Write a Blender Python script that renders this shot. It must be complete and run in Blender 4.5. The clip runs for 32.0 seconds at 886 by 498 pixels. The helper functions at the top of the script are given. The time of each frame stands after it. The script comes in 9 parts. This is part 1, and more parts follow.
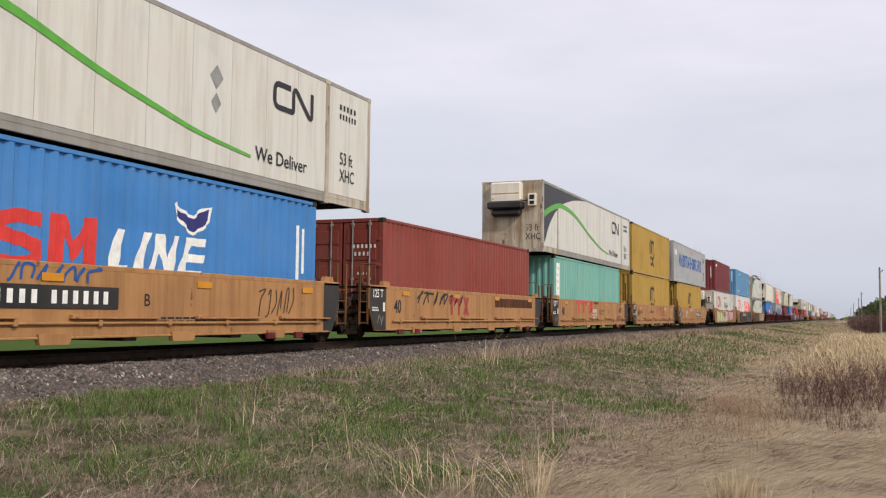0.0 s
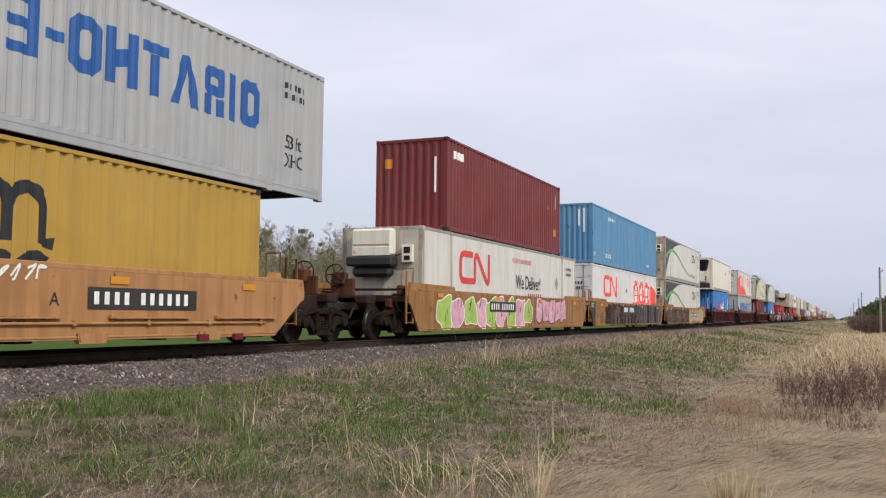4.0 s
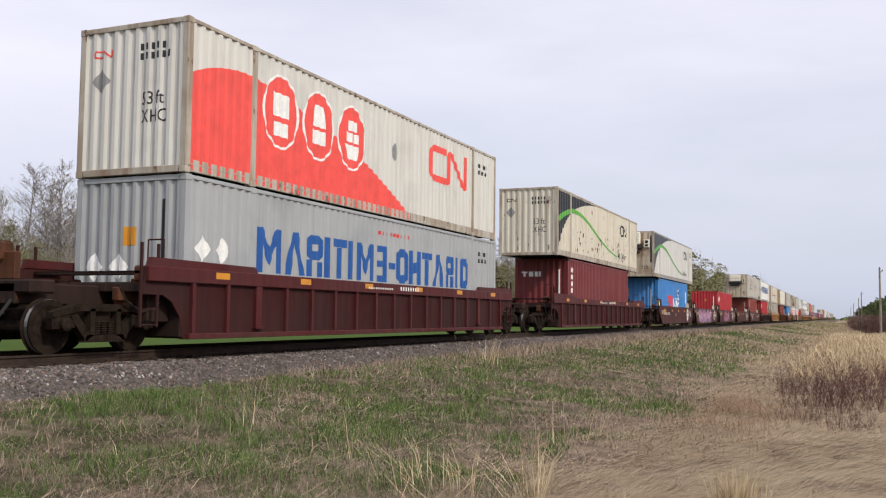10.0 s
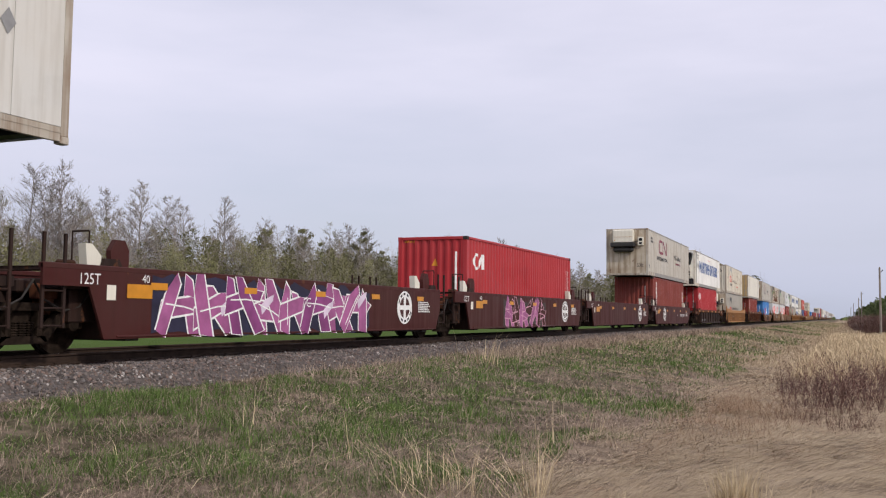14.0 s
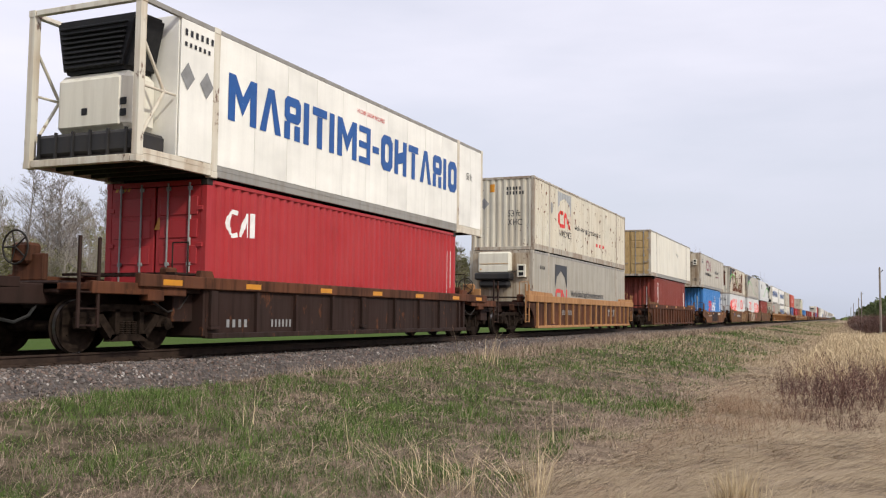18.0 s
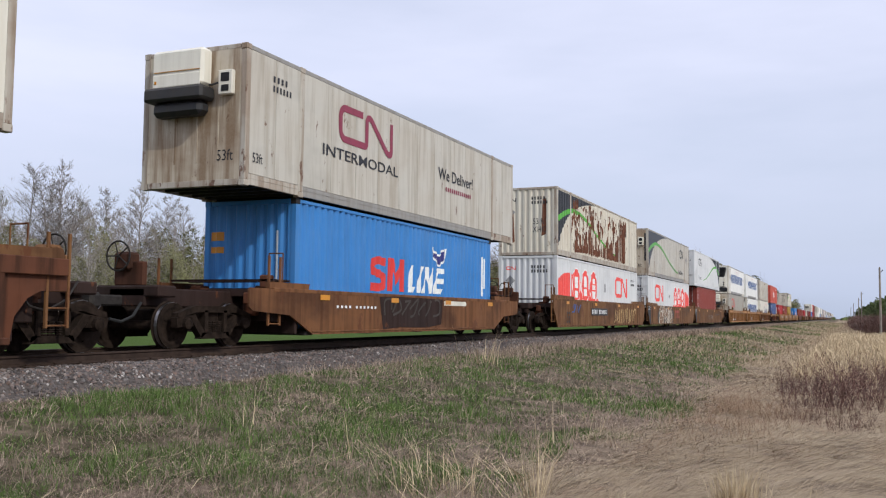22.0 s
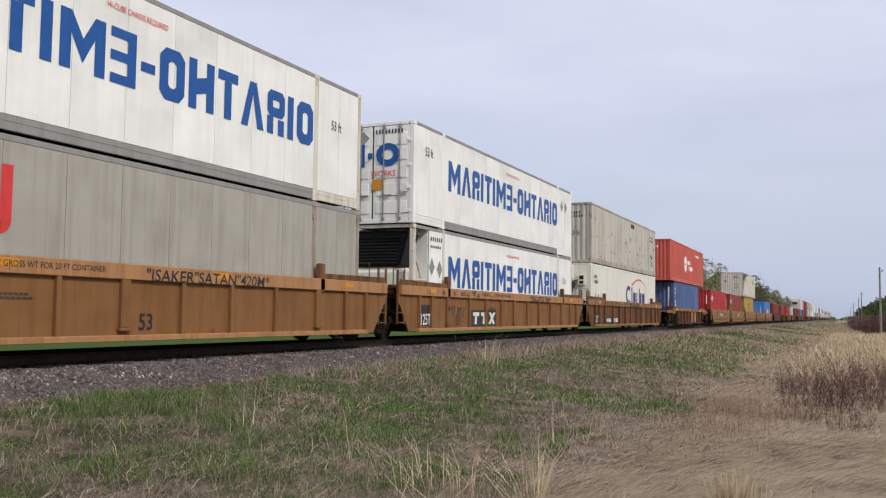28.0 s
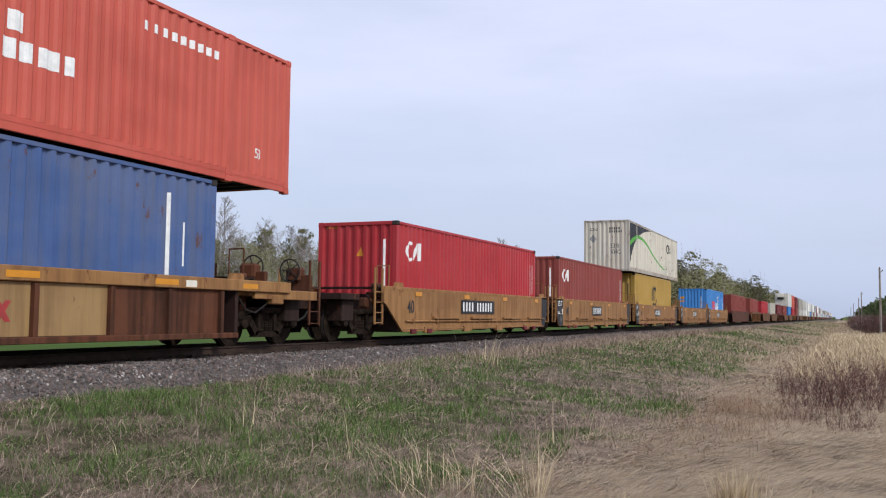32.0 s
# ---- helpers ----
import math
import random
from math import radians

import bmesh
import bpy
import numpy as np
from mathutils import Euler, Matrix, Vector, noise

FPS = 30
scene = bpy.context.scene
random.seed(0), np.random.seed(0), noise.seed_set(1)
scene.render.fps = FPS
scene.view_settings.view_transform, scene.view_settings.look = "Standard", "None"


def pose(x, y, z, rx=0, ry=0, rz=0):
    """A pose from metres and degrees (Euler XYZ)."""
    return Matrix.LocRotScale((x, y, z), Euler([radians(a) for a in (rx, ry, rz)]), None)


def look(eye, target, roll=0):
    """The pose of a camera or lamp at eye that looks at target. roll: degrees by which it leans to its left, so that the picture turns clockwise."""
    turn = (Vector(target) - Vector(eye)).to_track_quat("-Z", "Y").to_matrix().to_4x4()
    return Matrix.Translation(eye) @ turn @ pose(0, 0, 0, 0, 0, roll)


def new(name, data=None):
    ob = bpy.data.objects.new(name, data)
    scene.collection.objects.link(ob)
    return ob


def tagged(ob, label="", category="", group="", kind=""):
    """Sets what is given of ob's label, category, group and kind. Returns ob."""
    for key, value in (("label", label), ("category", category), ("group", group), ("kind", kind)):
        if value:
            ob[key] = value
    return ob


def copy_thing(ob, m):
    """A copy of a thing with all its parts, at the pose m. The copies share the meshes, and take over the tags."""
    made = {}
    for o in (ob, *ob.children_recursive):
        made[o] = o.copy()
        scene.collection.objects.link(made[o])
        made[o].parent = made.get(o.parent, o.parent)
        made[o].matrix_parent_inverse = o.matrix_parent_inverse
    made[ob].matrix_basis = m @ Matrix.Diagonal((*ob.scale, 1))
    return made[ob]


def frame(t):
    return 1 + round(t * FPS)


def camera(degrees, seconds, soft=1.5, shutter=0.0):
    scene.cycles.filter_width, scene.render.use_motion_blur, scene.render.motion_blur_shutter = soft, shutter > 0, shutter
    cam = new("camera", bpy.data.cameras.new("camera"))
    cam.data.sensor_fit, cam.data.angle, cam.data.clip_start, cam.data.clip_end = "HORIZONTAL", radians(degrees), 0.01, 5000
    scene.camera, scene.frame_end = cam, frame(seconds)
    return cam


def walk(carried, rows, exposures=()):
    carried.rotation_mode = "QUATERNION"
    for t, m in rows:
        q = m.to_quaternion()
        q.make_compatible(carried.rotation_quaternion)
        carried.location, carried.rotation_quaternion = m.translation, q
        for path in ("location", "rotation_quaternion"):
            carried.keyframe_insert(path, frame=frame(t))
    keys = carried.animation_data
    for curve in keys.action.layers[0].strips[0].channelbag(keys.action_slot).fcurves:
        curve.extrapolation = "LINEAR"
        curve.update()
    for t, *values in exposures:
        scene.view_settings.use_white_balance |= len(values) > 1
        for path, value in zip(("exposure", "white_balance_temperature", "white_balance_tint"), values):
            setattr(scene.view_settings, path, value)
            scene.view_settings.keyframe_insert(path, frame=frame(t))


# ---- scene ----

SPEED = 16.1                 # the train's pace in metres a second
SECONDS = 32.0
TRACK_Y = 12.185             # centre line of the track; the camera stands at x = y = 0, rails run along x, rail tops at z = 0

cam = camera(51.28, SECONDS, soft=1.2)
EYE = Vector((0.0, 0.0, 0.685))
_yaw, _pitch = radians(23.409), radians(4.065)
AIM = EYE + 10 * Vector((math.cos(_yaw) * math.cos(_pitch), math.sin(_yaw) * math.cos(_pitch), math.sin(_pitch)))
walk(cam, [(0.0, look(EYE, AIM, 0.594)), (SECONDS, look(EYE, AIM, 0.594))], exposures=[(0.0, 0.03, 6980, 6), (5.5, 0.05, 6600, 6), (7.0, -0.05, 6640, 6), (9.0, 0.08, 6760, 6), (11.0, 0.1, 6690, 6), (12.0, 0.2, 6660, 6), (13.0, 0.16, 6620, 8), (14.5, -0.12, 6600, 10), (16.5, 0.02, 6800, 8), (17.0, 0.15, 6900, 6), (18.0, 0.12, 6800, 6), (19.0, 0.07, 6700, 6), (20.0, 0.03, 6520, 6), (21.0, 0.02, 6330, 6), (22.0, 0.01, 6160, 6), (23.0, 0, 6360, 6), (24.0, 0, 6280, 6), (25.5, -0.02, 6220, 6), (27.5, -0.08, 6310, 6), (28.0, -0.13, 6330, 6), (29.0, -0.2, 6400, 6), (30.0, -0.27, 6230, 6), (31.0, -0.08, 6060, 6), (SECONDS, 0, 6060, 6)])

# ---------------------------------------------------------------- sky and sun
SUN = Vector((-0.45, -1.0, 0.85)).normalized()
world = bpy.data.worlds.new("sky")
scene.world = world
world.use_nodes = True
_n, _l = world.node_tree.nodes, world.node_tree.links
_n.clear()
_out = _n.new("ShaderNodeOutputWorld")
_bg = _n.new("ShaderNodeBackground")
_sky = _n.new("ShaderNodeTexSky")
_sky.sky_type, _sky.sun_disc = "NISHITA", False
_sky.sun_elevation, _sky.sun_rotation = math.asin(SUN.z), math.atan2(SUN.x, SUN.y)
_sky.air_density, _sky.dust_density = 1.0, 1.5
_scale = _n.new("ShaderNodeVectorMath")
_scale.operation = "SCALE"
_scale.inputs["Scale"].default_value = 0.10
_l.new(_sky.outputs[0], _scale.inputs[0])
# thin high cloud, stretched along the horizon
_tc = _n.new("ShaderNodeTexCoord")
_map = _n.new("ShaderNodeMapping")
_map.inputs["Scale"].default_value = (1.0, 1.0, 4.5)
_l.new(_tc.outputs["Generated"], _map.inputs[0])
_cl = _n.new("ShaderNodeTexNoise")
_cl.inputs["Scale"].default_value, _cl.inputs["Detail"].default_value, _cl.inputs["Roughness"].default_value = 1.6, 5.0, 0.55
_l.new(_map.outputs[0], _cl.inputs["Vector"])
_ramp = _n.new("ShaderNodeMapRange")
_ramp.inputs["From Min"].default_value, _ramp.inputs["From Max"].default_value = 0.3, 0.7
_ramp.inputs["To Min"].default_value, _ramp.inputs["To Max"].default_value = 0.72, 0.98
_l.new(_cl.outputs["Fac"], _ramp.inputs[0])
_mixw = _n.new("ShaderNodeMix")
_mixw.data_type = "RGBA"
_l.new(_ramp.outputs[0], _mixw.inputs["Factor"])
_l.new(_scale.outputs[0], _mixw.inputs["A"])
_sep = _n.new("ShaderNodeSeparateXYZ")
_l.new(_tc.outputs["Generated"], _sep.inputs[0])
_high = _n.new("ShaderNodeMapRange")
_high.inputs["From Min"].default_value, _high.inputs["From Max"].default_value = 0.0, 0.25
_l.new(_sep.outputs["Z"], _high.inputs[0])
_veil = _n.new("ShaderNodeMix")
_veil.data_type = "RGBA"
_l.new(_high.outputs[0], _veil.inputs["Factor"])
_veil.inputs["A"].default_value, _veil.inputs["B"].default_value = (0.55, 0.59, 0.75, 1), (0.90, 0.885, 1.065, 1)
_l.new(_veil.outputs["Result"], _mixw.inputs["B"])
_l.new(_mixw.outputs["Result"], _bg.inputs["Color"])
_bg.inputs["Strength"].default_value = 1.0
_l.new(_bg.outputs[0], _out.inputs["Surface"])

sun_data = bpy.data.lights.new("sun", "SUN")
sun_data.energy, sun_data.angle, sun_data.color = 2.35, radians(1.5), (1.0, 0.95, 0.87)
sun = new("sun", sun_data)
sun.matrix_world = look(SUN * 100, (0, 0, 0))

# ---------------------------------------------------------------- materials
MATS = {}


def graph(name):
    m = bpy.data.materials.new(name)
    m.use_nodes = True
    n, l = m.node_tree.nodes, m.node_tree.links
    n.clear()
    out, bs = n.new("ShaderNodeOutputMaterial"), n.new("ShaderNodeBsdfPrincipled")
    l.new(bs.outputs[0], out.inputs["Surface"])
    return m, n, l, bs


def coords(n, l, scale, shuffle=True):
    """Object coordinates, moved by a random step for every object, times scale."""
    tc, mp = n.new("ShaderNodeTexCoord"), n.new("ShaderNodeMapping")
    l.new(tc.outputs["Object"], mp.inputs[0])
    mp.inputs["Scale"].default_value = scale
    if shuffle:
        oi, mul = n.new("ShaderNodeObjectInfo"), n.new("ShaderNodeMath")
        mul.operation = "MULTIPLY"
        mul.inputs[1].default_value = 37.0
        l.new(oi.outputs["Random"], mul.inputs[0])
        l.new(mul.outputs[0], mp.inputs["Location"])
    return mp.outputs[0]


def noise_tex(n, l, vec, scale, detail=3.0, rough=0.55):
    t = n.new("ShaderNodeTexNoise")
    t.inputs["Scale"].default_value, t.inputs["Detail"].default_value, t.inputs["Roughness"].default_value = scale, detail, rough
    if vec is not None:
        l.new(vec, t.inputs["Vector"])
    return t.outputs["Fac"]


def span(n, l, fac, a, b, lo=0.0, hi=1.0):
    r = n.new("ShaderNodeMapRange")
    for k, v in zip(("From Min", "From Max", "To Min", "To Max"), (a, b, lo, hi)):
        r.inputs[k].default_value = v
    l.new(fac, r.inputs[0])
    return r.outputs[0]


def blend(n, l, fac, a, b, mode="MIX"):
    x = n.new("ShaderNodeMix")
    x.data_type, x.blend_type = "RGBA", mode
    for sock, v in (("Factor", fac), ("A", a), ("B", b)):
        if isinstance(v, (int, float)):
            x.inputs[sock].default_value = v
        elif isinstance(v, tuple):
            x.inputs[sock].default_value = (*v[:3], 1)
        else:
            l.new(v, x.inputs[sock])
    return x.outputs["Result"]


def bump(n, l, bs, fac, strength, distance):
    b = n.new("ShaderNodeBump")
    b.inputs["Strength"].default_value, b.inputs["Distance"].default_value = strength, distance
    l.new(fac, b.inputs["Height"])
    l.new(b.outputs[0], bs.inputs["Normal"])


def paint(name, col, dirt=0.35, rust=0.0, rough=0.5, streak=0.35, dirt_col=(0.16, 0.13, 0.10), metal=0.0, gloss=0.3):
    """Weathered paint on steel: broad fading, grime that runs downwards, rust that breaks through."""
    if name in MATS:
        return MATS[name]
    m, n, l, bs = graph(name)
    broad = noise_tex(n, l, coords(n, l, (0.5, 0.5, 0.8)), 1.0, 4)
    runs = noise_tex(n, l, coords(n, l, (5.0, 5.0, 0.35)), 1.0, 4, 0.6)
    fine = noise_tex(n, l, coords(n, l, (22, 22, 22)), 1.0, 3)
    light = tuple(min(1, c * 1.12 + 0.012) for c in col)
    dark = tuple(c * 0.82 for c in col)
    c = blend(n, l, span(n, l, broad, 0.3, 0.7), dark, light)
    c = blend(n, l, span(n, l, runs, 0.45, 0.64, 0, streak), c, dirt_col)
    c = blend(n, l, span(n, l, broad, 0.45, 0.64, 0, dirt), c, dirt_col)
    c = blend(n, l, span(n, l, fine, 0.35, 0.7, 0.0, 0.14), c, dark)
    if rust:
        spots = noise_tex(n, l, coords(n, l, (2.2, 2.2, 1.0)), 1.6, 6, 0.7)
        c = blend(n, l, span(n, l, spots, 0.66 - 0.17 * rust, 0.70 - 0.14 * rust, 0, 0.85), c, (0.11, 0.042, 0.02))
    l.new(c, bs.inputs["Base Color"])
    r = span(n, l, runs, 0.3, 0.7, rough - 0.08, rough + 0.18)
    l.new(r, bs.inputs["Roughness"])
    bs.inputs["Metallic"].default_value = metal
    bs.inputs["Specular IOR Level"].default_value = gloss
    bump(n, l, bs, fine, 0.12, 0.004)
    MATS[name] = m
    return m


def simple(name, col, rough=0.6, metal=0.0, vary=0.25, scale=6.0, bumpy=0.1, gloss=0.3):
    if name in MATS:
        return MATS[name]
    m, n, l, bs = graph(name)
    a = noise_tex(n, l, coords(n, l, (scale,) * 3), 1.0, 5, 0.6)
    c = blend(n, l, span(n, l, a, 0.3, 0.7), tuple(v * (1 - vary) for v in col), tuple(min(1, v * (1 + vary)) for v in col))
    l.new(c, bs.inputs["Base Color"])
    bs.inputs["Roughness"].default_value, bs.inputs["Metallic"].default_value = rough, metal
    bs.inputs["Specular IOR Level"].default_value = gloss
    if bumpy:
        bump(n, l, bs, a, bumpy, 0.01)
    MATS[name] = m
    return m


P_WHITE = paint("white_paint", (0.66, 0.65, 0.61), 0.28, 0.0, 0.42, 0.28, (0.34, 0.30, 0.24))
P_CREAM = paint("cream_paint", (0.80, 0.765, 0.655), 0.2, 0.0, 0.42, 0.2, (0.36, 0.30, 0.22))
P_FRAME = paint("scuffed_frame_paint", (0.72, 0.68, 0.58), 0.4, 0.3, 0.5, 0.45, (0.33, 0.22, 0.13))
P_BRIGHT = paint("bright_white_paint", (0.87, 0.85, 0.785), 0.1, 0.0, 0.38, 0.12, (0.46, 0.44, 0.42))
P_COOLWHITE = paint("cool_white_paint", (0.66, 0.665, 0.665), 0.2, 0.0, 0.42, 0.22, (0.40, 0.38, 0.36))
P_GREYWHITE = paint("grey_white_paint", (0.55, 0.52, 0.45), 0.38, 0.05, 0.48, 0.45, (0.27, 0.22, 0.16))
P_DULLGREY = paint("dull_grey_paint", (0.42, 0.39, 0.33), 0.45, 0.0, 0.5, 0.35, (0.22, 0.2, 0.16))
P_RUSTWHITE = paint("rust_spotted_white_paint", (0.66, 0.62, 0.52), 0.25, 0.2, 0.5, 0.35, (0.30, 0.22, 0.14))
P_SILVER = paint("silver_grey_paint", (0.37, 0.385, 0.40), 0.22, 0.0, 0.45, 0.25, (0.25, 0.24, 0.22))
P_EDGE = paint("stained_frame_paint", (0.50, 0.46, 0.39), 0.65, 0.4, 0.55, 0.7, (0.20, 0.13, 0.08))
P_STAINED = paint("stained_end_paint", (0.56, 0.49, 0.38), 0.7, 0.25, 0.55, 0.8, (0.19, 0.115, 0.06))
P_TAN = paint("tan_plywood_paint", (0.52, 0.36, 0.16), 0.4, 0.0, 0.55, 0.4, (0.24, 0.14, 0.06))
P_PANEL = paint("tan_panel_paint", (0.36, 0.225, 0.09), 0.5, 0.15, 0.55, 0.5, (0.16, 0.085, 0.04))
P_BLUE = paint("blue_paint", (0.045, 0.22, 0.56), 0.2, 0.0, 0.42, 0.2, (0.08, 0.12, 0.18))
P_PALEBLUE = paint("pale_blue_paint", (0.095, 0.27, 0.48), 0.3, 0.12, 0.45, 0.35, (0.10, 0.13, 0.14))
P_DUSTYBLUE = paint("dusty_blue_paint", (0.062, 0.115, 0.285), 0.3, 0.1, 0.5, 0.35, (0.14, 0.13, 0.13))
P_TEAL = paint("teal_paint", (0.18, 0.45, 0.39), 0.25, 0.0, 0.45, 0.3, (0.16, 0.2, 0.17))
P_OCHRE = paint("ochre_yellow_paint", (0.44, 0.272, 0.048), 0.22, 0.0, 0.45, 0.25, (0.26, 0.17, 0.06))
P_BROWNRED = paint("brown_red_paint", (0.26, 0.045, 0.032), 0.25, 0.0, 0.48, 0.25, (0.12, 0.05, 0.04))
P_DARKRED = paint("dark_red_paint", (0.17, 0.022, 0.024), 0.2, 0.0, 0.45, 0.22, (0.08, 0.03, 0.03))
P_RED = paint("red_paint", (0.42, 0.022, 0.028), 0.18, 0.0, 0.42, 0.2, (0.16, 0.04, 0.04))
P_ORANGE = paint("orange_red_paint", (0.53, 0.09, 0.058), 0.2, 0.0, 0.45, 0.22, (0.28, 0.08, 0.05))
P_BRICK = paint("brick_red_paint", (0.215, 0.032, 0.021), 0.22, 0.0, 0.48, 0.25, (0.16, 0.07, 0.05))
P_ALU = paint("grey_rail_paint", (0.30, 0.29, 0.27), 0.3, 0.0, 0.5, 0.3)
P_WELL_YEL = paint("yellow_car_paint", (0.44, 0.225, 0.095), 0.38, 0.16, 0.55, 0.4, (0.17, 0.085, 0.04), gloss=0.12)
P_WELL_OLD = paint("aged_yellow_car_paint", (0.205, 0.098, 0.038), 0.8, 0.55, 0.6, 0.8, (0.06, 0.028, 0.015), gloss=0.12)
P_WELL_OCH = paint("ochre_brown_car_paint", (0.34, 0.175, 0.066), 0.5, 0.3, 0.58, 0.5, (0.12, 0.055, 0.026), gloss=0.12)
P_WELL_ORB = paint("orange_brown_car_paint", (0.19, 0.082, 0.032), 0.8, 0.55, 0.6, 0.55, (0.05, 0.022, 0.012), gloss=0.12)
P_WELL_BRN = paint("brown_car_paint", (0.062, 0.013, 0.011), 0.5, 0.1, 0.5, 0.3, (0.05, 0.025, 0.02), gloss=0.12)
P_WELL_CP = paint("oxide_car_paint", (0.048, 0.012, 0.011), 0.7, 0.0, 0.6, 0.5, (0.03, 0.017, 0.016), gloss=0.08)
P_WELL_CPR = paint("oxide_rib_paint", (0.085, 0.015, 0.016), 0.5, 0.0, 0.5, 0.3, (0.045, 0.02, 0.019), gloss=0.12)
P_WELL_GOLD = paint("golden_brown_car_paint", (0.25, 0.118, 0.042), 0.55, 0.25, 0.6, 0.35, (0.13, 0.058, 0.024), gloss=0.12)
P_WELL_RUST = paint("rust_brown_car_paint", (0.125, 0.045, 0.022), 0.75, 0.4, 0.65, 0.75, (0.03, 0.016, 0.011), gloss=0.12)
P_WELL_DARK = paint("dark_brown_car_paint", (0.034, 0.017, 0.013), 0.6, 0.3, 0.65, 0.6, (0.018, 0.012, 0.01), gloss=0.12)
P_BLACK = paint("black_paint", (0.018, 0.018, 0.02), 0.3, 0.0, 0.5, 0.3, (0.06, 0.05, 0.04))
M_STEEL = simple("grimy_steel", (0.035, 0.03, 0.027), 0.65, 0.4, 0.4, 9, 0.3)
M_TRUCK = simple("truck_grime", (0.02, 0.0135, 0.010), 0.95, 0.0, 0.6, 7, 0.35, 0.08)
M_TREAD = simple("polished_tread", (0.30, 0.28, 0.27), 0.35, 1.0, 0.15, 20, 0.02)
M_RAIL = simple("rusty_rail", (0.045, 0.028, 0.02), 0.7, 0.3, 0.4, 5, 0.2)
M_DARKIN = simple("dark_grille", (0.012, 0.012, 0.013), 0.6, 0.0, 0.4, 12, 0.2)
M_RUBBER = simple("black_rubber", (0.02, 0.02, 0.02), 0.75, 0, 0.3, 10, 0.1)
D_GREEN = simple("green_stripe", (0.10, 0.36, 0.05), 0.45, 0, 0.12, 4, 0.05)
D_CHAR = simple("charcoal_field", (0.028, 0.03, 0.035), 0.45, 0, 0.2, 3, 0.05)
D_BLACK = simple("black_lettering", (0.022, 0.022, 0.026), 0.5, 0, 0.2, 8, 0.05)
D_WHITE = simple("white_lettering", (0.78, 0.78, 0.76), 0.5, 0, 0.12, 8, 0.05)
D_RED = simple("red_lettering", (0.62, 0.045, 0.04), 0.45, 0, 0.12, 4, 0.05)
D_SCARLET = simple("scarlet_field", (0.78, 0.085, 0.07), 0.45, 0, 0.12, 3, 0.05)
D_TTX = simple("dull_red_lettering", (0.36, 0.045, 0.045), 0.5, 0, 0.2, 4, 0.05)
D_HOOK = simple("dark_red_hook", (0.12, 0.014, 0.018), 0.6, 0, 0.3, 6, 0.1)
D_BRONZE = simple("bronze_spray", (0.20, 0.11, 0.055), 0.55, 0, 0.35, 2, 0.05)
D_MAROON = simple("maroon_lettering", (0.23, 0.03, 0.06), 0.45, 0, 0.15, 4, 0.05)
D_BLUE = simple("blue_lettering", (0.014, 0.085, 0.30), 0.45, 0, 0.12, 4, 0.05)
D_NAVY = simple("navy_lettering", (0.03, 0.03, 0.16), 0.45, 0, 0.12, 4, 0.05)
D_GREY = simple("grey_placard", (0.25, 0.25, 0.25), 0.5, 0, 0.2, 4, 0.05)
D_AMBER = simple("amber_reflector", (0.58, 0.24, 0.018), 0.3, 0, 0.1, 4, 0.02)
D_PURPLE = simple("purple_spray", (0.22, 0.05, 0.17), 0.55, 0, 0.3, 2, 0.05)
D_PINK = simple("pink_spray", (0.62, 0.34, 0.42), 0.55, 0, 0.25, 2, 0.05)
D_BUFF = simple("buff_spray", (0.42, 0.33, 0.24), 0.6, 0, 0.35, 2.5, 0.05)
D_GRIME = simple("grey_brown_spray", (0.085, 0.068, 0.056), 0.6, 0, 0.5, 2.5, 0.05)
D_INK = simple("ink_blue_spray", (0.022, 0.02, 0.045), 0.55, 0, 0.4, 2, 0.05)
D_LILAC = simple("lilac_spray", (0.66, 0.55, 0.66), 0.55, 0, 0.2, 2, 0.05)
D_LIME = simple("lime_spray", (0.33, 0.48, 0.10), 0.55, 0, 0.25, 2, 0.05)
D_SMOKE = simple("smoky_spray", (0.045, 0.037, 0.031), 0.6, 0, 0.45, 1.5, 0.05)
D_RUSTPATCH = simple("rust_patch", (0.125, 0.048, 0.026), 0.85, 0, 0.55, 5, 0.3)
D_PINKISH = simple("violet_spray", (0.33, 0.095, 0.235), 0.55, 0, 0.3, 2, 0.05)

# ---------------------------------------------------------------- mesh tools
MESHES = {}


def shared(key, build):
    """A mesh built once and shared by all that look alike."""
    if key not in MESHES:
        bm = bmesh.new()
        build(bm)
        MESHES[key] = finish(bm, str(key[0]))
    return MESHES[key]


def finish(bm, name):
    me = bpy.data.meshes.new(name)
    bm.normal_update()
    bm.to_mesh(me)
    bm.free()
    me.materials.append(None)
    return me


def part(name, bm, mat, parent, label="", loc=(0, 0, 0), smooth=False):
    """Links a bmesh or a shared mesh as one mesh object under a thing or a part."""
    me = bm if isinstance(bm, bpy.types.Mesh) else finish(bm, name)
    if smooth:
        for f in me.polygons:
            f.use_smooth = True
    ob = new(name, me)
    ob.parent = parent
    ob.location = loc
    if me.materials[0] is None:
        ob.material_slots[0].link = "OBJECT"
        ob.material_slots[0].material = mat
    return tagged(ob, label)


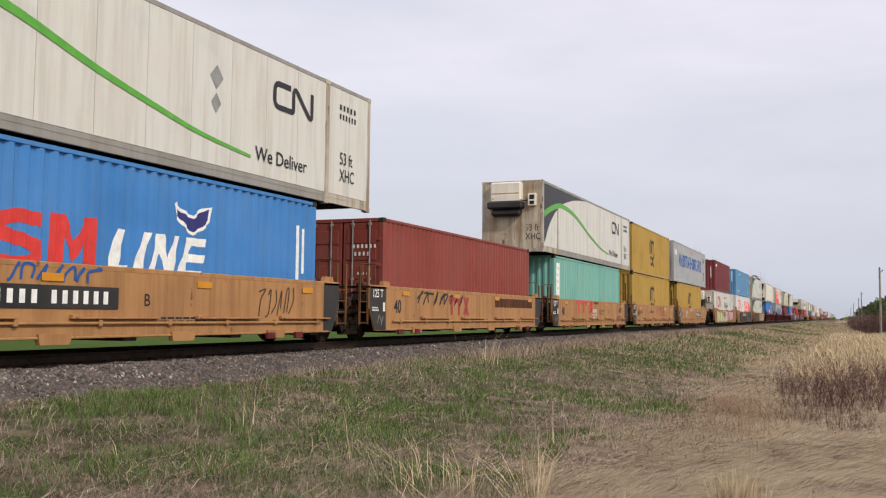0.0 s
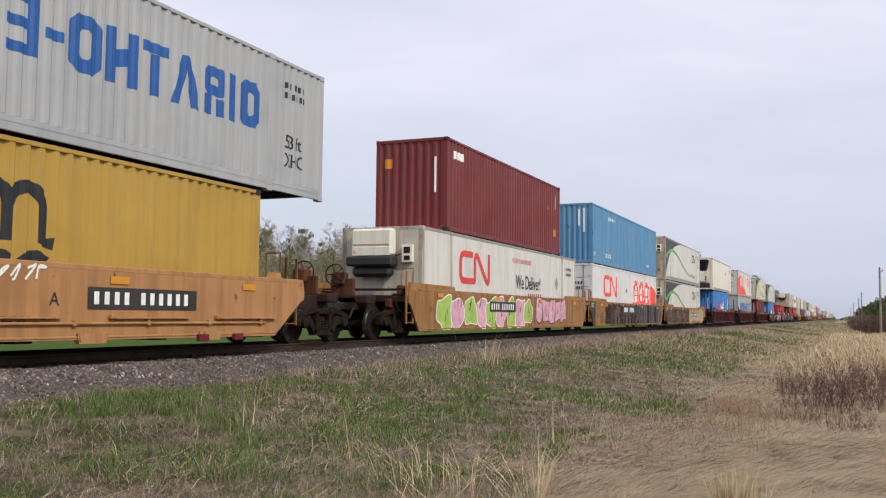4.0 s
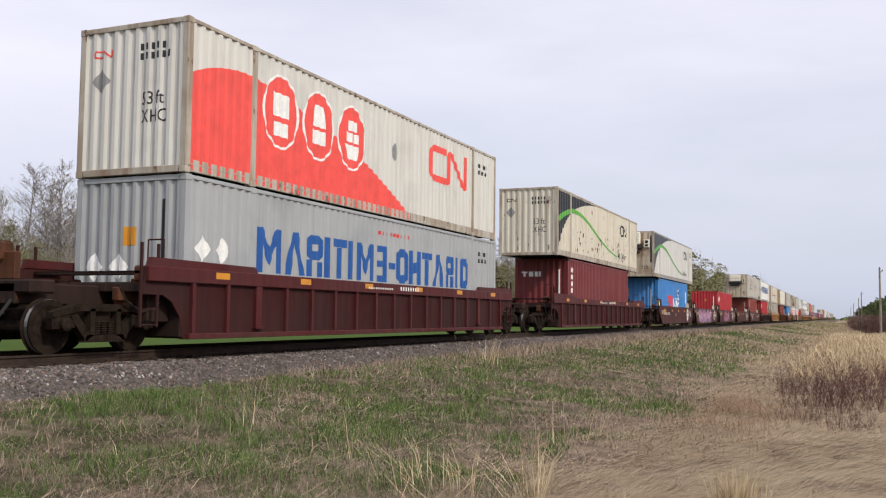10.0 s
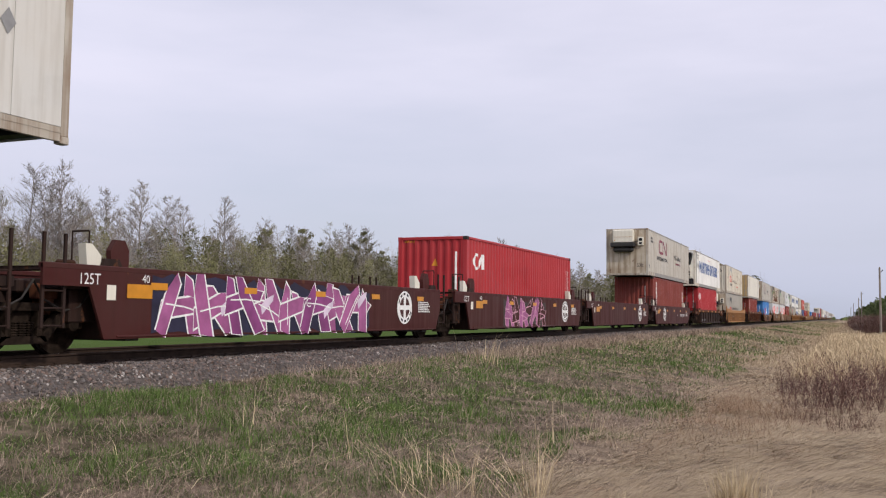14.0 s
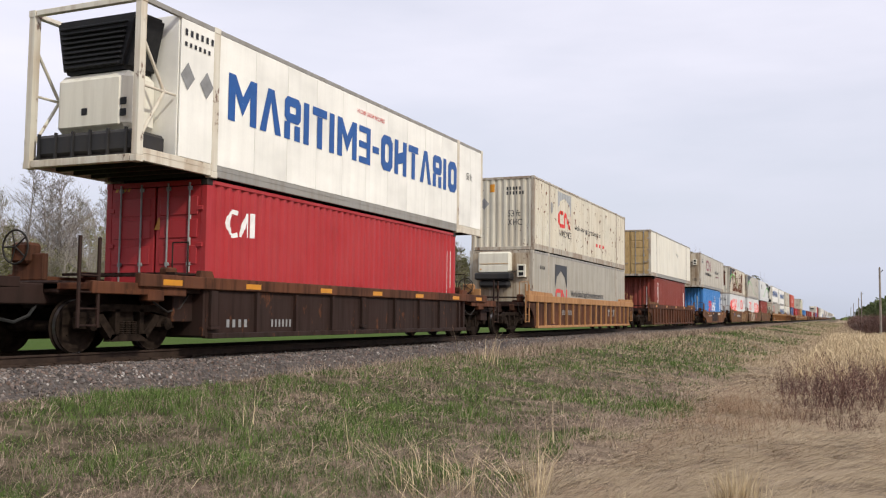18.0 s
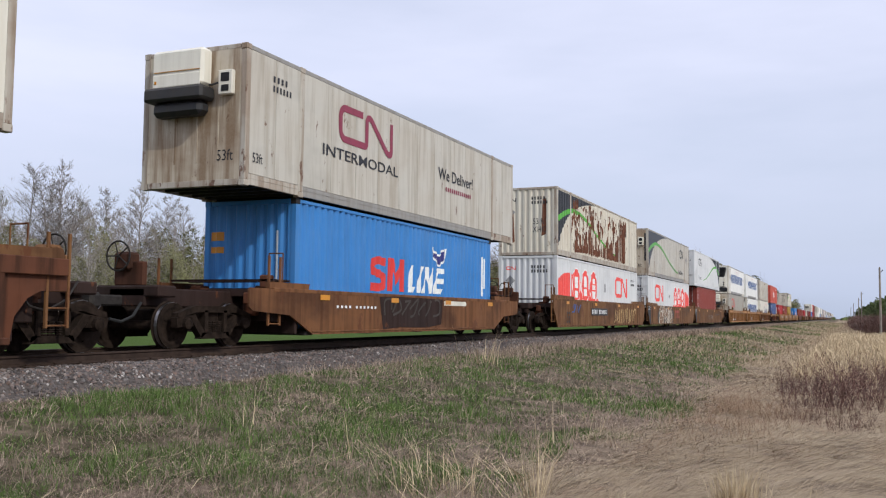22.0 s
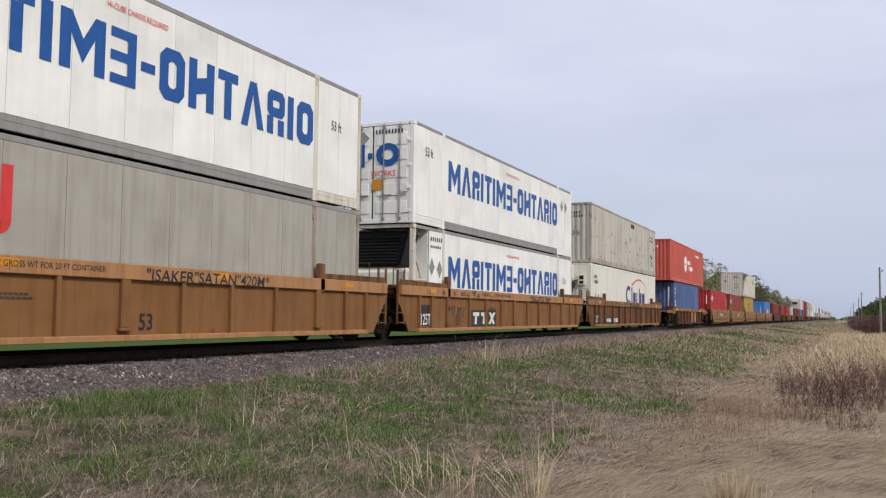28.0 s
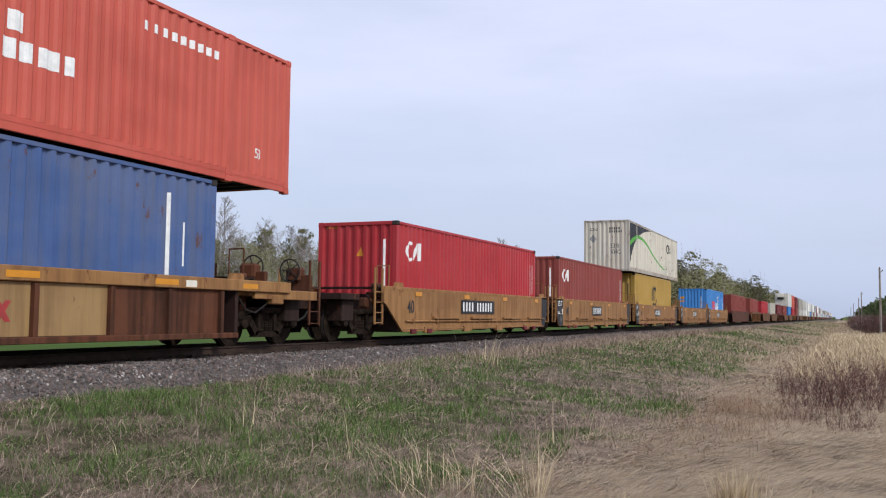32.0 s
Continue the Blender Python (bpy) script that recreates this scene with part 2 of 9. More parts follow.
def block(bm, x0, x1, y0, y1, z0, z1, bev=0.0):
    v = [bm.verts.new((x, y, z)) for z in (z0, z1) for y in (y0, y1) for x in (x0, x1)]
    fs = [bm.faces.new([v[i] for i in q]) for q in ((0, 2, 3, 1), (4, 5, 7, 6), (0, 1, 5, 4), (2, 6, 7, 3), (0, 4, 6, 2), (1, 3, 7, 5))]
    if bev:
        es = list({e for f in fs for e in f.edges})
        bmesh.ops.bevel(bm, geom=es, offset=bev, segments=1, affect="EDGES", profile=0.5)
    return fs


def prism(bm, pts, y0, y1):
    """A plate with the outline pts in (x, z), from y0 to y1."""
    a, b = [bm.verts.new((x, y0, z)) for x, z in pts], [bm.verts.new((x, y1, z)) for x, z in pts]
    n = len(pts)
    bm.faces.new(a), bm.faces.new(b[::-1])
    for i in range(n):
        bm.faces.new((a[(i + 1) % n], a[i], b[i], b[(i + 1) % n]))
    bmesh.ops.recalc_face_normals(bm, faces=bm.faces[:])


def rod(bm, p, q, r, n=8):
    p, q = Vector(p), Vector(q)
    d = (q - p).normalized()
    u = d.orthogonal().normalized()
    w = d.cross(u)
    rings = [[bm.verts.new(c + r * (math.cos(a) * u + math.sin(a) * w)) for a in (2 * math.pi * i / n for i in range(n))] for c in (p, q)]
    for i in range(n):
        bm.faces.new((rings[0][i], rings[0][(i + 1) % n], rings[1][(i + 1) % n], rings[1][i]))
    bm.faces.new(rings[0][::-1]), bm.faces.new(rings[1])


def lathe(bm, prof, axis="y", n=24, at=(0, 0, 0)):
    """Turns the profile (along the axis, radius) round the axis."""
    rings = []
    for h, r in prof:
        ring = []
        for i in range(n):
            a = 2 * math.pi * i / n
            c, s = r * math.cos(a), r * math.sin(a)
            co = {"y": (c, h, s), "z": (c, s, h), "x": (h, c, s)}[axis]
            ring.append(bm.verts.new(Vector(co) + Vector(at)))
        rings.append(ring)
    for a, b in zip(rings, rings[1:]):
        for i in range(n):
            bm.faces.new((a[i], a[(i + 1) % n], b[(i + 1) % n], b[i]))
    bm.faces.new(rings[0]), bm.faces.new(rings[-1])
    bmesh.ops.recalc_face_normals(bm, faces=bm.faces[:])


# flat shapes in (u, v), later laid on a side or an end
def strip(top, bottom):
    return [[a, b, d, c] for a, c, b, d in zip(top, top[1:], bottom, bottom[1:])]


def ribbon(pts, w, taper=False):
    """A band of width w along the line pts."""
    n = len(pts)
    left, right = [], []
    for i, (x, z) in enumerate(pts):
        a, b = pts[max(i - 1, 0)], pts[min(i + 1, n - 1)]
        d = Vector((b[0] - a[0], b[1] - a[1]))
        d = d.normalized() if d.length else Vector((1, 0))
        ww = w / 2 * (1 - 0.75 * i / (n - 1) if taper else 1)
        left.append((x - d.y * ww, z + d.x * ww)), right.append((x + d.y * ww, z - d.x * ww))
    return strip(left, right)


def rect(x0, z0, x1, z1):
    return [[(x0, z0), (x1, z0), (x1, z1), (x0, z1)]]


def diamond(x, z, r, ry=None):
    ry = ry or r
    return [[(x - r, z), (x, z - ry), (x + r, z), (x, z + ry)]]


def oval(x, z, rx, rz, n=20):
    return [[(x + rx * math.cos(2 * math.pi * i / n), z + rz * math.sin(2 * math.pi * i / n)) for i in range(n)]]


def arc(x, z, rx, rz, a0, a1, n=10):
    return [(x + rx * math.cos(radians(a0 + (a1 - a0) * i / n)), z + rz * math.sin(radians(a0 + (a1 - a0) * i / n))) for i in range(n + 1)]


def smooth_line(pts, n=6):
    """A smooth curve through pts."""
    out = []
    for i in range(len(pts) - 1):
        p0, p1, p2, p3 = (Vector(pts[min(max(j, 0), len(pts) - 1)]) for j in (i - 1, i, i + 1, i + 2))
        for k in range(n):
            t = k / n
            q = 0.5 * (2 * p1 + (p2 - p0) * t + (2 * p0 - 5 * p1 + 4 * p2 - p3) * t * t + (3 * p1 - p0 - 3 * p2 + p3) * t ** 3)
            out.append((q.x, q.y))
    return out + [tuple(pts[-1])]


TEXTS = {}


def words(s, u, v, h, narrow=1.0, shear=0.0, bold=0.0):
    """The faces of a line of writing whose capitals are h high, from (u, v) to the right."""
    key = (s, bold)
    if key not in TEXTS:
        cu = bpy.data.curves.new("writing", "FONT")
        cu.body, cu.size, cu.resolution_u, cu.offset = s, 1.0, 3, bold
        ob = bpy.data.objects.new("writing", cu)
        me = bpy.data.meshes.new_from_object(ob)
        TEXTS[key] = [[(me.vertices[i].co.x, me.vertices[i].co.y) for i in f.vertices] for f in me.polygons]
        bpy.data.objects.remove(ob)
        bpy.data.curves.remove(cu)
    k = h / 0.69
    return [[(u + k * narrow * x + shear * k * y, v + k * y) for x, y in f] for f in TEXTS[key]]


def bars(u, v, w, h, n, seed=1, gap=0.52):
    """A line of n plain bars in place of a number or a name."""
    step = w / n
    out = []
    for i in range(n):
        out += rect(u + i * step, v, u + (i + 1 - gap) * step, v + h)
    return out

# ---------------------------------------------------------------- the ground, one sheet to the horizon
PROFILE_Y = [-900, -60, -14, -7, -3.5, -1.0, 1.5, 3.2, 5.0, 7.0, 8.6, 9.7, 10.4, 14.0, 15.0, 17.5, 22, 60, 900]
PROFILE_Z = [-0.9, -0.9, -0.7, -0.7, -0.95, -1.12, -1.14, -1.05, -0.88, -0.68, -0.54, -0.50, -0.55, -0.55, -0.6, -1.0, -0.95, -0.6, -0.5]


def ground_z(x, y):
    """Height of the ground: a low bank up to the track, a shallow ditch beside it."""
    x, y = np.asarray(x, float), np.asarray(y, float)
    z = np.interp(y, PROFILE_Y, PROFILE_Z)
    near = np.exp(-((y - 7.5) / 3.0) ** 2)
    z = z + 0.16 * near * np.clip((x - 14) / 25, 0, 1)
    z = z + 0.035 * np.sin(x * 0.9 + 1.3 * np.sin(y * 0.7)) * np.exp(-((y - 5) / 6.0) ** 2) + 0.02 * np.sin(x * 2.3 + y * 1.9) * np.exp(-((y - 4) / 6.0) ** 2)
    return z


def sheet(name, xs, ys, mat, kind="structure", label="", category="", dz=0.0, zf=None):
    X, Y = np.meshgrid(xs, ys, indexing="ij")
    Z = (zf or ground_z)(X, Y) + dz
    n, m = X.shape
    v = np.stack([X.ravel(), Y.ravel(), Z.ravel()], 1)
    i = np.arange(n * m).reshape(n, m)
    f = np.stack([i[:-1, :-1].ravel(), i[1:, :-1].ravel(), i[1:, 1:].ravel(), i[:-1, 1:].ravel()], 1)
    me = bpy.data.meshes.new(name)
    me.from_pydata(v.tolist(), [], f.tolist())
    me.polygons.foreach_set("use_smooth", [True] * len(me.polygons))
    me.materials.append(mat)
    return tagged(new(name, me), label, category, "", kind)


def earth_material():
    m, n, l, bs = graph("grassy_earth")
    tc = n.new("ShaderNodeTexCoord")
    pos = tc.outputs["Object"]
    sep = n.new("ShaderNodeSeparateXYZ")
    l.new(pos, sep.inputs[0])
    big = noise_tex(n, l, pos, 0.35, 5, 0.6)
    mid = noise_tex(n, l, pos, 2.2, 5, 0.6)
    fine = noise_tex(n, l, pos, 14.0, 5, 0.7)
    green = blend(n, l, fine, (0.014, 0.024, 0.007), (0.055, 0.068, 0.025))
    straw = blend(n, l, fine, (0.22, 0.168, 0.112), (0.49, 0.39, 0.27))
    soil = blend(n, l, fine, (0.06, 0.044, 0.034), (0.17, 0.125, 0.095))
    litter = blend(n, l, span(n, l, sep.outputs["Y"], 1.8, 4.0), straw, blend(n, l, fine, (0.1, 0.075, 0.058), (0.33, 0.25, 0.19)))
    dry = blend(n, l, span(n, l, mid, 0.44, 0.68), litter, soil)
    # green runs up the bank and lies over the fields behind the track; the ditch stays dry
    bank = span(n, l, sep.outputs["Y"], 3.0, 5.5)
    add = n.new("ShaderNodeMath")
    add.operation = "MULTIPLY"
    l.new(bank, add.inputs[0])
    l.new(span(n, l, mid, 0.36, 0.6, 0.05, 0.75), add.inputs[1])
    field = span(n, l, sep.outputs["Y"], 14.5, 15.5)
    mx = n.new("ShaderNodeMath")
    mx.operation = "MAXIMUM"
    l.new(add.outputs[0], mx.inputs[0])
    l.new(field, mx.inputs[1])
    meadow = blend(n, l, big, (0.05, 0.085, 0.02), (0.08, 0.12, 0.03))
    g2 = blend(n, l, field, green, meadow)
    l.new(blend(n, l, mx.outputs[0], dry, g2), bs.inputs["Base Color"])
    bs.inputs["Roughness"].default_value = 1.0
    bs.inputs["Specular IOR Level"].default_value = 0.05
    bump(n, l, bs, fine, 0.8, 0.05)
    return m


M_EARTH = earth_material()
xs = np.concatenate([[-900, -200, -60, -20], np.arange(-8, 45, 0.25), np.arange(45, 120, 2.5), [125, 150, 200, 300, 450, 700, 1100, 1800, 3000, 4600]])
ys = np.concatenate([[-2500, -900, -300, -100, -60, -30, -14], np.arange(-9, 12, 0.25), np.arange(12, 26, 1.0), [30, 40, 60, 100, 200, 400, 900, 2500]])
sheet("ground", xs, ys, M_EARTH, label="spring verge of new green grass and dead straw beside the track", category="ground")


def ballast_material():
    m, n, l, bs = graph("crushed_stone")
    geo = n.new("ShaderNodeNewGeometry")
    tc = n.new("ShaderNodeTexCoord")
    a = noise_tex(n, l, tc.outputs["Object"], 30.0, 4, 0.7)
    v = n.new("ShaderNodeValToRGB")
    cols = ((0.0, (0.07, 0.06, 0.056)), (0.3, (0.125, 0.112, 0.112)), (0.55, (0.21, 0.145, 0.12)), (0.75, (0.17, 0.16, 0.16)), (0.93, (0.26, 0.21, 0.185)), (1.0, (0.5, 0.47, 0.44)))
    v.color_ramp.elements.remove(v.color_ramp.elements[0])
    v.color_ramp.elements[0].position, v.color_ramp.elements[0].color = cols[0][0], (*cols[0][1], 1)
    for p, c in cols[1:]:
        v.color_ramp.elements.new(p).color = (*c, 1)
    l.new(geo.outputs["Random Per Island"], v.inputs[0])
    l.new(blend(n, l, span(n, l, a, 0.3, 0.7, 0, 0.45), v.outputs[0], (0.09, 0.075, 0.065)), bs.inputs["Base Color"])
    bs.inputs["Roughness"].default_value = 0.95
    bs.inputs["Specular IOR Level"].default_value = 0.1
    bump(n, l, bs, a, 0.4, 0.01)
    return m


M_STONE = ballast_material()
M_BED = simple("ballast_bed", (0.09, 0.075, 0.066), 0.95, 0, 0.5, 18, 0.8)


def bed_z(x, y):
    d = np.abs(np.asarray(y, float) - TRACK_Y)
    return np.interp(d, [0, 1.6, 2.05, 2.9], [-0.20, -0.20, -0.30, -0.80]) + 0.012 * np.sin(np.asarray(x) * 5.1 + 3 * np.asarray(y))


sheet("ballast_bed", np.concatenate([np.arange(-30, 90, 0.5), [100, 200, 500, 1000, 2500]]), TRACK_Y + np.array([-2.9, -2.05, -1.6, -1.0, -0.4, 0.4, 1.0, 1.6, 2.05, 2.9]), M_BED, label="bed of grey crushed stone under the rails", category="ballast", zf=bed_z)


def stones(name, n, x0, x1, y0, y1, zf, size, mat, seed, label):
    """Loose angular stones strewn over a surface, as one object."""
    rng = np.random.default_rng(seed)
    base = np.array([(1, 0, 0), (-1, 0, 0), (0, 1, 0), (0, -1, 0), (0, 0, 1), (0, 0, -1), (.6, .6, .6), (-.6, .6, -.5), (.6, -.6, -.4), (-.6, -.6, .6)], float)
    bm = bmesh.new()
    for p in base:
        bm.verts.new(p)
    bmesh.ops.convex_hull(bm, input=bm.verts[:])
    bmesh.ops.triangulate(bm, faces=bm.faces[:])
    bm.verts.index_update()
    bv, bf = np.array([v.co for v in bm.verts]), np.array([[v.index for v in f.verts] for f in bm.faces])
    bm.free()
    u = rng.random(n)
    x = x0 * (x1 / x0) ** u
    y = rng.uniform(y0, y1, n)
    s = size * rng.uniform(0.5, 1.25, n) * (1 + 0.25 * (x > 25))
    q = rng.normal(size=(n, 3, 3))
    q, _ = np.linalg.qr(q)
    pts = np.einsum("nij,vj->nvi", q, bv) * (s[:, None, None] * rng.uniform(0.6, 1.1, (n, 1, 3)))
    pts += np.stack([x, y, zf(x, y) + 0.2 * s], 1)[:, None, :]
    f = (bf[None] + (np.arange(n) * len(bv))[:, None, None]).reshape(-1, 3)
    me = bpy.data.meshes.new(name)
    me.from_pydata(pts.reshape(-1, 3).tolist(), [], f.tolist())
    me.materials.append(mat)
    return tagged(new(name, me), label, "ballast", "", "stuff")


stones("ballast_stones", 24000, 7.6, 60.0, TRACK_Y - 2.85, TRACK_Y - 0.85, bed_z, 0.031, M_STONE, 5, "crushed grey and rust-tinted ballast stones beside the rail")

# rails and sleepers
track = tagged(new("railway_track"), "rusty steel rails on dark timber sleepers", "railway track", "", "structure")
rail_prof = [(-0.07, -0.17), (0.07, -0.17), (0.07, -0.155), (0.012, -0.13), (0.012, -0.045), (0.036, -0.03), (0.034, -0.004), (0.02, 0.0), (-0.02, 0.0), (-0.034, -0.004), (-0.036, -0.03), (-0.012, -0.045), (-0.012, -0.13), (-0.07, -0.155)]
for sy in (-1, 1):
    bm = bmesh.new()
    rings = [[bm.verts.new((x, sy * 0.755 + a, b)) for a, b in rail_prof] for x in (-60, 40, 400, 2500)]
    for r0, r1 in zip(rings, rings[1:]):
        for i in range(len(rail_prof)):
            j = (i + 1) % len(rail_prof)
            bm.faces.new((r0[i], r0[j], r1[j], r1[i]))
    bmesh.ops.recalc_face_normals(bm, faces=bm.faces[:])
    part("rail", bm, M_RAIL, track, loc=(0, TRACK_Y, 0))
M_TIE = simple("creosoted_timber", (0.06, 0.045, 0.035), 0.9, 0, 0.4, 4, 0.4)
tie = shared(("sleeper",), lambda bm: block(bm, -0.11, 0.11, -1.3, 1.3, -0.36, -0.175, 0.012))
clip_me = shared(("tie_plate",), lambda bm: (block(bm, -0.09, 0.09, -0.17, 0.17, -0.176, -0.158, 0.004), block(bm, -0.02, 0.02, -0.11, -0.07, -0.16, -0.13, 0.005), block(bm, -0.02, 0.02, 0.07, 0.11, -0.16, -0.13, 0.005)))
for i in range(110):
    s = part("sleeper", tie, M_TIE, track, loc=(6.0 + 0.55 * i, TRACK_Y + random.uniform(-0.03, 0.03), 0))
    if i < 60:
        part("tie_plate", clip_me, M_RAIL, s, loc=(0, -0.755, 0))

# ---------------------------------------------------------------- shipping containers
ISO40, DOM53 = 12.19, 16.3


def waves(xa, xb, pitch=0.278, depth=0.05):
    """The corrugation between xa and xb: (place, depth) from flat to flat."""
    n = max(1, round((xb - xa) / pitch))
    p = (xb - xa) / n
    out = []
    for i in range(n):
        x = xa + i * p
        out += [(x, 0.0), (x + 0.30 * p, 0.0), (x + 0.5 * p, depth), (x + 0.80 * p, depth)]
    return out + [(xb, 0.0)]


def cut(poly, x0, keep_above):
    out = []
    for i, a in enumerate(poly):
        b = poly[(i + 1) % len(poly)]
        ia, ib = (a[0] >= x0) == keep_above, (b[0] >= x0) == keep_above
        if ia:
            out.append(a)
        if ia != ib:
            t = (x0 - a[0]) / (b[0] - a[0])
            out.append((x0, a[1] + t * (b[1] - a[1])))
    return out


def lay(polys, place, profile=None):
    """Faces for flat shapes; place(u, v, depth) gives the point. A profile drapes them over corrugation. Each lies a hair above the one before, so that crossing strokes overlap."""
    bm = bmesh.new()
    hair = min(6e-5, 0.005 / max(1, len(polys)))

    def face(poly, lift, d0=None):
        pts = []
        for u, v in poly:
            d = 0.0
            if profile:
                (xa, da), (xb, db) = d0
                d = da + (db - da) * ((u - xa) / (xb - xa))
            pts.append(bm.verts.new(place(u, v, d - lift)))
        if len(pts) > 2:
            bm.faces.new(pts)

    for i, poly in enumerate(polys):
        if not profile:
            face(poly, i * hair)
            continue
        lo, hi = min(u for u, v in poly), max(u for u, v in poly)
        for a, b in zip(profile, profile[1:]):
            if b[0] <= lo or a[0] >= hi or b[0] - a[0] < 1e-6:
                continue
            q = poly
            if a[0] > lo:
                q = cut(q, a[0], True)
            if b[0] < hi:
                q = cut(q, b[0], False)
            if len(q) > 2:
                face(q, i * hair, (a, b))
    if profile:
        bmesh.ops.remove_doubles(bm, verts=bm.verts[:], dist=0.000002)
    bmesh.ops.recalc_face_normals(bm, faces=bm.faces[:])
    return bm


SINGLE = {"placards": "placard", "caution_plates": "caution_plate", "plates": "plate", "reflectors": "reflector", "tan_panels": "tan_panel"}


def grille_hood(bm):
    """A hood that is wider at its top than at its foot, with rounded edges."""
    lo = [bm.verts.new(p) for p in ((0.24, -0.72, 1.72), (1.0, -0.8, 1.72), (1.0, 0.8, 1.72), (0.24, 0.72, 1.72))]
    hi = [bm.verts.new(p) for p in ((0.3, -0.98, 2.74), (1.0, -1.02, 2.74), (1.0, 1.02, 2.74), (0.3, 0.98, 2.74))]
    faces = [bm.faces.new(lo[::-1]), bm.faces.new(hi)] + [bm.faces.new((lo[i], lo[(i + 1) % 4], hi[(i + 1) % 4], hi[i])) for i in range(4)]
    bmesh.ops.bevel(bm, geom=list({e for f in faces for e in f.edges}), offset=0.07, segments=2, affect="EDGES")


class Box:
    """A container under construction: its base lies at z = 0, its long side towards the camera at y = -w/2."""

    def __init__(self, length, kind, body, label, frame_mat=None, nose="corr", nose_mat=None, height=2.896, rail=None, roof_mat=None, group="containers on the train", panel=1.21, deep=None):
        self.l, self.kind, self.h = length, kind, height
        self.w = 2.438 if length < 13 else 2.591
        self.body = body
        fm = frame_mat or (P_FRAME if nose == "reefer_open" else P_EDGE if body in (P_WHITE, P_GREYWHITE, P_DULLGREY, P_RUSTWHITE) else body)
        l, w, h = self.l, self.w, self.h
        ob = self.ob = new("reefer_container" if nose.startswith("reefer") else "shipping_container")
        tagged(ob, label, "shipping container", group)
        dom = length > 13
        hl, hw = l / 2, w / 2
        self.front = -hl + (1.05 if nose == "reefer_open" else 0.0)
        lo = 0.16 if not dom else 0.26
        top = h - (0.09 if kind == "corr" else 0.11)
        inner = 6.05
        posts = [-hl, hl - 0.15] if not dom else [-hl, -inner - 0.09, inner - 0.09, hl - 0.15]
        pw = [0.15, 0.15] if not dom else [0.15, 0.18, 0.18, 0.15]
        if group == "far containers":
            self.plain(nose, nose_mat or body, lo, top)
            return
        # corner posts and castings
        spans = [(a + b, c) for a, b, c in zip(posts, pw, posts[1:])]

        def far_frame(bm):
            for px, wd in zip(posts, pw):
                block(bm, px, px + wd, hw - 0.13, hw, 0.118, h - 0.118), block(bm, px - 0.01, px + wd + 0.01, hw - 0.14, hw + 0.005, 0, 0.118), block(bm, px - 0.01, px + wd + 0.01, hw - 0.14, hw + 0.005, h - 0.118, h)
            for a, b in spans:
                block(bm, a, b, hw - 0.07, hw - 0.01, 0.03, lo - 0.004), block(bm, a, b, hw - 0.07, hw - 0.002, top + 0.002, h - 0.012)

        part("far_frame", shared(("far_frame", l, h, kind), far_frame), fm, ob)
        for px, wd in zip(posts, pw):
            for sy in (-1,):
                y0, y1 = sorted((sy * hw, sy * (hw - 0.13)))
                key = ("corner_post", round(wd, 3), h, kind)
                me = shared(key, lambda bm: block(bm, 0, wd, -0.065, 0.065, 0.118, h - 0.118, 0.008))
                part("corner_post", me, fm, ob, loc=(px, (y0 + y1) / 2, 0))
                cme = shared(("corner_casting", round(wd, 3)), lambda bm: block(bm, 0, wd + 0.02, -0.075, 0.075, 0, 0.118, 0.01))
                for z in (0, h - 0.118):
                    part("corner_casting", cme, M_STEEL if kind == "corr" and not dom else fm, ob, loc=(px - 0.01, sy * (hw - 0.068), z))
        self.profile = []
        d = 0.052 if not dom else 0.036
        for k, (a, b) in enumerate(spans):
            if nose == "reefer_open" and k == 0:
                a = self.front
            if kind == "corr":
                pr = waves(a, b, 0.278 if not dom else 0.262, d if deep is None else deep)
                self.profile += pr

                def wall(bm, pr=pr):
                    lo_v = [bm.verts.new((x, dd, lo)) for x, dd in pr]
                    hi_v = [bm.verts.new((x, dd, top)) for x, dd in pr]
                    for i in range(len(pr) - 1):
                        bm.faces.new((lo_v[i], lo_v[i + 1], hi_v[i + 1], hi_v[i]))

                me = shared(("side_wall", round(a, 3), round(b, 3), h, lo, deep), wall)
                part("side_wall", me, body, ob, loc=(0, -hw + 0.012, 0))
                far = part("side_wall", me, body, ob, loc=(0, hw - 0.012, 0))
                far.rotation_euler = (0, 0, math.pi)
                far.location.x = 0 if abs(a + b) < 0.01 else a + b
            else:
                n = max(1, round((b - a) / panel))
                step = (b - a) / n
                me = shared(("side_panel", round(step, 4), lo, top), lambda bm: block(bm, 0.005, step - 0.005, 0, 0.02, lo, top))
                for i in range(n):
                    part("side_panel", me, body, ob, loc=(a + i * step, -hw + 0.006, 0))
                fm2 = shared(("far_wall", round(a, 3), round(b, 3), lo, top), lambda bm: block(bm, a, b, -0.02, 0, lo, top))
                part("far_wall", fm2, body, ob, loc=(0, hw - 0.006, 0))
        # rails, roof and floor
        rm = rail or fm
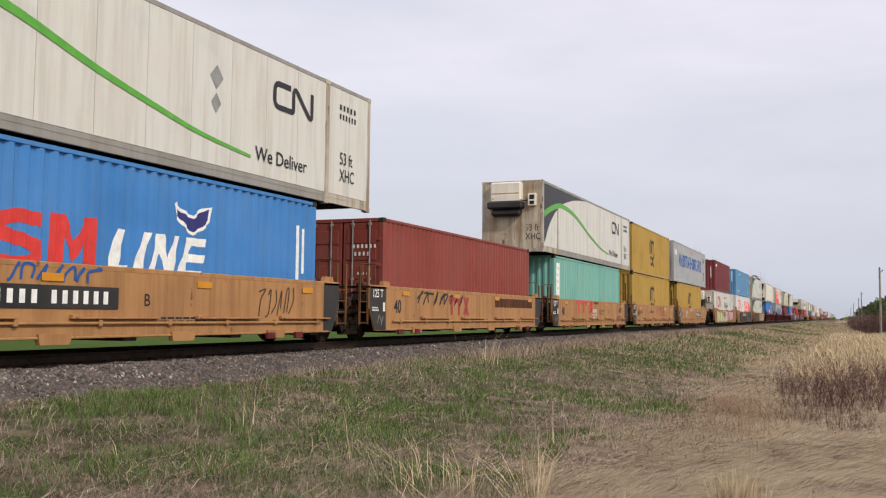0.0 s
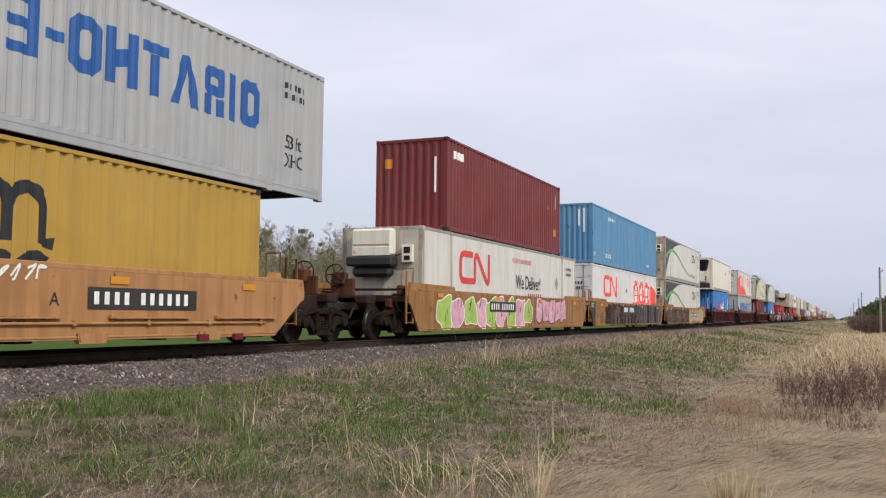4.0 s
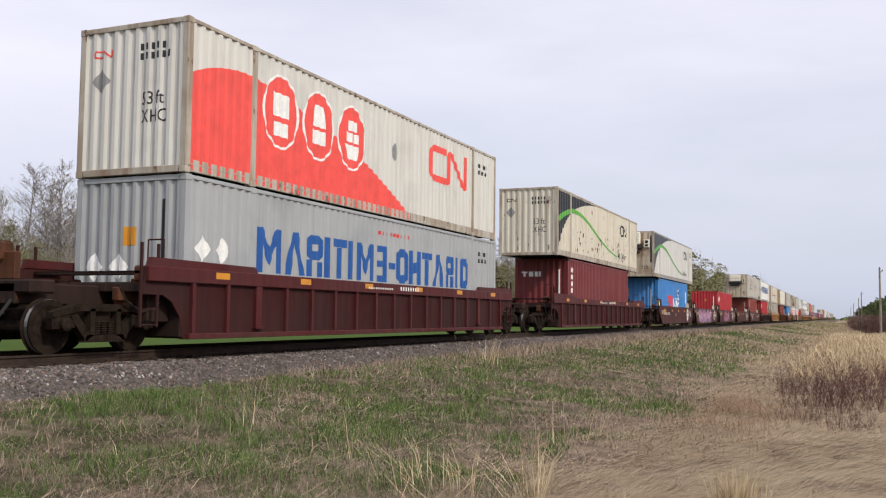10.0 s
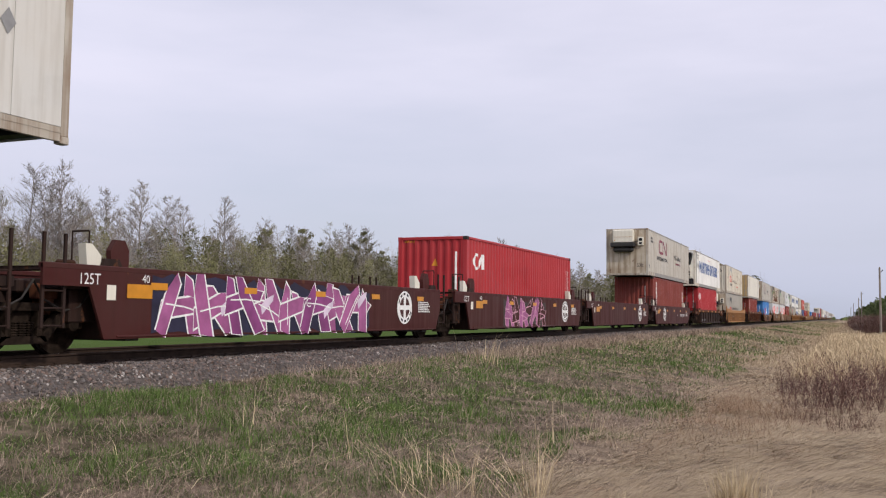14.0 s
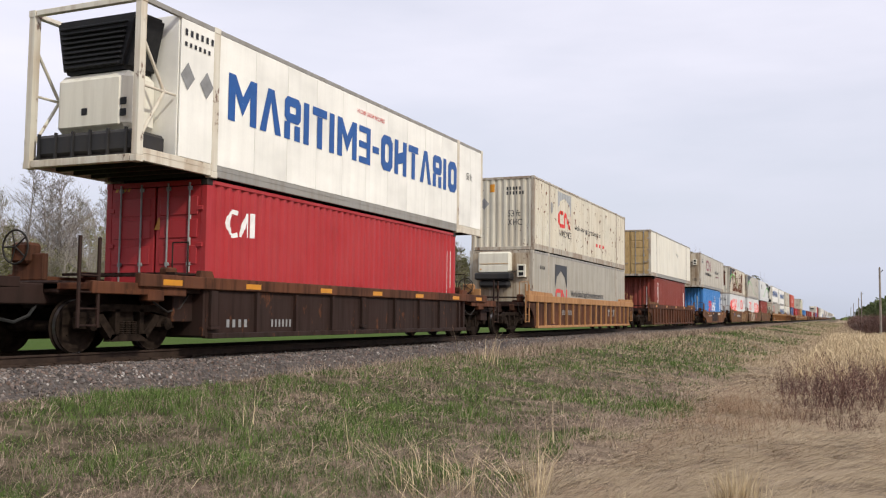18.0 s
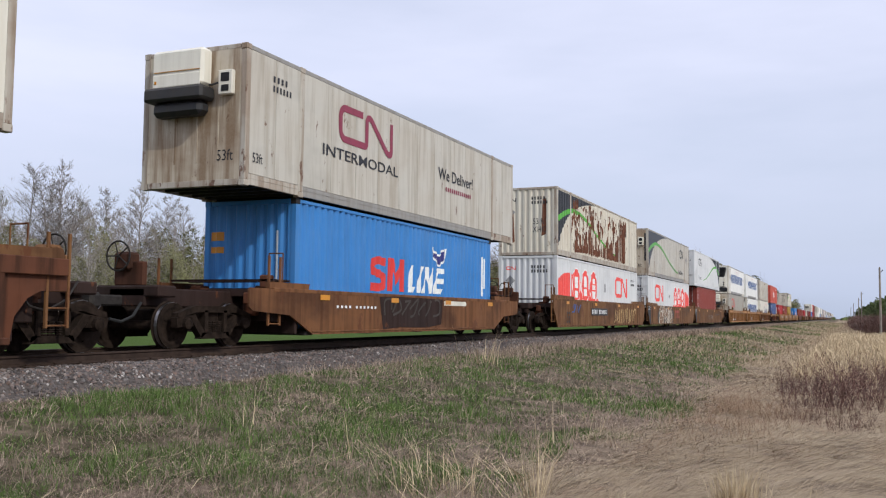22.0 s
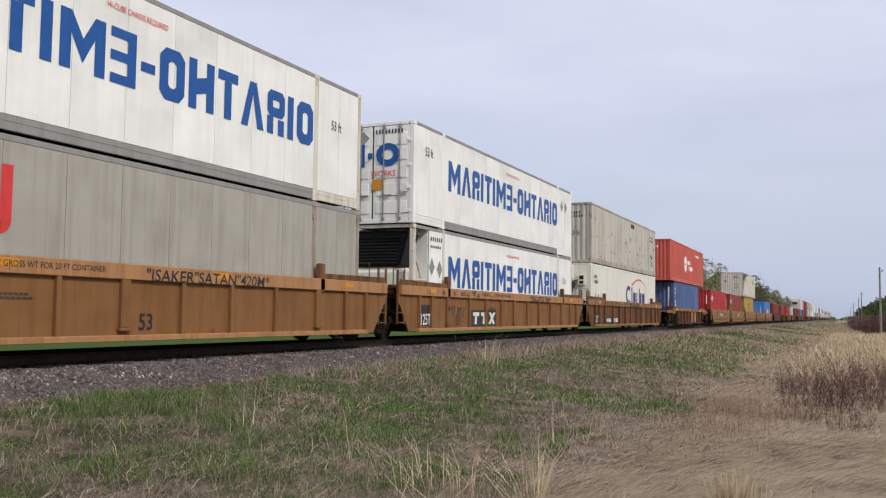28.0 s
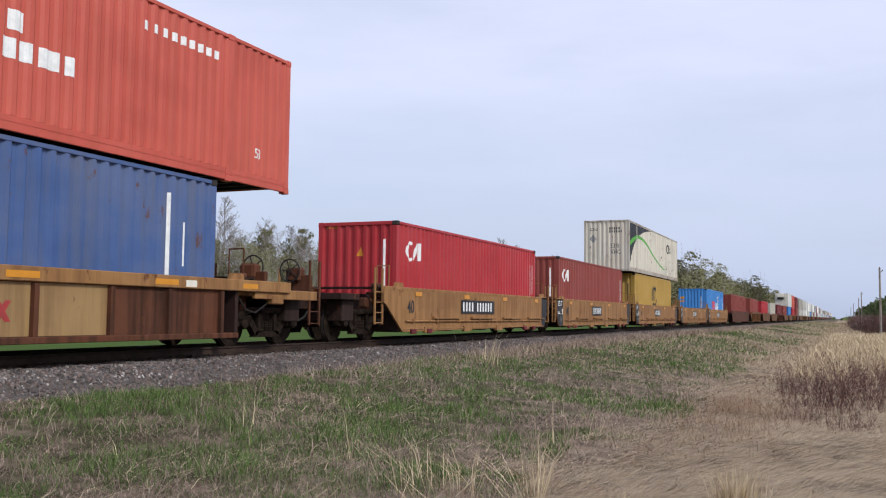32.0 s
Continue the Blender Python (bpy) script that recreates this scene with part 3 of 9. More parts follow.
        for sy in (-1,):
            for k, (a, b) in enumerate(spans):
                zt = lo
                me = shared(("bottom_rail", round(b - a, 3), zt, kind), lambda bm: (block(bm, 0, b - a, -0.03, 0.03, 0.03, zt - 0.004, 0.006), block(bm, 0, b - a, -0.036, -0.028, zt * 0.62, zt * 0.70)))
                part("bottom_rail", me, rm if (dom and k == 1) else fm, ob, loc=(a, sy * (hw - 0.04), 0))
                me = shared(("top_rail", round(b - a, 3), round(h - top, 3)), lambda bm: block(bm, 0, b - a, -0.035, 0.035, 0.002, h - top - 0.012, 0.008))
                part("top_rail", me, rm if (dom and kind == "flat") else fm, ob, loc=(a, sy * (hw - 0.037), top))
        me = shared(("roof", l, w, h, round(self.front, 2)), lambda bm: [block(bm, self.front + 0.1 + i * 0.42, min(self.front + 0.1 + i * 0.42 + 0.4, hl - 0.1), -hw + 0.08, hw - 0.08, h - 0.07, h - 0.03) for i in range(int((hl - self.front - 0.2) / 0.42) + 1)])
        part("roof", me, roof_mat or body, ob)
        me = shared(("floor_frame", l, w), lambda bm: ([block(bm, -hl + 0.2 + i * 0.45, -hl + 0.28 + i * 0.45, -hw + 0.08, hw - 0.08, 0.04, 0.15) for i in range(int((l - 0.3) / 0.45))], block(bm, -hl + 0.1, hl - 0.1, -hw + 0.09, hw - 0.09, 0.15, 0.19)))
        part("floor_frame", me, M_STEEL, ob)
        # the end that trails
        me = shared(("rear_wall", w, h), lambda bm: (block(bm, -0.04, 0, -hw + 0.14, hw - 0.14, 0.12, h - 0.1, 0.01), [block(bm, 0, 0.03, -hw + 0.2 + i * 0.34, -hw + 0.26 + i * 0.34, 0.2, h - 0.2) for i in range(int((w - 0.4) / 0.34) + 1)]))
        part("rear_wall", me, body, ob, loc=(hl - 0.04, 0, 0))
        self.end(nose, nose_mat or body, fm)

    def plain(self, nose, mat, lo, top):
        """A box that stays far down the line: body, corrugated side, end and roof."""
        l, w, h, ob = self.l, self.w, self.h, self.ob
        hl, hw = l / 2, w / 2
        self.profile, self.end_profile = waves(-hl + 0.15, hl - 0.15), None
        part("body", shared(("far_body", l, w, h), lambda bm: (block(bm, -hl + 0.05, hl, -hw + 0.06, hw, 0.05, h - 0.06), [block(bm, x, x + 0.15, -hw, -hw + 0.1, 0, h) for x in (-hl, hl - 0.15)], block(bm, -hl + 0.15, hl - 0.15, -hw, -hw + 0.06, 0.03, lo), block(bm, -hl + 0.15, hl - 0.15, -hw, -hw + 0.06, top, h - 0.01))), self.body, ob)

        def wall(bm):
            pr = self.profile
            lo_v, hi_v = [bm.verts.new((x, -hw + 0.012 + d, lo)) for x, d in pr], [bm.verts.new((x, -hw + 0.012 + d, top)) for x, d in pr]
            for i in range(len(pr) - 1):
                bm.faces.new((lo_v[i], lo_v[i + 1], hi_v[i + 1], hi_v[i]))

        part("side_wall", shared(("far_side_wall", l, h), wall), self.body, ob)
        part("end_wall", shared(("far_end_wall", w, h), lambda bm: [block(bm, 0.0, 0.06, -hw + 0.2 + 0.27 * i, -hw + 0.34 + 0.27 * i, 0.12, h - 0.12) for i in range(8)]), mat, ob, loc=(-hl, 0, 0))
        if nose == "reefer":
            part("cooling_unit", shared(("cooling_unit_far",), lambda bm: block(bm, -0.3, 0, -0.7, 0.7, 0, 0.8, 0.06)), P_CREAM, ob, loc=(-hl, 0.15, h - 0.9))
            part("fuel_tray", shared(("fuel_tray_far",), lambda bm: block(bm, -0.4, 0, -0.7, 0.7, 0, 0.4, 0.06)), P_BLACK, ob, loc=(-hl, 0.15, h - 1.35))

    def end(self, nose, mat, fm):
        ob, w, h, hl = self.ob, self.w, self.h, self.l / 2
        hw = w / 2
        sill = shared(("end_sill", w), lambda bm: block(bm, 0.0, 0.12, -hw + 0.16, hw - 0.16, 0.01, 0.14, 0.008))
        part("end_sill", sill, fm, ob, loc=(-hl, 0, 0))
        head = shared(("end_header", w), lambda bm: block(bm, 0.0, 0.1, -hw + 0.16, hw - 0.16, -0.1, 0, 0.008))
        part("end_header", head, fm, ob, loc=(-hl, 0, h - 0.005))
        self.end_profile = None
        if nose == "corr":
            pr = waves(-hw + 0.13, hw - 0.13, 0.262, 0.04)
            self.end_profile = [(hw - y, d) for y, d in pr][::-1]

            def wall(bm):
                a = [bm.verts.new((d, y, 0.13)) for y, d in pr]
                b = [bm.verts.new((d, y, h - 0.1)) for y, d in pr]
                for i in range(len(pr) - 1):
                    bm.faces.new((a[i + 1], a[i], b[i], b[i + 1]))

            part("end_wall", shared(("end_wall", w, h), wall), mat, ob, loc=(-hl + 0.012, 0, 0))
        elif nose == "doors":
            leaf = shared(("door", w, h), lambda bm: block(bm, 0.01, 0.06, -hw / 2 + 0.07, hw / 2 - 0.075, 0.14, h - 0.12, 0.006))
            pan = shared(("door_panel", w), lambda bm: block(bm, -0.008, 0.012, -hw / 2 + 0.16, hw / 2 - 0.16, 0, 0.36, 0.012))
            bar = shared(("lock_rod", h), lambda bm: rod(bm, (0, 0, 0.06), (0, 0, h - 0.06), 0.019))
            hinge = shared(("hinge",), lambda bm: block(bm, -0.02, 0.03, -0.07, 0.07, 0, 0.09, 0.01))
            handle = shared(("door_handle",), lambda bm: (block(bm, -0.05, -0.02, -0.26, 0.02, 0, 0.035, 0.006), block(bm, -0.045, 0, -0.03, 0.03, -0.05, 0.09, 0.006)))
            keeper = shared(("rod_keeper",), lambda bm: block(bm, -0.03, 0.02, -0.045, 0.045, 0, 0.07, 0.008))
            for sy in (-1, 1):
                d = part("door", leaf, mat, ob, loc=(-hl, sy * (hw / 2 - 0.045), 0))
                for z in (0.28, 0.78, 1.28, 1.78, 2.22):
                    part("door_panel", pan, mat, d, loc=(0, 0, z))
                for z in (0.3, 0.95, 1.6, 2.3):
                    part("hinge", hinge, fm, d, loc=(0, sy * (hw / 2 - 0.1), z))
                for k in (-0.24, 0.27):
                    part("lock_rod", bar, D_GREY, d, loc=(-0.03, sy * k, 0))
                    part("door_handle", handle, D_GREY, d, loc=(-0.01, sy * k, 0.85 if k > 0 else 0.78))
                    for z in (0.1, 1.25, h - 0.2):
                        part("rod_keeper", keeper, D_GREY, d, loc=(-0.01, sy * k, z))
        elif nose in ("reefer", "plain"):
            pl = shared(("end_plate", w, h), lambda bm: block(bm, 0.004, 0.06, -hw + 0.13, hw - 0.13, 0.12, h - 0.09, 0.006))
            part("end_plate", pl, mat, ob, loc=(-hl, 0, 0))
            rib = shared(("end_rib", h), lambda bm: block(bm, -0.004, 0.01, -0.02, 0.02, 0.5, 1.9))
            for y in (-0.62, -0.1, 0.45):
                part("end_rib", rib, mat, ob, loc=(-hl, y, 0))
            if nose == "reefer":
                unit = shared(("cooling_unit",), lambda bm: (block(bm, -0.34, 0, -0.65, 0.65, 0, 0.78, 0.06), block(bm, -0.352, -0.33, -0.6, 0.6, 0.0, 0.26, 0.01)))
                u = part("cooling_unit", unit, P_CREAM, ob, "cream cooling unit with rounded edges", loc=(-hl, 0.18, h - 0.86))
                part("unit_panel", shared(("unit_panel",), lambda bm: block(bm, -0.356, -0.33, -0.58, 0.58, 0.31, 0.33)), M_ALUW, u)
                part("latch", shared(("latch",), lambda bm: block(bm, -0.362, -0.35, 0.5, 0.55, 0.08, 0.14, 0.004)), D_AMBER, u)
                tray = shared(("fuel_tray",), lambda bm: (block(bm, -0.46, 0, -0.72, 0.76, -0.28, 0.0, 0.05), block(bm, -0.36, 0, -0.62, 0.62, -0.58, -0.28, 0.09)))
                part("fuel_tray", tray, P_BLACK, ob, "sooty black tray under the cooling unit", loc=(-hl, 0.18, h - 0.88))
                ctl = shared(("control_box",), lambda bm: block(bm, -0.12, 0, -0.17, 0.17, 0, 0.5, 0.015))
                c = part("control_box", ctl, P_CREAM, ob, loc=(-hl, -0.86, h - 1.05))
                part("display", shared(("display",), lambda bm: block(bm, -0.126, -0.118, -0.1, 0.1, 0.26, 0.44, 0.01)), M_DARKIN, c)
                part("socket", shared(("socket",), lambda bm: block(bm, -0.126, -0.118, -0.09, 0.09, 0.06, 0.19, 0.01)), M_DARKIN, c)
                hose = bmesh.new()
                pts = [Vector((-0.1, -0.68, h - 0.8)), Vector((-0.2, -0.6, h - 0.86)), Vector((-0.15, -0.5, h - 0.84))]
                for a, b in zip(pts, pts[1:]):
                    rod(hose, a, b, 0.02, 6)
                part("hose", hose, M_RUBBER, ob, loc=(-hl, 0, 0))
        elif nose == "reefer_open":
            fm = P_FRAME
            f = self.front + hl
            pl = shared(("bulkhead", w, h), lambda bm: block(bm, f - 0.01, f + 0.04, -hw + 0.05, hw - 0.05, 0.16, h - 0.05, 0.006))
            part("bulkhead", pl, self.body, ob, loc=(-hl, 0, 0))
            low = shared(("unit_cover", w), lambda bm: (block(bm, 0.22, 1.0, -0.86, 0.86, 0.62, 1.7, 0.13), block(bm, 0.195, 0.26, -0.7, 0.7, 0.7, 1.58, 0.03)))
            u = part("unit_cover", low, P_CREAM, ob, "white cover of the cooling unit", loc=(-hl, 0, 0))
            part("vent_grille", shared(("vent_grille",), lambda bm: (grille_hood(bm), [block(bm, 0.2, 0.26, -0.62 - 0.02 * i, 0.62 + 0.02 * i, 1.8 + 0.09 * i, 1.84 + 0.09 * i, 0.008) for i in range(9)])), M_DARKIN, ob, "black louvred grille of the cooling unit", loc=(-hl, 0, 0))
            part("fuel_tank", shared(("fuel_tank",), lambda bm: (block(bm, 0.08, 0.95, -1.1, 1.1, 0.2, 0.6, 0.06), [block(bm, 0.05, 0.1, -1.0 + 0.4 * i, -0.96 + 0.4 * i, 0.16, 0.62) for i in range(6)])), P_BLACK, ob, loc=(-hl, 0, 0))
            for y, z in ((-0.78, 1.05), (-0.78, 0.85), (0.1, 0.92)):
                part("hatch", shared(("hatch",), lambda bm: block(bm, 0.185, 0.21, -0.07, 0.07, 0, 0.13, 0.01)), M_DARKIN, u, loc=(0, y, z))
            for sy in (-1, 1):
                br = shared(("brace",), lambda bm: (rod(bm, (0.05, 0, 0.3), (0.7, 0, 1.35), 0.03), rod(bm, (0.05, 0, 2.3), (0.7, 0, 1.35), 0.03), rod(bm, (0.05, 0, 1.35), (1.0, 0, 1.35), 0.025)))
                part("brace", br, fm, ob, loc=(-hl, sy * (hw - 0.07), 0))
                part("frame_rail", shared(("frame_rail",), lambda bm: (block(bm, 0.1, 1.06, -0.04, 0.04, 0.03, 0.13, 0.01), block(bm, 0.1, 1.06, -0.03, 0.03, self.h - 0.1, self.h - 0.03, 0.01))), fm, ob, loc=(-hl, sy * (hw - 0.06), 0))

    def side(self, name, polys, mat, label="", out=0.004):
        """Lays flat shapes, in (x, height), on the side; plates and placards one by one."""
        if name in SINGLE:
            return [self.side(SINGLE[name], [q], mat, label, out) for q in polys][0]
        prof = self.profile if self.kind == "corr" else None
        y0 = -self.w / 2 + (0.012 if prof else 0.0) - out
        if prof:
            full = [(-self.l / 2, 0.0)] + prof + [(self.l / 2, 0.0)]
        else:
            full = None
        bm = lay(polys, lambda u, v, d: (u, y0 + d, v), full)
        return part(name, bm, mat, self.ob, label)

    def nose(self, name, polys, mat, label="", out=0.004):
        """Lays flat shapes on the leading end: u from the far corner, height v."""
        if name in SINGLE:
            return [self.nose(SINGLE[name], [q], mat, label, out) for q in polys][0]
        hw, x0 = self.w / 2, -self.l / 2 + (0.012 if self.end_profile else 0.004) - out
        full = None
        if self.end_profile:
            full = [(0.0, 0.0)] + self.end_profile + [(self.w, 0.0)]
        bm = lay(polys, lambda u, v, d: (x0 + d, hw - u, v), full)
        return part(name, bm, mat, self.ob, label)


M_ALUW = simple("warm_stripe", (0.42, 0.24, 0.08), 0.5, 0, 0.15, 4, 0.02)


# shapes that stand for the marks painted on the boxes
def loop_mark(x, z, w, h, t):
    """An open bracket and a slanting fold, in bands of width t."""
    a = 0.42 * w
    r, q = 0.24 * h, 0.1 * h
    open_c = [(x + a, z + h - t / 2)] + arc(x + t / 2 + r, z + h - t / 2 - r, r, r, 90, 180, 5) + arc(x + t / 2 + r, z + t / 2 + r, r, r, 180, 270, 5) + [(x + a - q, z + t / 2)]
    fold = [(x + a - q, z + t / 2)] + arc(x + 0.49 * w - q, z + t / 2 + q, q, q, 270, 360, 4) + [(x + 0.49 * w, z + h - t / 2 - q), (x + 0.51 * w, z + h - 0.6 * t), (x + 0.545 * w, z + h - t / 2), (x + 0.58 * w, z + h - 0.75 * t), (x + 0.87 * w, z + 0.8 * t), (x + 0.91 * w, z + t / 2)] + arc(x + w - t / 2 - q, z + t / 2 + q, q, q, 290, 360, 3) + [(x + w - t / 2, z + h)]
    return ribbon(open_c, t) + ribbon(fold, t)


def block_word(x, z, w, h, pattern, lean=0.0, gap=0.26):
    """Plain shapes that fill the width of a painted name: bars, wedges, rings and stacked slabs."""
    unit = {"i": 0.36, "n": 1.0, "o": 1.05, "t": 0.9, "m": 1.3, "b": 0.7, "a": 1.1, "x": 1.0}
    total = sum(unit[c] + gap for c in pattern) - gap
    k = w / total
    out = []
    for c in pattern:
        ww = unit[c] * k
        if c == "o":
            out += ribbon(arc(x + ww / 2, z + h / 2, ww / 2 - 0.13 * k, h / 2 - 0.13 * k, 0, 360, 16), 0.27 * k)
        elif c == "a":
            out.append([(x, z), (x + ww, z), (x + ww * 0.62, z + h), (x + ww * 0.38, z + h)])
        elif c == "t":
            out += rect(x + ww * 0.33, z, x + ww * 0.67, z + h * 0.7) + rect(x, z + h * 0.7, x + ww, z + h)
        elif c == "b":
            out += rect(x, z, x + ww, z + h)
        elif c == "x":
            a, b, m = 0.34 * ww, 0.17 * ww, x + ww / 2
            out += [[(x, z), (x + a, z), (m + b, z + h / 2), (m - b, z + h / 2)], [(m - b, z + h / 2), (m + b, z + h / 2), (x + a, z + h), (x, z + h)], [(x + ww - a, z), (x + ww, z), (m + b, z + h / 2), (m, z + h / 2 - 0.3 * h)], [(m, z + h / 2 + 0.3 * h), (m + b, z + h / 2), (x + ww, z + h), (x + ww - a, z + h)]]
        else:
            m = {"i": 1, "m": 3}.get(c, 2)
            s = ww / (m + 0.32 * (m - 1))
            for j in range(m):
                out += rect(x + j * s * 1.32, z, x + j * s * 1.32 + s, z + h)
        x += ww + gap * k
    return [[(u + lean * (v - z), v) for u, v in q] for q in out]


def swoosh(c, words_on=True, flip=False, faded=False):
    """Charcoal field at the leading end, a green line falling along the side, the dark mark and its slogan."""
    f = -1 if flip else 1
    low = [(-8.0, 0.36), (-7.71, 0.65), (-7.48, 0.97), (-7.19, 1.24), (-6.56, 1.69), (-5.94, 1.98), (-5.26, 2.23), (-4.45, 2.42), (-3.55, 2.58), (-2.56, 2.7), (-1.6, 2.76)]
    top = [(x, 2.775) for x, _ in low]
    sh = lambda polys: [[(f * x, z) for x, z in p] for p in polys]
    c.side("charcoal_field", sh(strip(top, low)), D_CHAR, "charcoal corner field")
    mid = smooth_line([(-7.98, 1.53), (-7.09, 1.83), (-5.94, 2.08), (-5.26, 2.11), (-4.08, 2.03), (-2.73, 1.77), (-1.18, 1.34), (0.34, 1.0), (1.47, 0.78), (3.04, 0.6)], 4)
    c.side("green_line", sh(ribbon(mid, 0.25, True)), D_GREEN, "green line sweeping down", out=0.006)
    if flip:
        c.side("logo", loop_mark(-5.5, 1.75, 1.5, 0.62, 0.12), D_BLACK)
        c.side("slogan", words("We Deliver", -5.6, 0.62, 0.28, 0.82), D_BLACK)
    else:
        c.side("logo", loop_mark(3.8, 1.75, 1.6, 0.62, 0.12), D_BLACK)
        if words_on:
            c.side("slogan", words("We Deliver", 3.2, 0.56, 0.29, 0.98, 0, 0.008), D_BLACK)


def red_family(c, flip=False):
    """Scarlet field that falls away along the side, three round picture badges and the red mark."""
    f = 1 if not flip else -1
    sh = lambda polys: [[(f * x, z) for x, z in p] for p in polys]
    top = smooth_line([(-8.07, 1.85), (-7.38, 2.11), (-6.49, 2.25), (-5.7, 2.2), (-4.6, 2.0), (-3.0, 1.68), (-1.5, 1.32), (0.4, 0.6), (1.3, 0.2)], 4)
    c.side("scarlet_field", sh(strip(top, [(x, 0.06) for x, _ in top])), D_SCARLET, "scarlet field at the end of the side")
    for i, x in enumerate((-5.05, -3.5, -1.95)):
        x *= f
        c.side("badge_ring", ribbon(arc(x, 1.73, 0.66, 0.78, 0, 360, 24), 0.055), D_WHITE, out=0.0065)
        c.side("badge", oval(x, 1.73, 0.63, 0.75), D_SCARLET, out=0.0055)
        pic = (rect(x - 0.3, 1.2, x + 0.3, 1.5) + rect(x - 0.33, 1.62, x + 0.33, 2.12) if i == 0 else
               rect(x - 0.3, 1.3, x + 0.3, 1.62) + [[(x - 0.3, 1.7), (x + 0.3, 1.7), (x + 0.16, 2.2), (x - 0.16, 2.2)]] if i == 1 else
               rect(x - 0.3, 1.62, x + 0.0, 1.85) + rect(x + 0.05, 1.62, x + 0.33, 1.85) + rect(x - 0.22, 1.9, x + 0.22, 2.15) + [[(x - 0.34, 1.55), (x + 0.34, 1.55), (x + 0.24, 1.2), (x - 0.24, 1.2)]])
        c.side("badge_picture", pic, D_WHITE, out=0.008)
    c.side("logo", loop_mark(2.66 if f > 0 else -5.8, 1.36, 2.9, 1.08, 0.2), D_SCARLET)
    c.side("placard", diamond(0.4 if f > 0 else -0.55, 1.78, 0.2, 0.25), D_GREY)


def line_red_white(c):
    """Red and white leaning letters as plain blocks, with a white winged outline above."""
    lean = lambda polys, k: [[(u + k * (v - 0.98), v) for u, v in q] for q in polys]
    c.side("red_shape", ribbon(smooth_line([(-1.72, 1.72), (-2.1, 1.76), (-2.42, 1.68), (-2.44, 1.5), (-2.1, 1.42), (-1.8, 1.33), (-1.78, 1.13), (-2.1, 1.06), (-2.56, 1.08)], 3), 0.21), D_RED)
    c.side("red_shape", lean(rect(-1.56, 0.98, -1.27, 1.86) + rect(-0.83, 0.98, -0.56, 1.86) + [[(-1.27, 1.86), (-1.27, 1.5), (-1.05, 1.12), (-0.83, 1.5), (-0.83, 1.86), (-1.05, 1.46)]], 0.02), D_RED)
    for q in (rect(-0.36, 0.98, -0.14, 1.74) + rect(-0.14, 0.98, 0.08, 1.14), rect(0.26, 0.98, 0.47, 1.74), rect(0.62, 0.98, 0.8, 1.74) + rect(1.06, 0.98, 1.24, 1.74) + [[(0.8, 1.74), (0.8, 1.4), (1.06, 0.98), (1.06, 1.32)]], slotted(1.4, 0.98, 0.62, 0.76, 0.19, 3, False)):
        c.side("white_shape", lean(q, 0.3), D_WHITE)
    wing = [(1.28, 2.33), (1.5, 2.2), (1.8, 2.12), (2.05, 2.28), (2.32, 2.34), (2.28, 2.08), (2.05, 1.92), (1.79, 1.81), (1.55, 1.95), (1.35, 2.1), (1.28, 2.33)]
    c.side("wing_fill", [[(x, z) for x, z in wing[:-1]]], D_NAVY)
    c.side("wing_outline", ribbon(wing, 0.06), D_WHITE, out=0.006)
    c.side("caution_plate", rect(-6.05, 1.5, -5.94, 2.3), D_AMBER)
    c.side("serial_mark", bars(5.35, 1.0, 0.12, 1.3, 1) + bars(5.6, 1.25, 0.1, 1.0, 1), D_WHITE)
    c.nose("serial_mark", rect(1.9, 0.95, 1.98, 2.2), D_WHITE)
    c.nose("caution_plate", rect(0.16, 2.0, 0.5, 2.2) + rect(0.16, 1.72, 0.5, 1.86), D_AMBER)


def slotted(x, z, w, h, t, n, left=True):
    """A slab with n - 1 slots cut in from one side."""
    up = (x + w - t, x + w) if left else (x, x + t)
    rows = [z + i * (h - t * 0.8) / (n - 1) for i in range(n)]
    return rect(up[0], z, up[1], z + h) + sum([rect(x if left else x + t, v, x + w - t if left else x + w, v + t * 0.8) for v in rows], [])


def hollow(x, z, w, h, t, q=0.22):
    """A frame with cut corners."""
    c = q * w
    out = [(x + c, z), (x + w - c, z), (x + w, z + c), (x + w, z + h - c), (x + w - c, z + h), (x + c, z + h), (x, z + h - c), (x, z + c)]
    c2 = max(c - 0.4 * t, 0.02)
    ins = [(x + t + c2, z + t), (x + w - t - c2, z + t), (x + w - t, z + t + c2), (x + w - t, z + h - t - c2), (x + w - t - c2, z + h - t), (x + t + c2, z + h - t), (x + t, z + h - t - c2), (x + t, z + t + c2)]
    return [[out[i], out[(i + 1) % 8], ins[(i + 1) % 8], ins[i]] for i in range(8)]


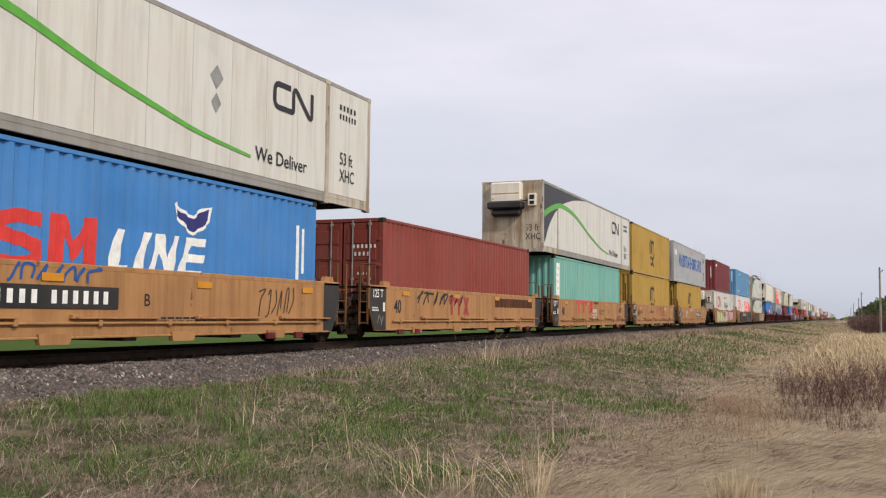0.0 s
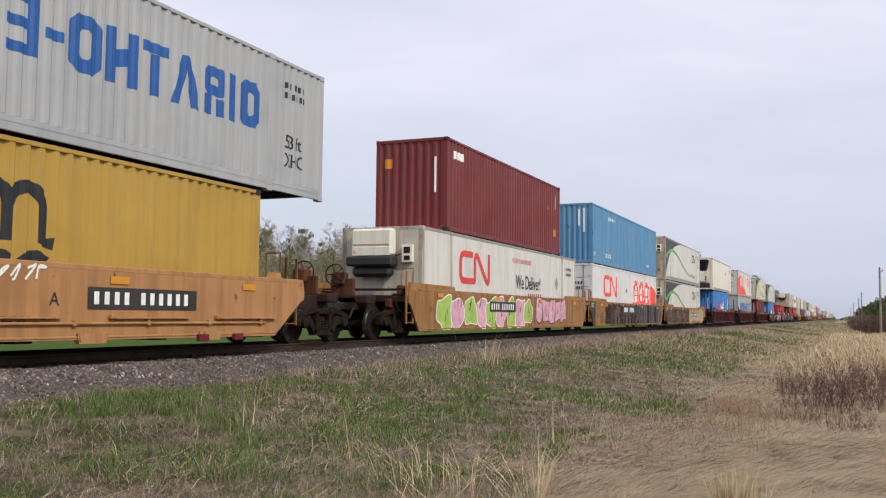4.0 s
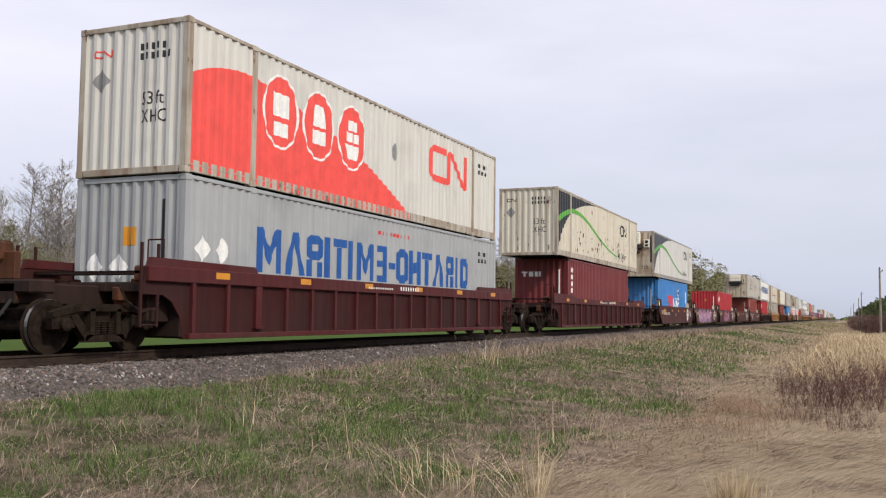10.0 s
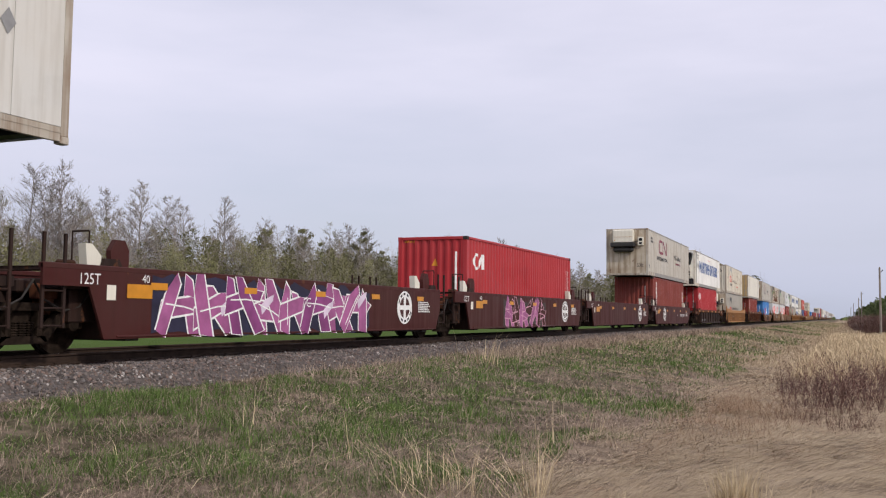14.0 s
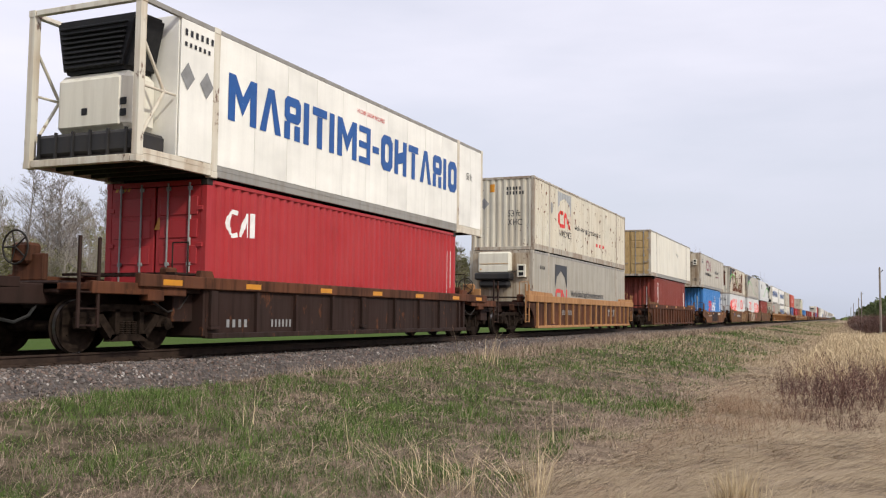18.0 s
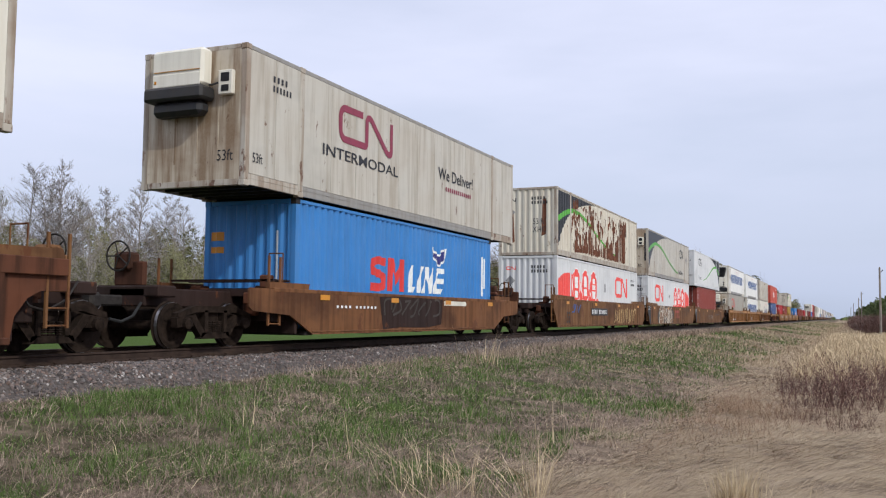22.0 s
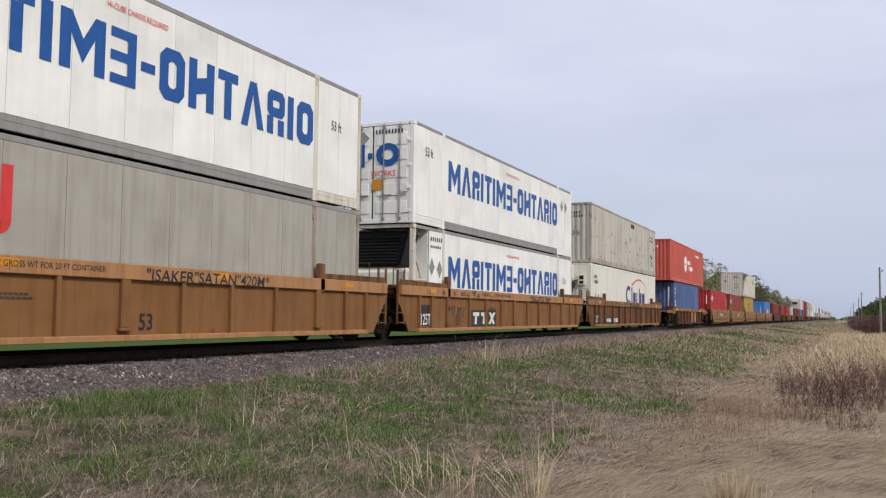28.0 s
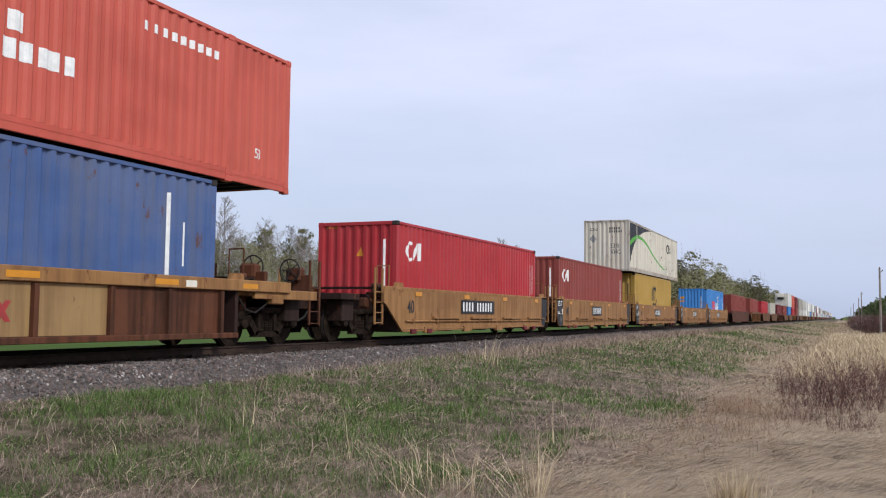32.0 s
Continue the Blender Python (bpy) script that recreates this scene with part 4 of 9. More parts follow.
def blue_word(c, x0=-5.9, x1=5.66, z=1.2, h=0.93):
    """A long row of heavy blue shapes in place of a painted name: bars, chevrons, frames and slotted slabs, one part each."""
    wide = {"m": 1.35, "a": 1.12, "p": 0.92, "i": 0.36, "w": 0.9, "e": 0.85, "o": 0.95, "n": 1.05, "-": 0.5}
    row = "mapiwime-onwapio"
    gap = 0.17
    k = (x1 - x0) / (sum(wide[q] for q in row) + gap * (len(row) - 1))
    t = 0.32 * k
    x = x0
    for q in row:
        w = wide[q] * k
        if q == "m":
            shape = rect(x, z, x + t, z + h) + rect(x + w - t, z, x + w, z + h) + [[(x + t, z + h), (x + t, z + 0.62 * h), (x + 0.5 * w, z + 0.16 * h), (x + 0.5 * w, z + 0.58 * h)], [(x + w - t, z + h), (x + 0.5 * w, z + 0.58 * h), (x + 0.5 * w, z + 0.16 * h), (x + w - t, z + 0.62 * h)]]
        elif q == "a":
            shape = [[(x, z), (x + t, z), (x + 0.5 * w, z + 0.72 * h), (x + 0.5 * w, z + h), (x + 0.5 * w - 0.5 * t, z + h)], [(x + w - t, z), (x + w, z), (x + 0.5 * w + 0.5 * t, z + h), (x + 0.5 * w, z + h), (x + 0.5 * w, z + 0.72 * h)]]
        elif q == "w":
            shape = rect(x + 0.5 * w - 0.5 * t, z, x + 0.5 * w + 0.5 * t, z + h - 0.9 * t) + rect(x, z + h - 0.85 * t, x + w, z + h)
        elif q == "o":
            shape = hollow(x, z, w, h, t)
        elif q == "n":
            shape = rect(x, z, x + t, z + h) + rect(x + w - t, z, x + w, z + h) + [[(x + t, z + 0.62 * h), (x + t, z + 0.3 * h), (x + w - t, z + 0.38 * h), (x + w - t, z + 0.7 * h)]]
        elif q == "p":
            shape = rect(x, z, x + t, z + 0.4 * h) + hollow(x, z + 0.4 * h, w, 0.6 * h, t * 0.9, 0.16) + rect(x + w - 1.1 * t, z, x + w - 0.1 * t, z + 0.36 * h)
        elif q == "e":
            shape = slotted(x, z, w, h, t * 0.9, 3)
        elif q == "-":
            shape = rect(x, z + 0.38 * h, x + w, z + 0.56 * h)
        else:
            shape = rect(x, z, x + t, z + h)
        c.side("blue_shape", shape, D_BLUE)
        x += w + gap * k


def end_marks(c, col=None, size="53 ft", code="XHC", pl=True, logo=None):
    """The small marks on a leading end: serial bars, length, code and a placard."""
    col = col or D_BLACK
    w = c.w
    c.nose("serial_mark", bars(w * 0.56, 2.36, w * 0.25, 0.13, 5) + bars(w * 0.56, 2.18, w * 0.3, 0.13, 6), col)
    if size:
        c.nose("length_mark", words(size, w * 0.58, 1.32, 0.24, 0.8), col)
    if code:
        c.nose("code_mark", words(code, w * 0.58, 0.98, 0.24, 0.8), col)
    if pl:
        c.nose("placard", diamond(w * 0.2, 1.85, 0.21, 0.24), D_GREY)
    if logo:
        c.nose("logo", loop_mark(w * 0.13, 2.3, 0.42, 0.15, 0.035), logo)


def tail_marks(c, col=None, size="53 ft", code="XHC", z=1.0):
    """The small marks on the last stretch of the side."""
    col = col or D_BLACK
    c.side("serial_mark", bars(6.6, 2.3, 0.85, 0.13, 5) + bars(6.6, 2.08, 0.85, 0.13, 6), col)
    if size:
        c.side("length_mark", words(size, 6.62, z, 0.29, 0.8, 0, 0.006), col)
    if code:
        c.side("code_mark", words(code, 6.62, z - 0.4, 0.29, 0.8, 0, 0.006), col)


def rust_marks(c, n, seed, x0=-7.9, x1=7.9, z0=0.3, z1=2.7, big=0.2):
    """Small rust spots, each with a thin run below it."""
    rng = random.Random(seed)
    polys = []
    for _ in range(int(1.5 * n)):
        x, z, r = rng.uniform(x0, x1), rng.uniform(z0, z1), 0.012 + (0.6 * big - 0.012) * rng.random() ** 3.0
        m = 7
        spot = [(x + r * rng.uniform(0.45, 0.8) * math.cos(math.pi * i / m), z + r * rng.uniform(0.7, 1.3) * math.sin(math.pi * i / m)) for i in range(m + 1)]
        run = r * rng.uniform(0.5, 4.0)
        spot += [(x - r * 0.35, z - 0.4 * run), (x - r * rng.uniform(-0.1, 0.15), z - run), (x + r * 0.3, z - 0.5 * run)]
        polys.append([(u, min(2.72, max(0.28, v))) for u, v in spot])
    c.side("rust_bloom", polys, D_RUSTPATCH, "rust breaking through the paint", out=0.007)


def rust_sheet(c, seed, x0, x1, height):
    """Rust that has eaten up the side from its foot in ragged columns; height(x) gives how far."""
    rng = random.Random(seed)
    polys, x = [], x0
    while x < x1:
        w = rng.uniform(0.05, 0.17)
        zt = max(0.34, min(2.7, height(x) + rng.gauss(0, 0.16)))
        top = [(x + w * (1 - i / 4), zt + rng.uniform(-0.1, 0.08)) for i in range(5)]
        polys.append([(x, 0.28 + rng.uniform(0, 0.12)), (x + w, 0.28 + rng.uniform(0, 0.12))] + [(u, min(v, 2.72)) for u, v in top])
        x += w + (0.0 if rng.random() < 0.72 else rng.uniform(0.01, 0.09))
    c.side("rust_sheet", polys, D_RUSTPATCH, "sheet of brown rust up from the foot of the side", out=0.0068)


# ---------------------------------------------------------------- well cars
TRUCK = []
WHEELSETS = []


def build_truck(parent, x):
    """A two-axle truck: bolster, two cast side frames with springs, two wheelsets. Copied after the first."""
    if TRUCK:
        t = copy_thing(TRUCK[0], pose(x, 0, 0))
        t.parent = parent
        WHEELSETS.extend(o for o in t.children if o.name.startswith("wheelset"))
        return t
    bm = bmesh.new()
    block(bm, -0.2, 0.2, -1.0, 1.0, 0.48, 0.74, 0.03)
    lathe(bm, [(0.74, 0.28), (0.86, 0.26)], "z", 16)
    for sx in (-1, 1):
        block(bm, sx * 0.45 - 0.05, sx * 0.45 + 0.05, -0.85, 0.85, 0.34, 0.44, 0.01)
    t = part("truck", bm, M_TRUCK, parent, loc=(x, 0, 0))
    fr = bmesh.new()
    for pts in ([(-1.12, 0.56), (-1.12, 0.66), (-0.62, 0.80), (0.62, 0.80), (1.12, 0.66), (1.12, 0.56), (0.6, 0.68), (-0.6, 0.68)],
                [(-1.12, 0.40), (-1.15, 0.58), (-0.75, 0.62), (-0.66, 0.42)], [(0.66, 0.42), (0.75, 0.62), (1.15, 0.58), (1.12, 0.40)],
                [(-0.78, 0.60), (-0.62, 0.64), (-0.30, 0.28), (-0.42, 0.20)], [(0.42, 0.20), (0.30, 0.28), (0.62, 0.64), (0.78, 0.60)],
                [(-0.46, 0.18), (-0.40, 0.30), (0.40, 0.30), (0.46, 0.18)], [(-0.34, 0.28), (-0.34, 0.72), (-0.24, 0.72), (-0.24, 0.28)], [(0.24, 0.28), (0.24, 0.72), (0.34, 0.72), (0.34, 0.28)]):
        b2 = bmesh.new()
        prism(b2, pts, -0.07, 0.07)
        tmp = bpy.data.meshes.new("tmp")
        b2.to_mesh(tmp)
        b2.free()
        fr.from_mesh(tmp)
        bpy.data.meshes.remove(tmp)
    fme = finish(fr, "side_frame")
    sp = bmesh.new()
    for sx in (-0.15, 0.0, 0.15):
        for k in range(6):
            lathe(sp, [(0.3 + 0.037 * k, 0.055), (0.318 + 0.037 * k, 0.068), (0.333 + 0.037 * k, 0.055)], "z", 7, at=(sx, 0, 0))
    sme = finish(sp, "spring_nest")
    cap = bmesh.new()
    lathe(cap, [(-0.12, 0.06), (-0.1, 0.105), (0.02, 0.115), (0.06, 0.1)], "y", 14)
    cme = finish(cap, "bearing_cap")
    for sy in (-1, 1):
        part("side_frame", fme, M_TRUCK, t, loc=(0, sy * 1.02, 0))
        part("spring_nest", sme, M_TRUCK, t, loc=(0, sy * 1.03, 0))
        for sx in (-0.89, 0.89):
            c = part("bearing_cap", cme, M_TRUCK, t, loc=(sx, sy * 1.06, 0.47))
            c.rotation_euler = (0, 0, 0 if sy < 0 else math.pi)
    for sx in (-0.89, 0.89):
        ws = bmesh.new()
        lathe(ws, [(-1.05, 0.08), (-0.8, 0.09), (0.8, 0.09), (1.05, 0.08)], "y", 12)
        for sy in (-1, 1):
            prof = [(0.79, 0.16), (0.785, 0.30), (0.80, 0.345), (0.80, 0.425), (0.72, 0.43), (0.69, 0.435), (0.67, 0.46), (0.66, 0.45), (0.67, 0.36), (0.70, 0.3), (0.68, 0.16)]
            lathe(ws, [(sy * a, r) for a, r in prof], "y", 28)
            for k in range(3):   # small casting marks on the plate
                a = 2 * math.pi * k / 3
                lathe(ws, [(sy * 0.78, 0.012), (sy * 0.81, 0.012)], "y", 6, at=(0.24 * math.cos(a), 0, 0.24 * math.sin(a)))
        w = part("wheelset", ws, M_TRUCK, t, loc=(sx, 0, 0.43))
        w["axle"] = sx
        WHEELSETS.append(w)
        for sy in (-1, 1):
            tr = bmesh.new()
            lathe(tr, [(-0.03, 0.4265), (-0.03, 0.4325), (0.03, 0.4325), (0.03, 0.4265)], "y", 28)
            part("tread", tr, M_TREAD, t, "polished wheel tread", loc=(sx, sy * 0.745, 0.43))
    TRUCK.append(t)
    return t


def far_truck(parent, x):
    """A truck of a car that stays far away: one casting and two wheelsets."""
    def cast(bm):
        block(bm, -0.2, 0.2, -1.0, 1.0, 0.45, 0.85)
        for sy in (-1, 1):
            prism(bm, [(-1.12, 0.42), (-1.12, 0.64), (-0.62, 0.8), (0.62, 0.8), (1.12, 0.64), (1.12, 0.42), (0.7, 0.45), (0.42, 0.2), (-0.42, 0.2), (-0.7, 0.45)], sy * 0.95, sy * 1.08)

    def axle(bm):
        lathe(bm, [(-1.05, 0.08), (1.05, 0.08)], "y", 8)
        for sy in (-1, 1):
            lathe(bm, [(sy * 0.8, 0.425), (sy * 0.67, 0.46)], "y", 18)

    t = part("truck", shared(("far_truck",), cast), M_TRUCK, parent, loc=(x, 0, 0))
    for sx in (-0.89, 0.89):
        w = part("wheelset", shared(("far_wheelset",), axle), M_TRUCK, t, loc=(sx, 0, 0.43))
        w["axle"] = sx
        WHEELSETS.append(w)


def side_outline(a, zt, reach, stubs, arch, over=False, tail=False, low=False, square=False):
    """The outline of a well car's side plate in (x, z): a is half the well, reach how far it runs over the trucks, stubs which ends stop short of them."""
    b = a + reach
    out = []
    for s, stub in ((-1, stubs[0]), (1, stubs[1])):
        top = [(s * (b - 0.05), zt)]
        if low or (tail and s > 0):
            k = a + (1.95 if low else 1.42)
            top = [(s * (k - 0.04), zt)]
            e = [(s * k, zt - 0.05), (s * k, 0.8), (s * (k - 0.12), 0.72), (s * (a + (0.5 if low else 0.0)), 0.64), (s * (a - 0.45), 0.22)]
        elif square:
            top = [(s * (a + (0.12 if s < 0 else -0.32)), zt)]
            e = [(top[0][0], 0.22)]
        elif arch:
            e = [(s * b, 1.16), (s * b, 0.98), (s * (b - 0.5), 0.97), (s * (a + 0.42), 0.86), (s * (a + 0.2), 0.6), (s * (a + 0.12), 0.22)]
        elif stub:
            end = a + ((1.58 if over else 1.12) if s < 0 else 0.5)
            top = [(s * end, zt)]
            e = [(s * end, 1.06), (s * (a + 0.66), 1.06), (s * (a + 0.32), 0.24)] if over and s < 0 else [(s * end, 0.82), (s * (end - 0.3), 0.27)]
        elif a > 7:
            e = [(s * b, 1.2), (s * b, 0.98), (s * (b - 0.12), 0.9), (s * (a + 0.5), 0.22)]
        else:
            e = [(s * b, min(1.2, zt - 0.03)), (s * b, 0.98), (s * (b - 0.14), 0.92), (s * (a + 0.05), 0.22)]
        seq = top + e
        out += seq if s < 0 else seq[::-1]
    return out


class Car:
    """A unit of a well car, its centre at x = 0, rail tops at z = 0."""

    def __init__(self, a, style, mat, label, left, right, left_end=False, right_end=False, rib_mat=None, chord_mat=None, cap_mat=None, group="well cars of the train", near=True):
        self.a, self.style = a, style
        ob = self.ob = tagged(new("well_car"), label, "rail car", group)
        ribbed = style.startswith("rib")
        square = style == "rib_square"
        zt = 1.32 if square else 1.46 if ribbed else 1.2 if style == "low" else 1.40
        stubs = (style == "smooth" and a < 7 and not left_end, style == "smooth" and a < 7 and not right_end)
        self.zt, self.stubs = zt, stubs
        reach = 1.15
        over, tail = mat is P_WELL_BRN, style == "smooth" and a > 7 and right_end and near
        arch = style in ("rib_arch",)
        chord_mat, rib_mat = chord_mat or mat, rib_mat or mat
        half = 1.5
        self.y = -half
        ysh = -1.44 if ribbed else -1.5
        self.far = not near
        for s in (-1, 1):
            me = shared(("side_plate", a, style, s, stubs, over, tail), lambda bm: prism(bm, side_outline(a, zt - 0.02, reach, stubs, arch, over, tail, style == "low", square), s * abs(ysh), s * (abs(ysh) - 0.05)))
            part("side_plate", me, mat, ob)
            hc = 0.22 if square else 0.26 if ribbed else 0.09
            c0, c1 = -a - ((1.58 if over else 1.12) if stubs[0] else reach - 0.05), a + (0.5 if stubs[1] else 1.36 if tail else reach - 0.05)
            if square:
                c0, c1 = -a - 1.95, a + 1.9
            me = shared(("top_chord", a, style, stubs, over, tail), lambda bm: block(bm, c0, c1, -0.06 if ribbed else -0.044, 0.07, zt - hc, zt, 0.012))
            part("top_chord", me, chord_mat, ob, loc=(0, s * 1.46, 0))
            me = shared(("bottom_sill", a, style, tail), lambda bm: (block(bm, -a + (0.4 if style == "low" else -0.05), a + (-0.4 if tail or style == "low" else 0.05), -0.05 if ribbed else -0.012, 0.2, 0.2 if ribbed else 0.26, 0.3, 0.01),))
            part("bottom_sill", me, chord_mat if ribbed and not square else mat, ob, loc=(0, s * 1.5 - (0.15 if s > 0 else 0.0), 0))
            # sloping guides on the chord at both ends
            for e in (-1, 1) if near else ():
                def guide(bm, e=e):
                    if style == "low":
                        prism(bm, [(e * (a - 0.3), zt - 0.01), (e * (a - 0.34), zt + 0.12), (e * (a + 1.2), zt + 0.12), (e * (a + 1.2), zt - 0.01)], -0.06, 0.05)
                    elif a > 7:
                        prism(bm, [(e * (a - 2.1), zt - 0.01), (e * (a - 2.0), zt + 0.12), (e * (a + 1.0), zt + 0.15), (e * (a + 1.05), zt - 0.01)], -0.06, 0.05)
                        if ribbed and style == "rib_slant":
                            block(bm, *sorted((e * (a - 2.2), e * (a - 2.0))), -0.09, 0.05, zt - 0.3, zt + 0.34, 0.02)
                    else:
                        prism(bm, [(e * (a - 0.1), zt - 0.01), (e * (a - 0.02), zt + 0.12), (e * (a + 0.3), zt + 0.12), (e * (a + 0.34), zt - 0.01)], -0.05, 0.05)

                me = shared(("guide_cap", a, e, style), guide)
                part("container_guide", me, cap_mat or chord_mat, ob, loc=(0, s * (1.43 if a > 7 else 1.4), 0))
            if ribbed:
                n = int(2 * a / 0.98)
                me = shared(("rib", style), lambda bm: prism(bm, [(-0.045, 0.28), (-0.045, zt - 0.24), (0.045, zt - 0.24), (0.045, 0.28)], -0.033, 0.045))
                post = shared(("post", style), lambda bm: (block(bm, -0.1, 0.1, -0.033, 0.045, 0.42, zt - 0.24, 0.01), block(bm, -0.13, 0.13, -0.06, 0.04, 0.36, 0.42, 0.01)))
                if s < 0 and near:
                    wide = style == "rib_slant" and a > 7
                    places = [-8.12, -7.28, -6.1, -4.39, -2.94, -1.47, -0.06, 1.37, 2.79, 4.29, 5.97, 7.2, 8.2] if wide else [-a + 0.1 + i * (2 * a - 0.2) / n for i in range(n + 1)]
                    places = [-6.15, -4.76, -3.33, -1.8, -0.31, 1.42, 2.94, 4.32, 5.78] if square else places
                    for i, rx in enumerate(places):
                        heavy = rx in (-6.15, -6.1, -0.31, -0.06, 5.97) if wide or square else i in (2, n - 2)
                        part("rib", post if heavy else me, rib_mat, ob, loc=(rx, s * 1.48, 0))
                else:
                    me = shared(("rib_row", a, s), lambda bm: [block(bm, -a + 0.06 + i * (2 * a - 0.2) / n, -a + 0.14 + i * (2 * a - 0.2) / n, s * 1.48 - 0.045, s * 1.48 + 0.045, 0.28, zt - 0.24) for i in range(n + 1)])
                    part("rib_row", me, rib_mat, ob)
            elif mat in (P_WELL_YEL, P_WELL_OCH) and a < 7 and near and s < 0:
                # pipe along the side, ledges above it, feet below the plate
                me = shared(("brake_pipe", a), lambda bm: (rod(bm, (-a + 0.1, -0.035, 0.5), (a - 0.35, -0.035, 0.49), 0.024, 8), [block(bm, -a + 0.5 + 1.62 * k, -a + 0.58 + 1.62 * k, -0.07, 0.0, 0.45, 0.55, 0.01) for k in range(8)]))
                part("brake_pipe", me, chord_mat, ob, loc=(0, -1.5, 0))
                ledge = shared(("ledge",), lambda bm: (block(bm, 0, 1.9, -0.09, 0.0, 0.565, 0.59, 0.004), block(bm, -0.06, 0.05, -0.09, 0.0, 0.56, 0.63, 0.01)))
                foot = shared(("foot",), lambda bm: prism(bm, [(-0.1, 0.34), (-0.06, 0.18), (0.5, 0.18), (0.56, 0.34)], -0.03, 0.06))
                for k in range(4):
                    part("ledge", ledge, chord_mat, ob, loc=(-a + 1.9 + 2.95 * k if k < 3 else a - 1.9, -1.5, 0))
                    part("foot", foot, chord_mat, ob, loc=(-a + 1.4 + 2.9 * k, -1.5, 0))
                for rx in (-a + 0.55, -a + 1.6, a - 2.3, a - 1.25):
                    tag = shared(("tie_hook",), lambda bm: block(bm, -0.14, 0.14, -0.05, 0.03, 0.16, 0.29, 0.01))
                    hk = part("tie_hook", tag, D_HOOK, ob, "dark red tie hook", loc=(rx, -1.52, 0))
        # floor of the well
        me = shared(("cross_bearer",), lambda bm: block(bm, -0.16, 0.16, -1.42, 1.42, 0.2, 0.29, 0.01))
        for i in range(5 if near else 2):
            part("cross_bearer", me, M_STEEL, ob, loc=(-a + 0.4 + i * (2 * a - 0.8) / 4, 0, 0))
        # ends
        for e, lim, is_end in ((-1, left, left_end), (1, right, right_end)):
            stop = abs(lim) - (0.75 if is_end else 0.15)
            me = shared(("bulkhead", e), lambda bm: block(bm, -0.05, 0.05, -1.43, 1.43, 0.24, 1.22, 0.012))
            part("bulkhead", me, P_WELL_DARK, ob, loc=(e * (a + 0.14), 0, 0))
            me = shared(("end_platform", round(stop - a, 2)), lambda bm: (block(bm, a + 0.19, stop, -0.42, 0.42, 0.78, 1.12, 0.02), block(bm, a + 0.19, min(a + 1.1, stop), -1.36, 1.36, 1.02, 1.17, 0.008), block(bm, stop - 0.5, stop, -0.75, 0.75, 0.95, 1.17, 0.03), block(bm, a + 0.19, a + 0.75, -1.2, 1.2, 0.5, 1.02, 0.02)))
            pf = part("end_platform", me, P_WELL_DARK, ob)
            if e < 0:
                pf.rotation_euler = (0, 0, math.pi)
            if not near:
                if e < 0 or is_end:
                    far_truck(ob, e * (abs(lim) - (2.0 if is_end else 0.0)))
                continue
            # walkway grating above the platform
            me = shared(("walkway",), lambda bm: ([block(bm, 0, 0.62, -1.3 + 0.13 * i, -1.25 + 0.13 * i, 0.0, 0.03) for i in range(21)], block(bm, 0, 0.04, -1.32, 1.34, -0.02, 0.03), block(bm, 0.58, 0.62, -1.32, 1.34, -0.02, 0.03)))
            part("walkway", me, P_WELL_DARK, ob, loc=(e * (a + 0.55) - 0.31, 0, 1.36))
            lad = cap_mat or (P_WELL_OLD if mat is P_WELL_YEL else mat)
            # beams, pipe and hoses over the joint
            me = shared(("joint_beam",), lambda bm: (block(bm, 0.0, 0.9, -0.09, 0.09, 0.86, 1.1, 0.02), block(bm, 0.1, 0.4, -0.16, 0.16, 1.1, 1.26, 0.03), block(bm, 0.55, 0.75, -0.2, 0.1, 0.62, 0.9, 0.03)))
            for sy in (-0.85, 0.85):
                jb = part("joint_beam", me, P_WELL_RUST, ob, loc=(e * (a + 0.25), sy, 0))
                if e < 0:
                    jb.rotation_euler = (0, 0, math.pi)
            me = shared(("air_pipe",), lambda bm: [rod(bm, p, q, 0.018, 6) for p, q in zip(((0, 0, 1.0), (0.2, -0.03, 0.75), (0.5, -0.05, 0.68), (0.9, -0.03, 0.85)), ((0.2, -0.03, 0.75), (0.5, -0.05, 0.68), (0.9, -0.03, 0.85), (1.15, 0, 1.15)))])
            ap = part("air_pipe", me, M_STEEL, ob, "hose hanging at the joint", loc=(e * (a + 0.35), -1.3, 0))
            if e < 0:
                ap.rotation_euler = (0, 0, math.pi)
                ap.location.y = -1.22
            me = shared(("valve_box",), lambda bm: (block(bm, -0.14, 0.14, -0.1, 0.1, 1.2, 1.48, 0.03), block(bm, -0.05, 0.05, -0.14, 0.14, 1.12, 1.2, 0.01), rod(bm, (0, -0.1, 1.34), (0, -0.17, 1.34), 0.06, 8)))
            part("valve_box", me, P_WELL_RUST, ob, loc=(e * (a + 0.72), -1.05, 0))
            # ladder with tall grab posts
            lx = e * (a + (0.98 if not (style == "smooth" and a < 7) else 1.3 if e < 0 else 0.75))
            me = shared(("ladder",), lambda bm: (block(bm, -0.23, -0.18, -0.025, 0.025, 0.42, 1.85, 0.008), block(bm, 0.18, 0.23, -0.025, 0.025, 0.42, 1.85, 0.008), [rod(bm, (-0.2, 0, z), (0.2, 0, z), 0.014, 6) for z in (0.46, 0.72, 0.98, 1.24)]))
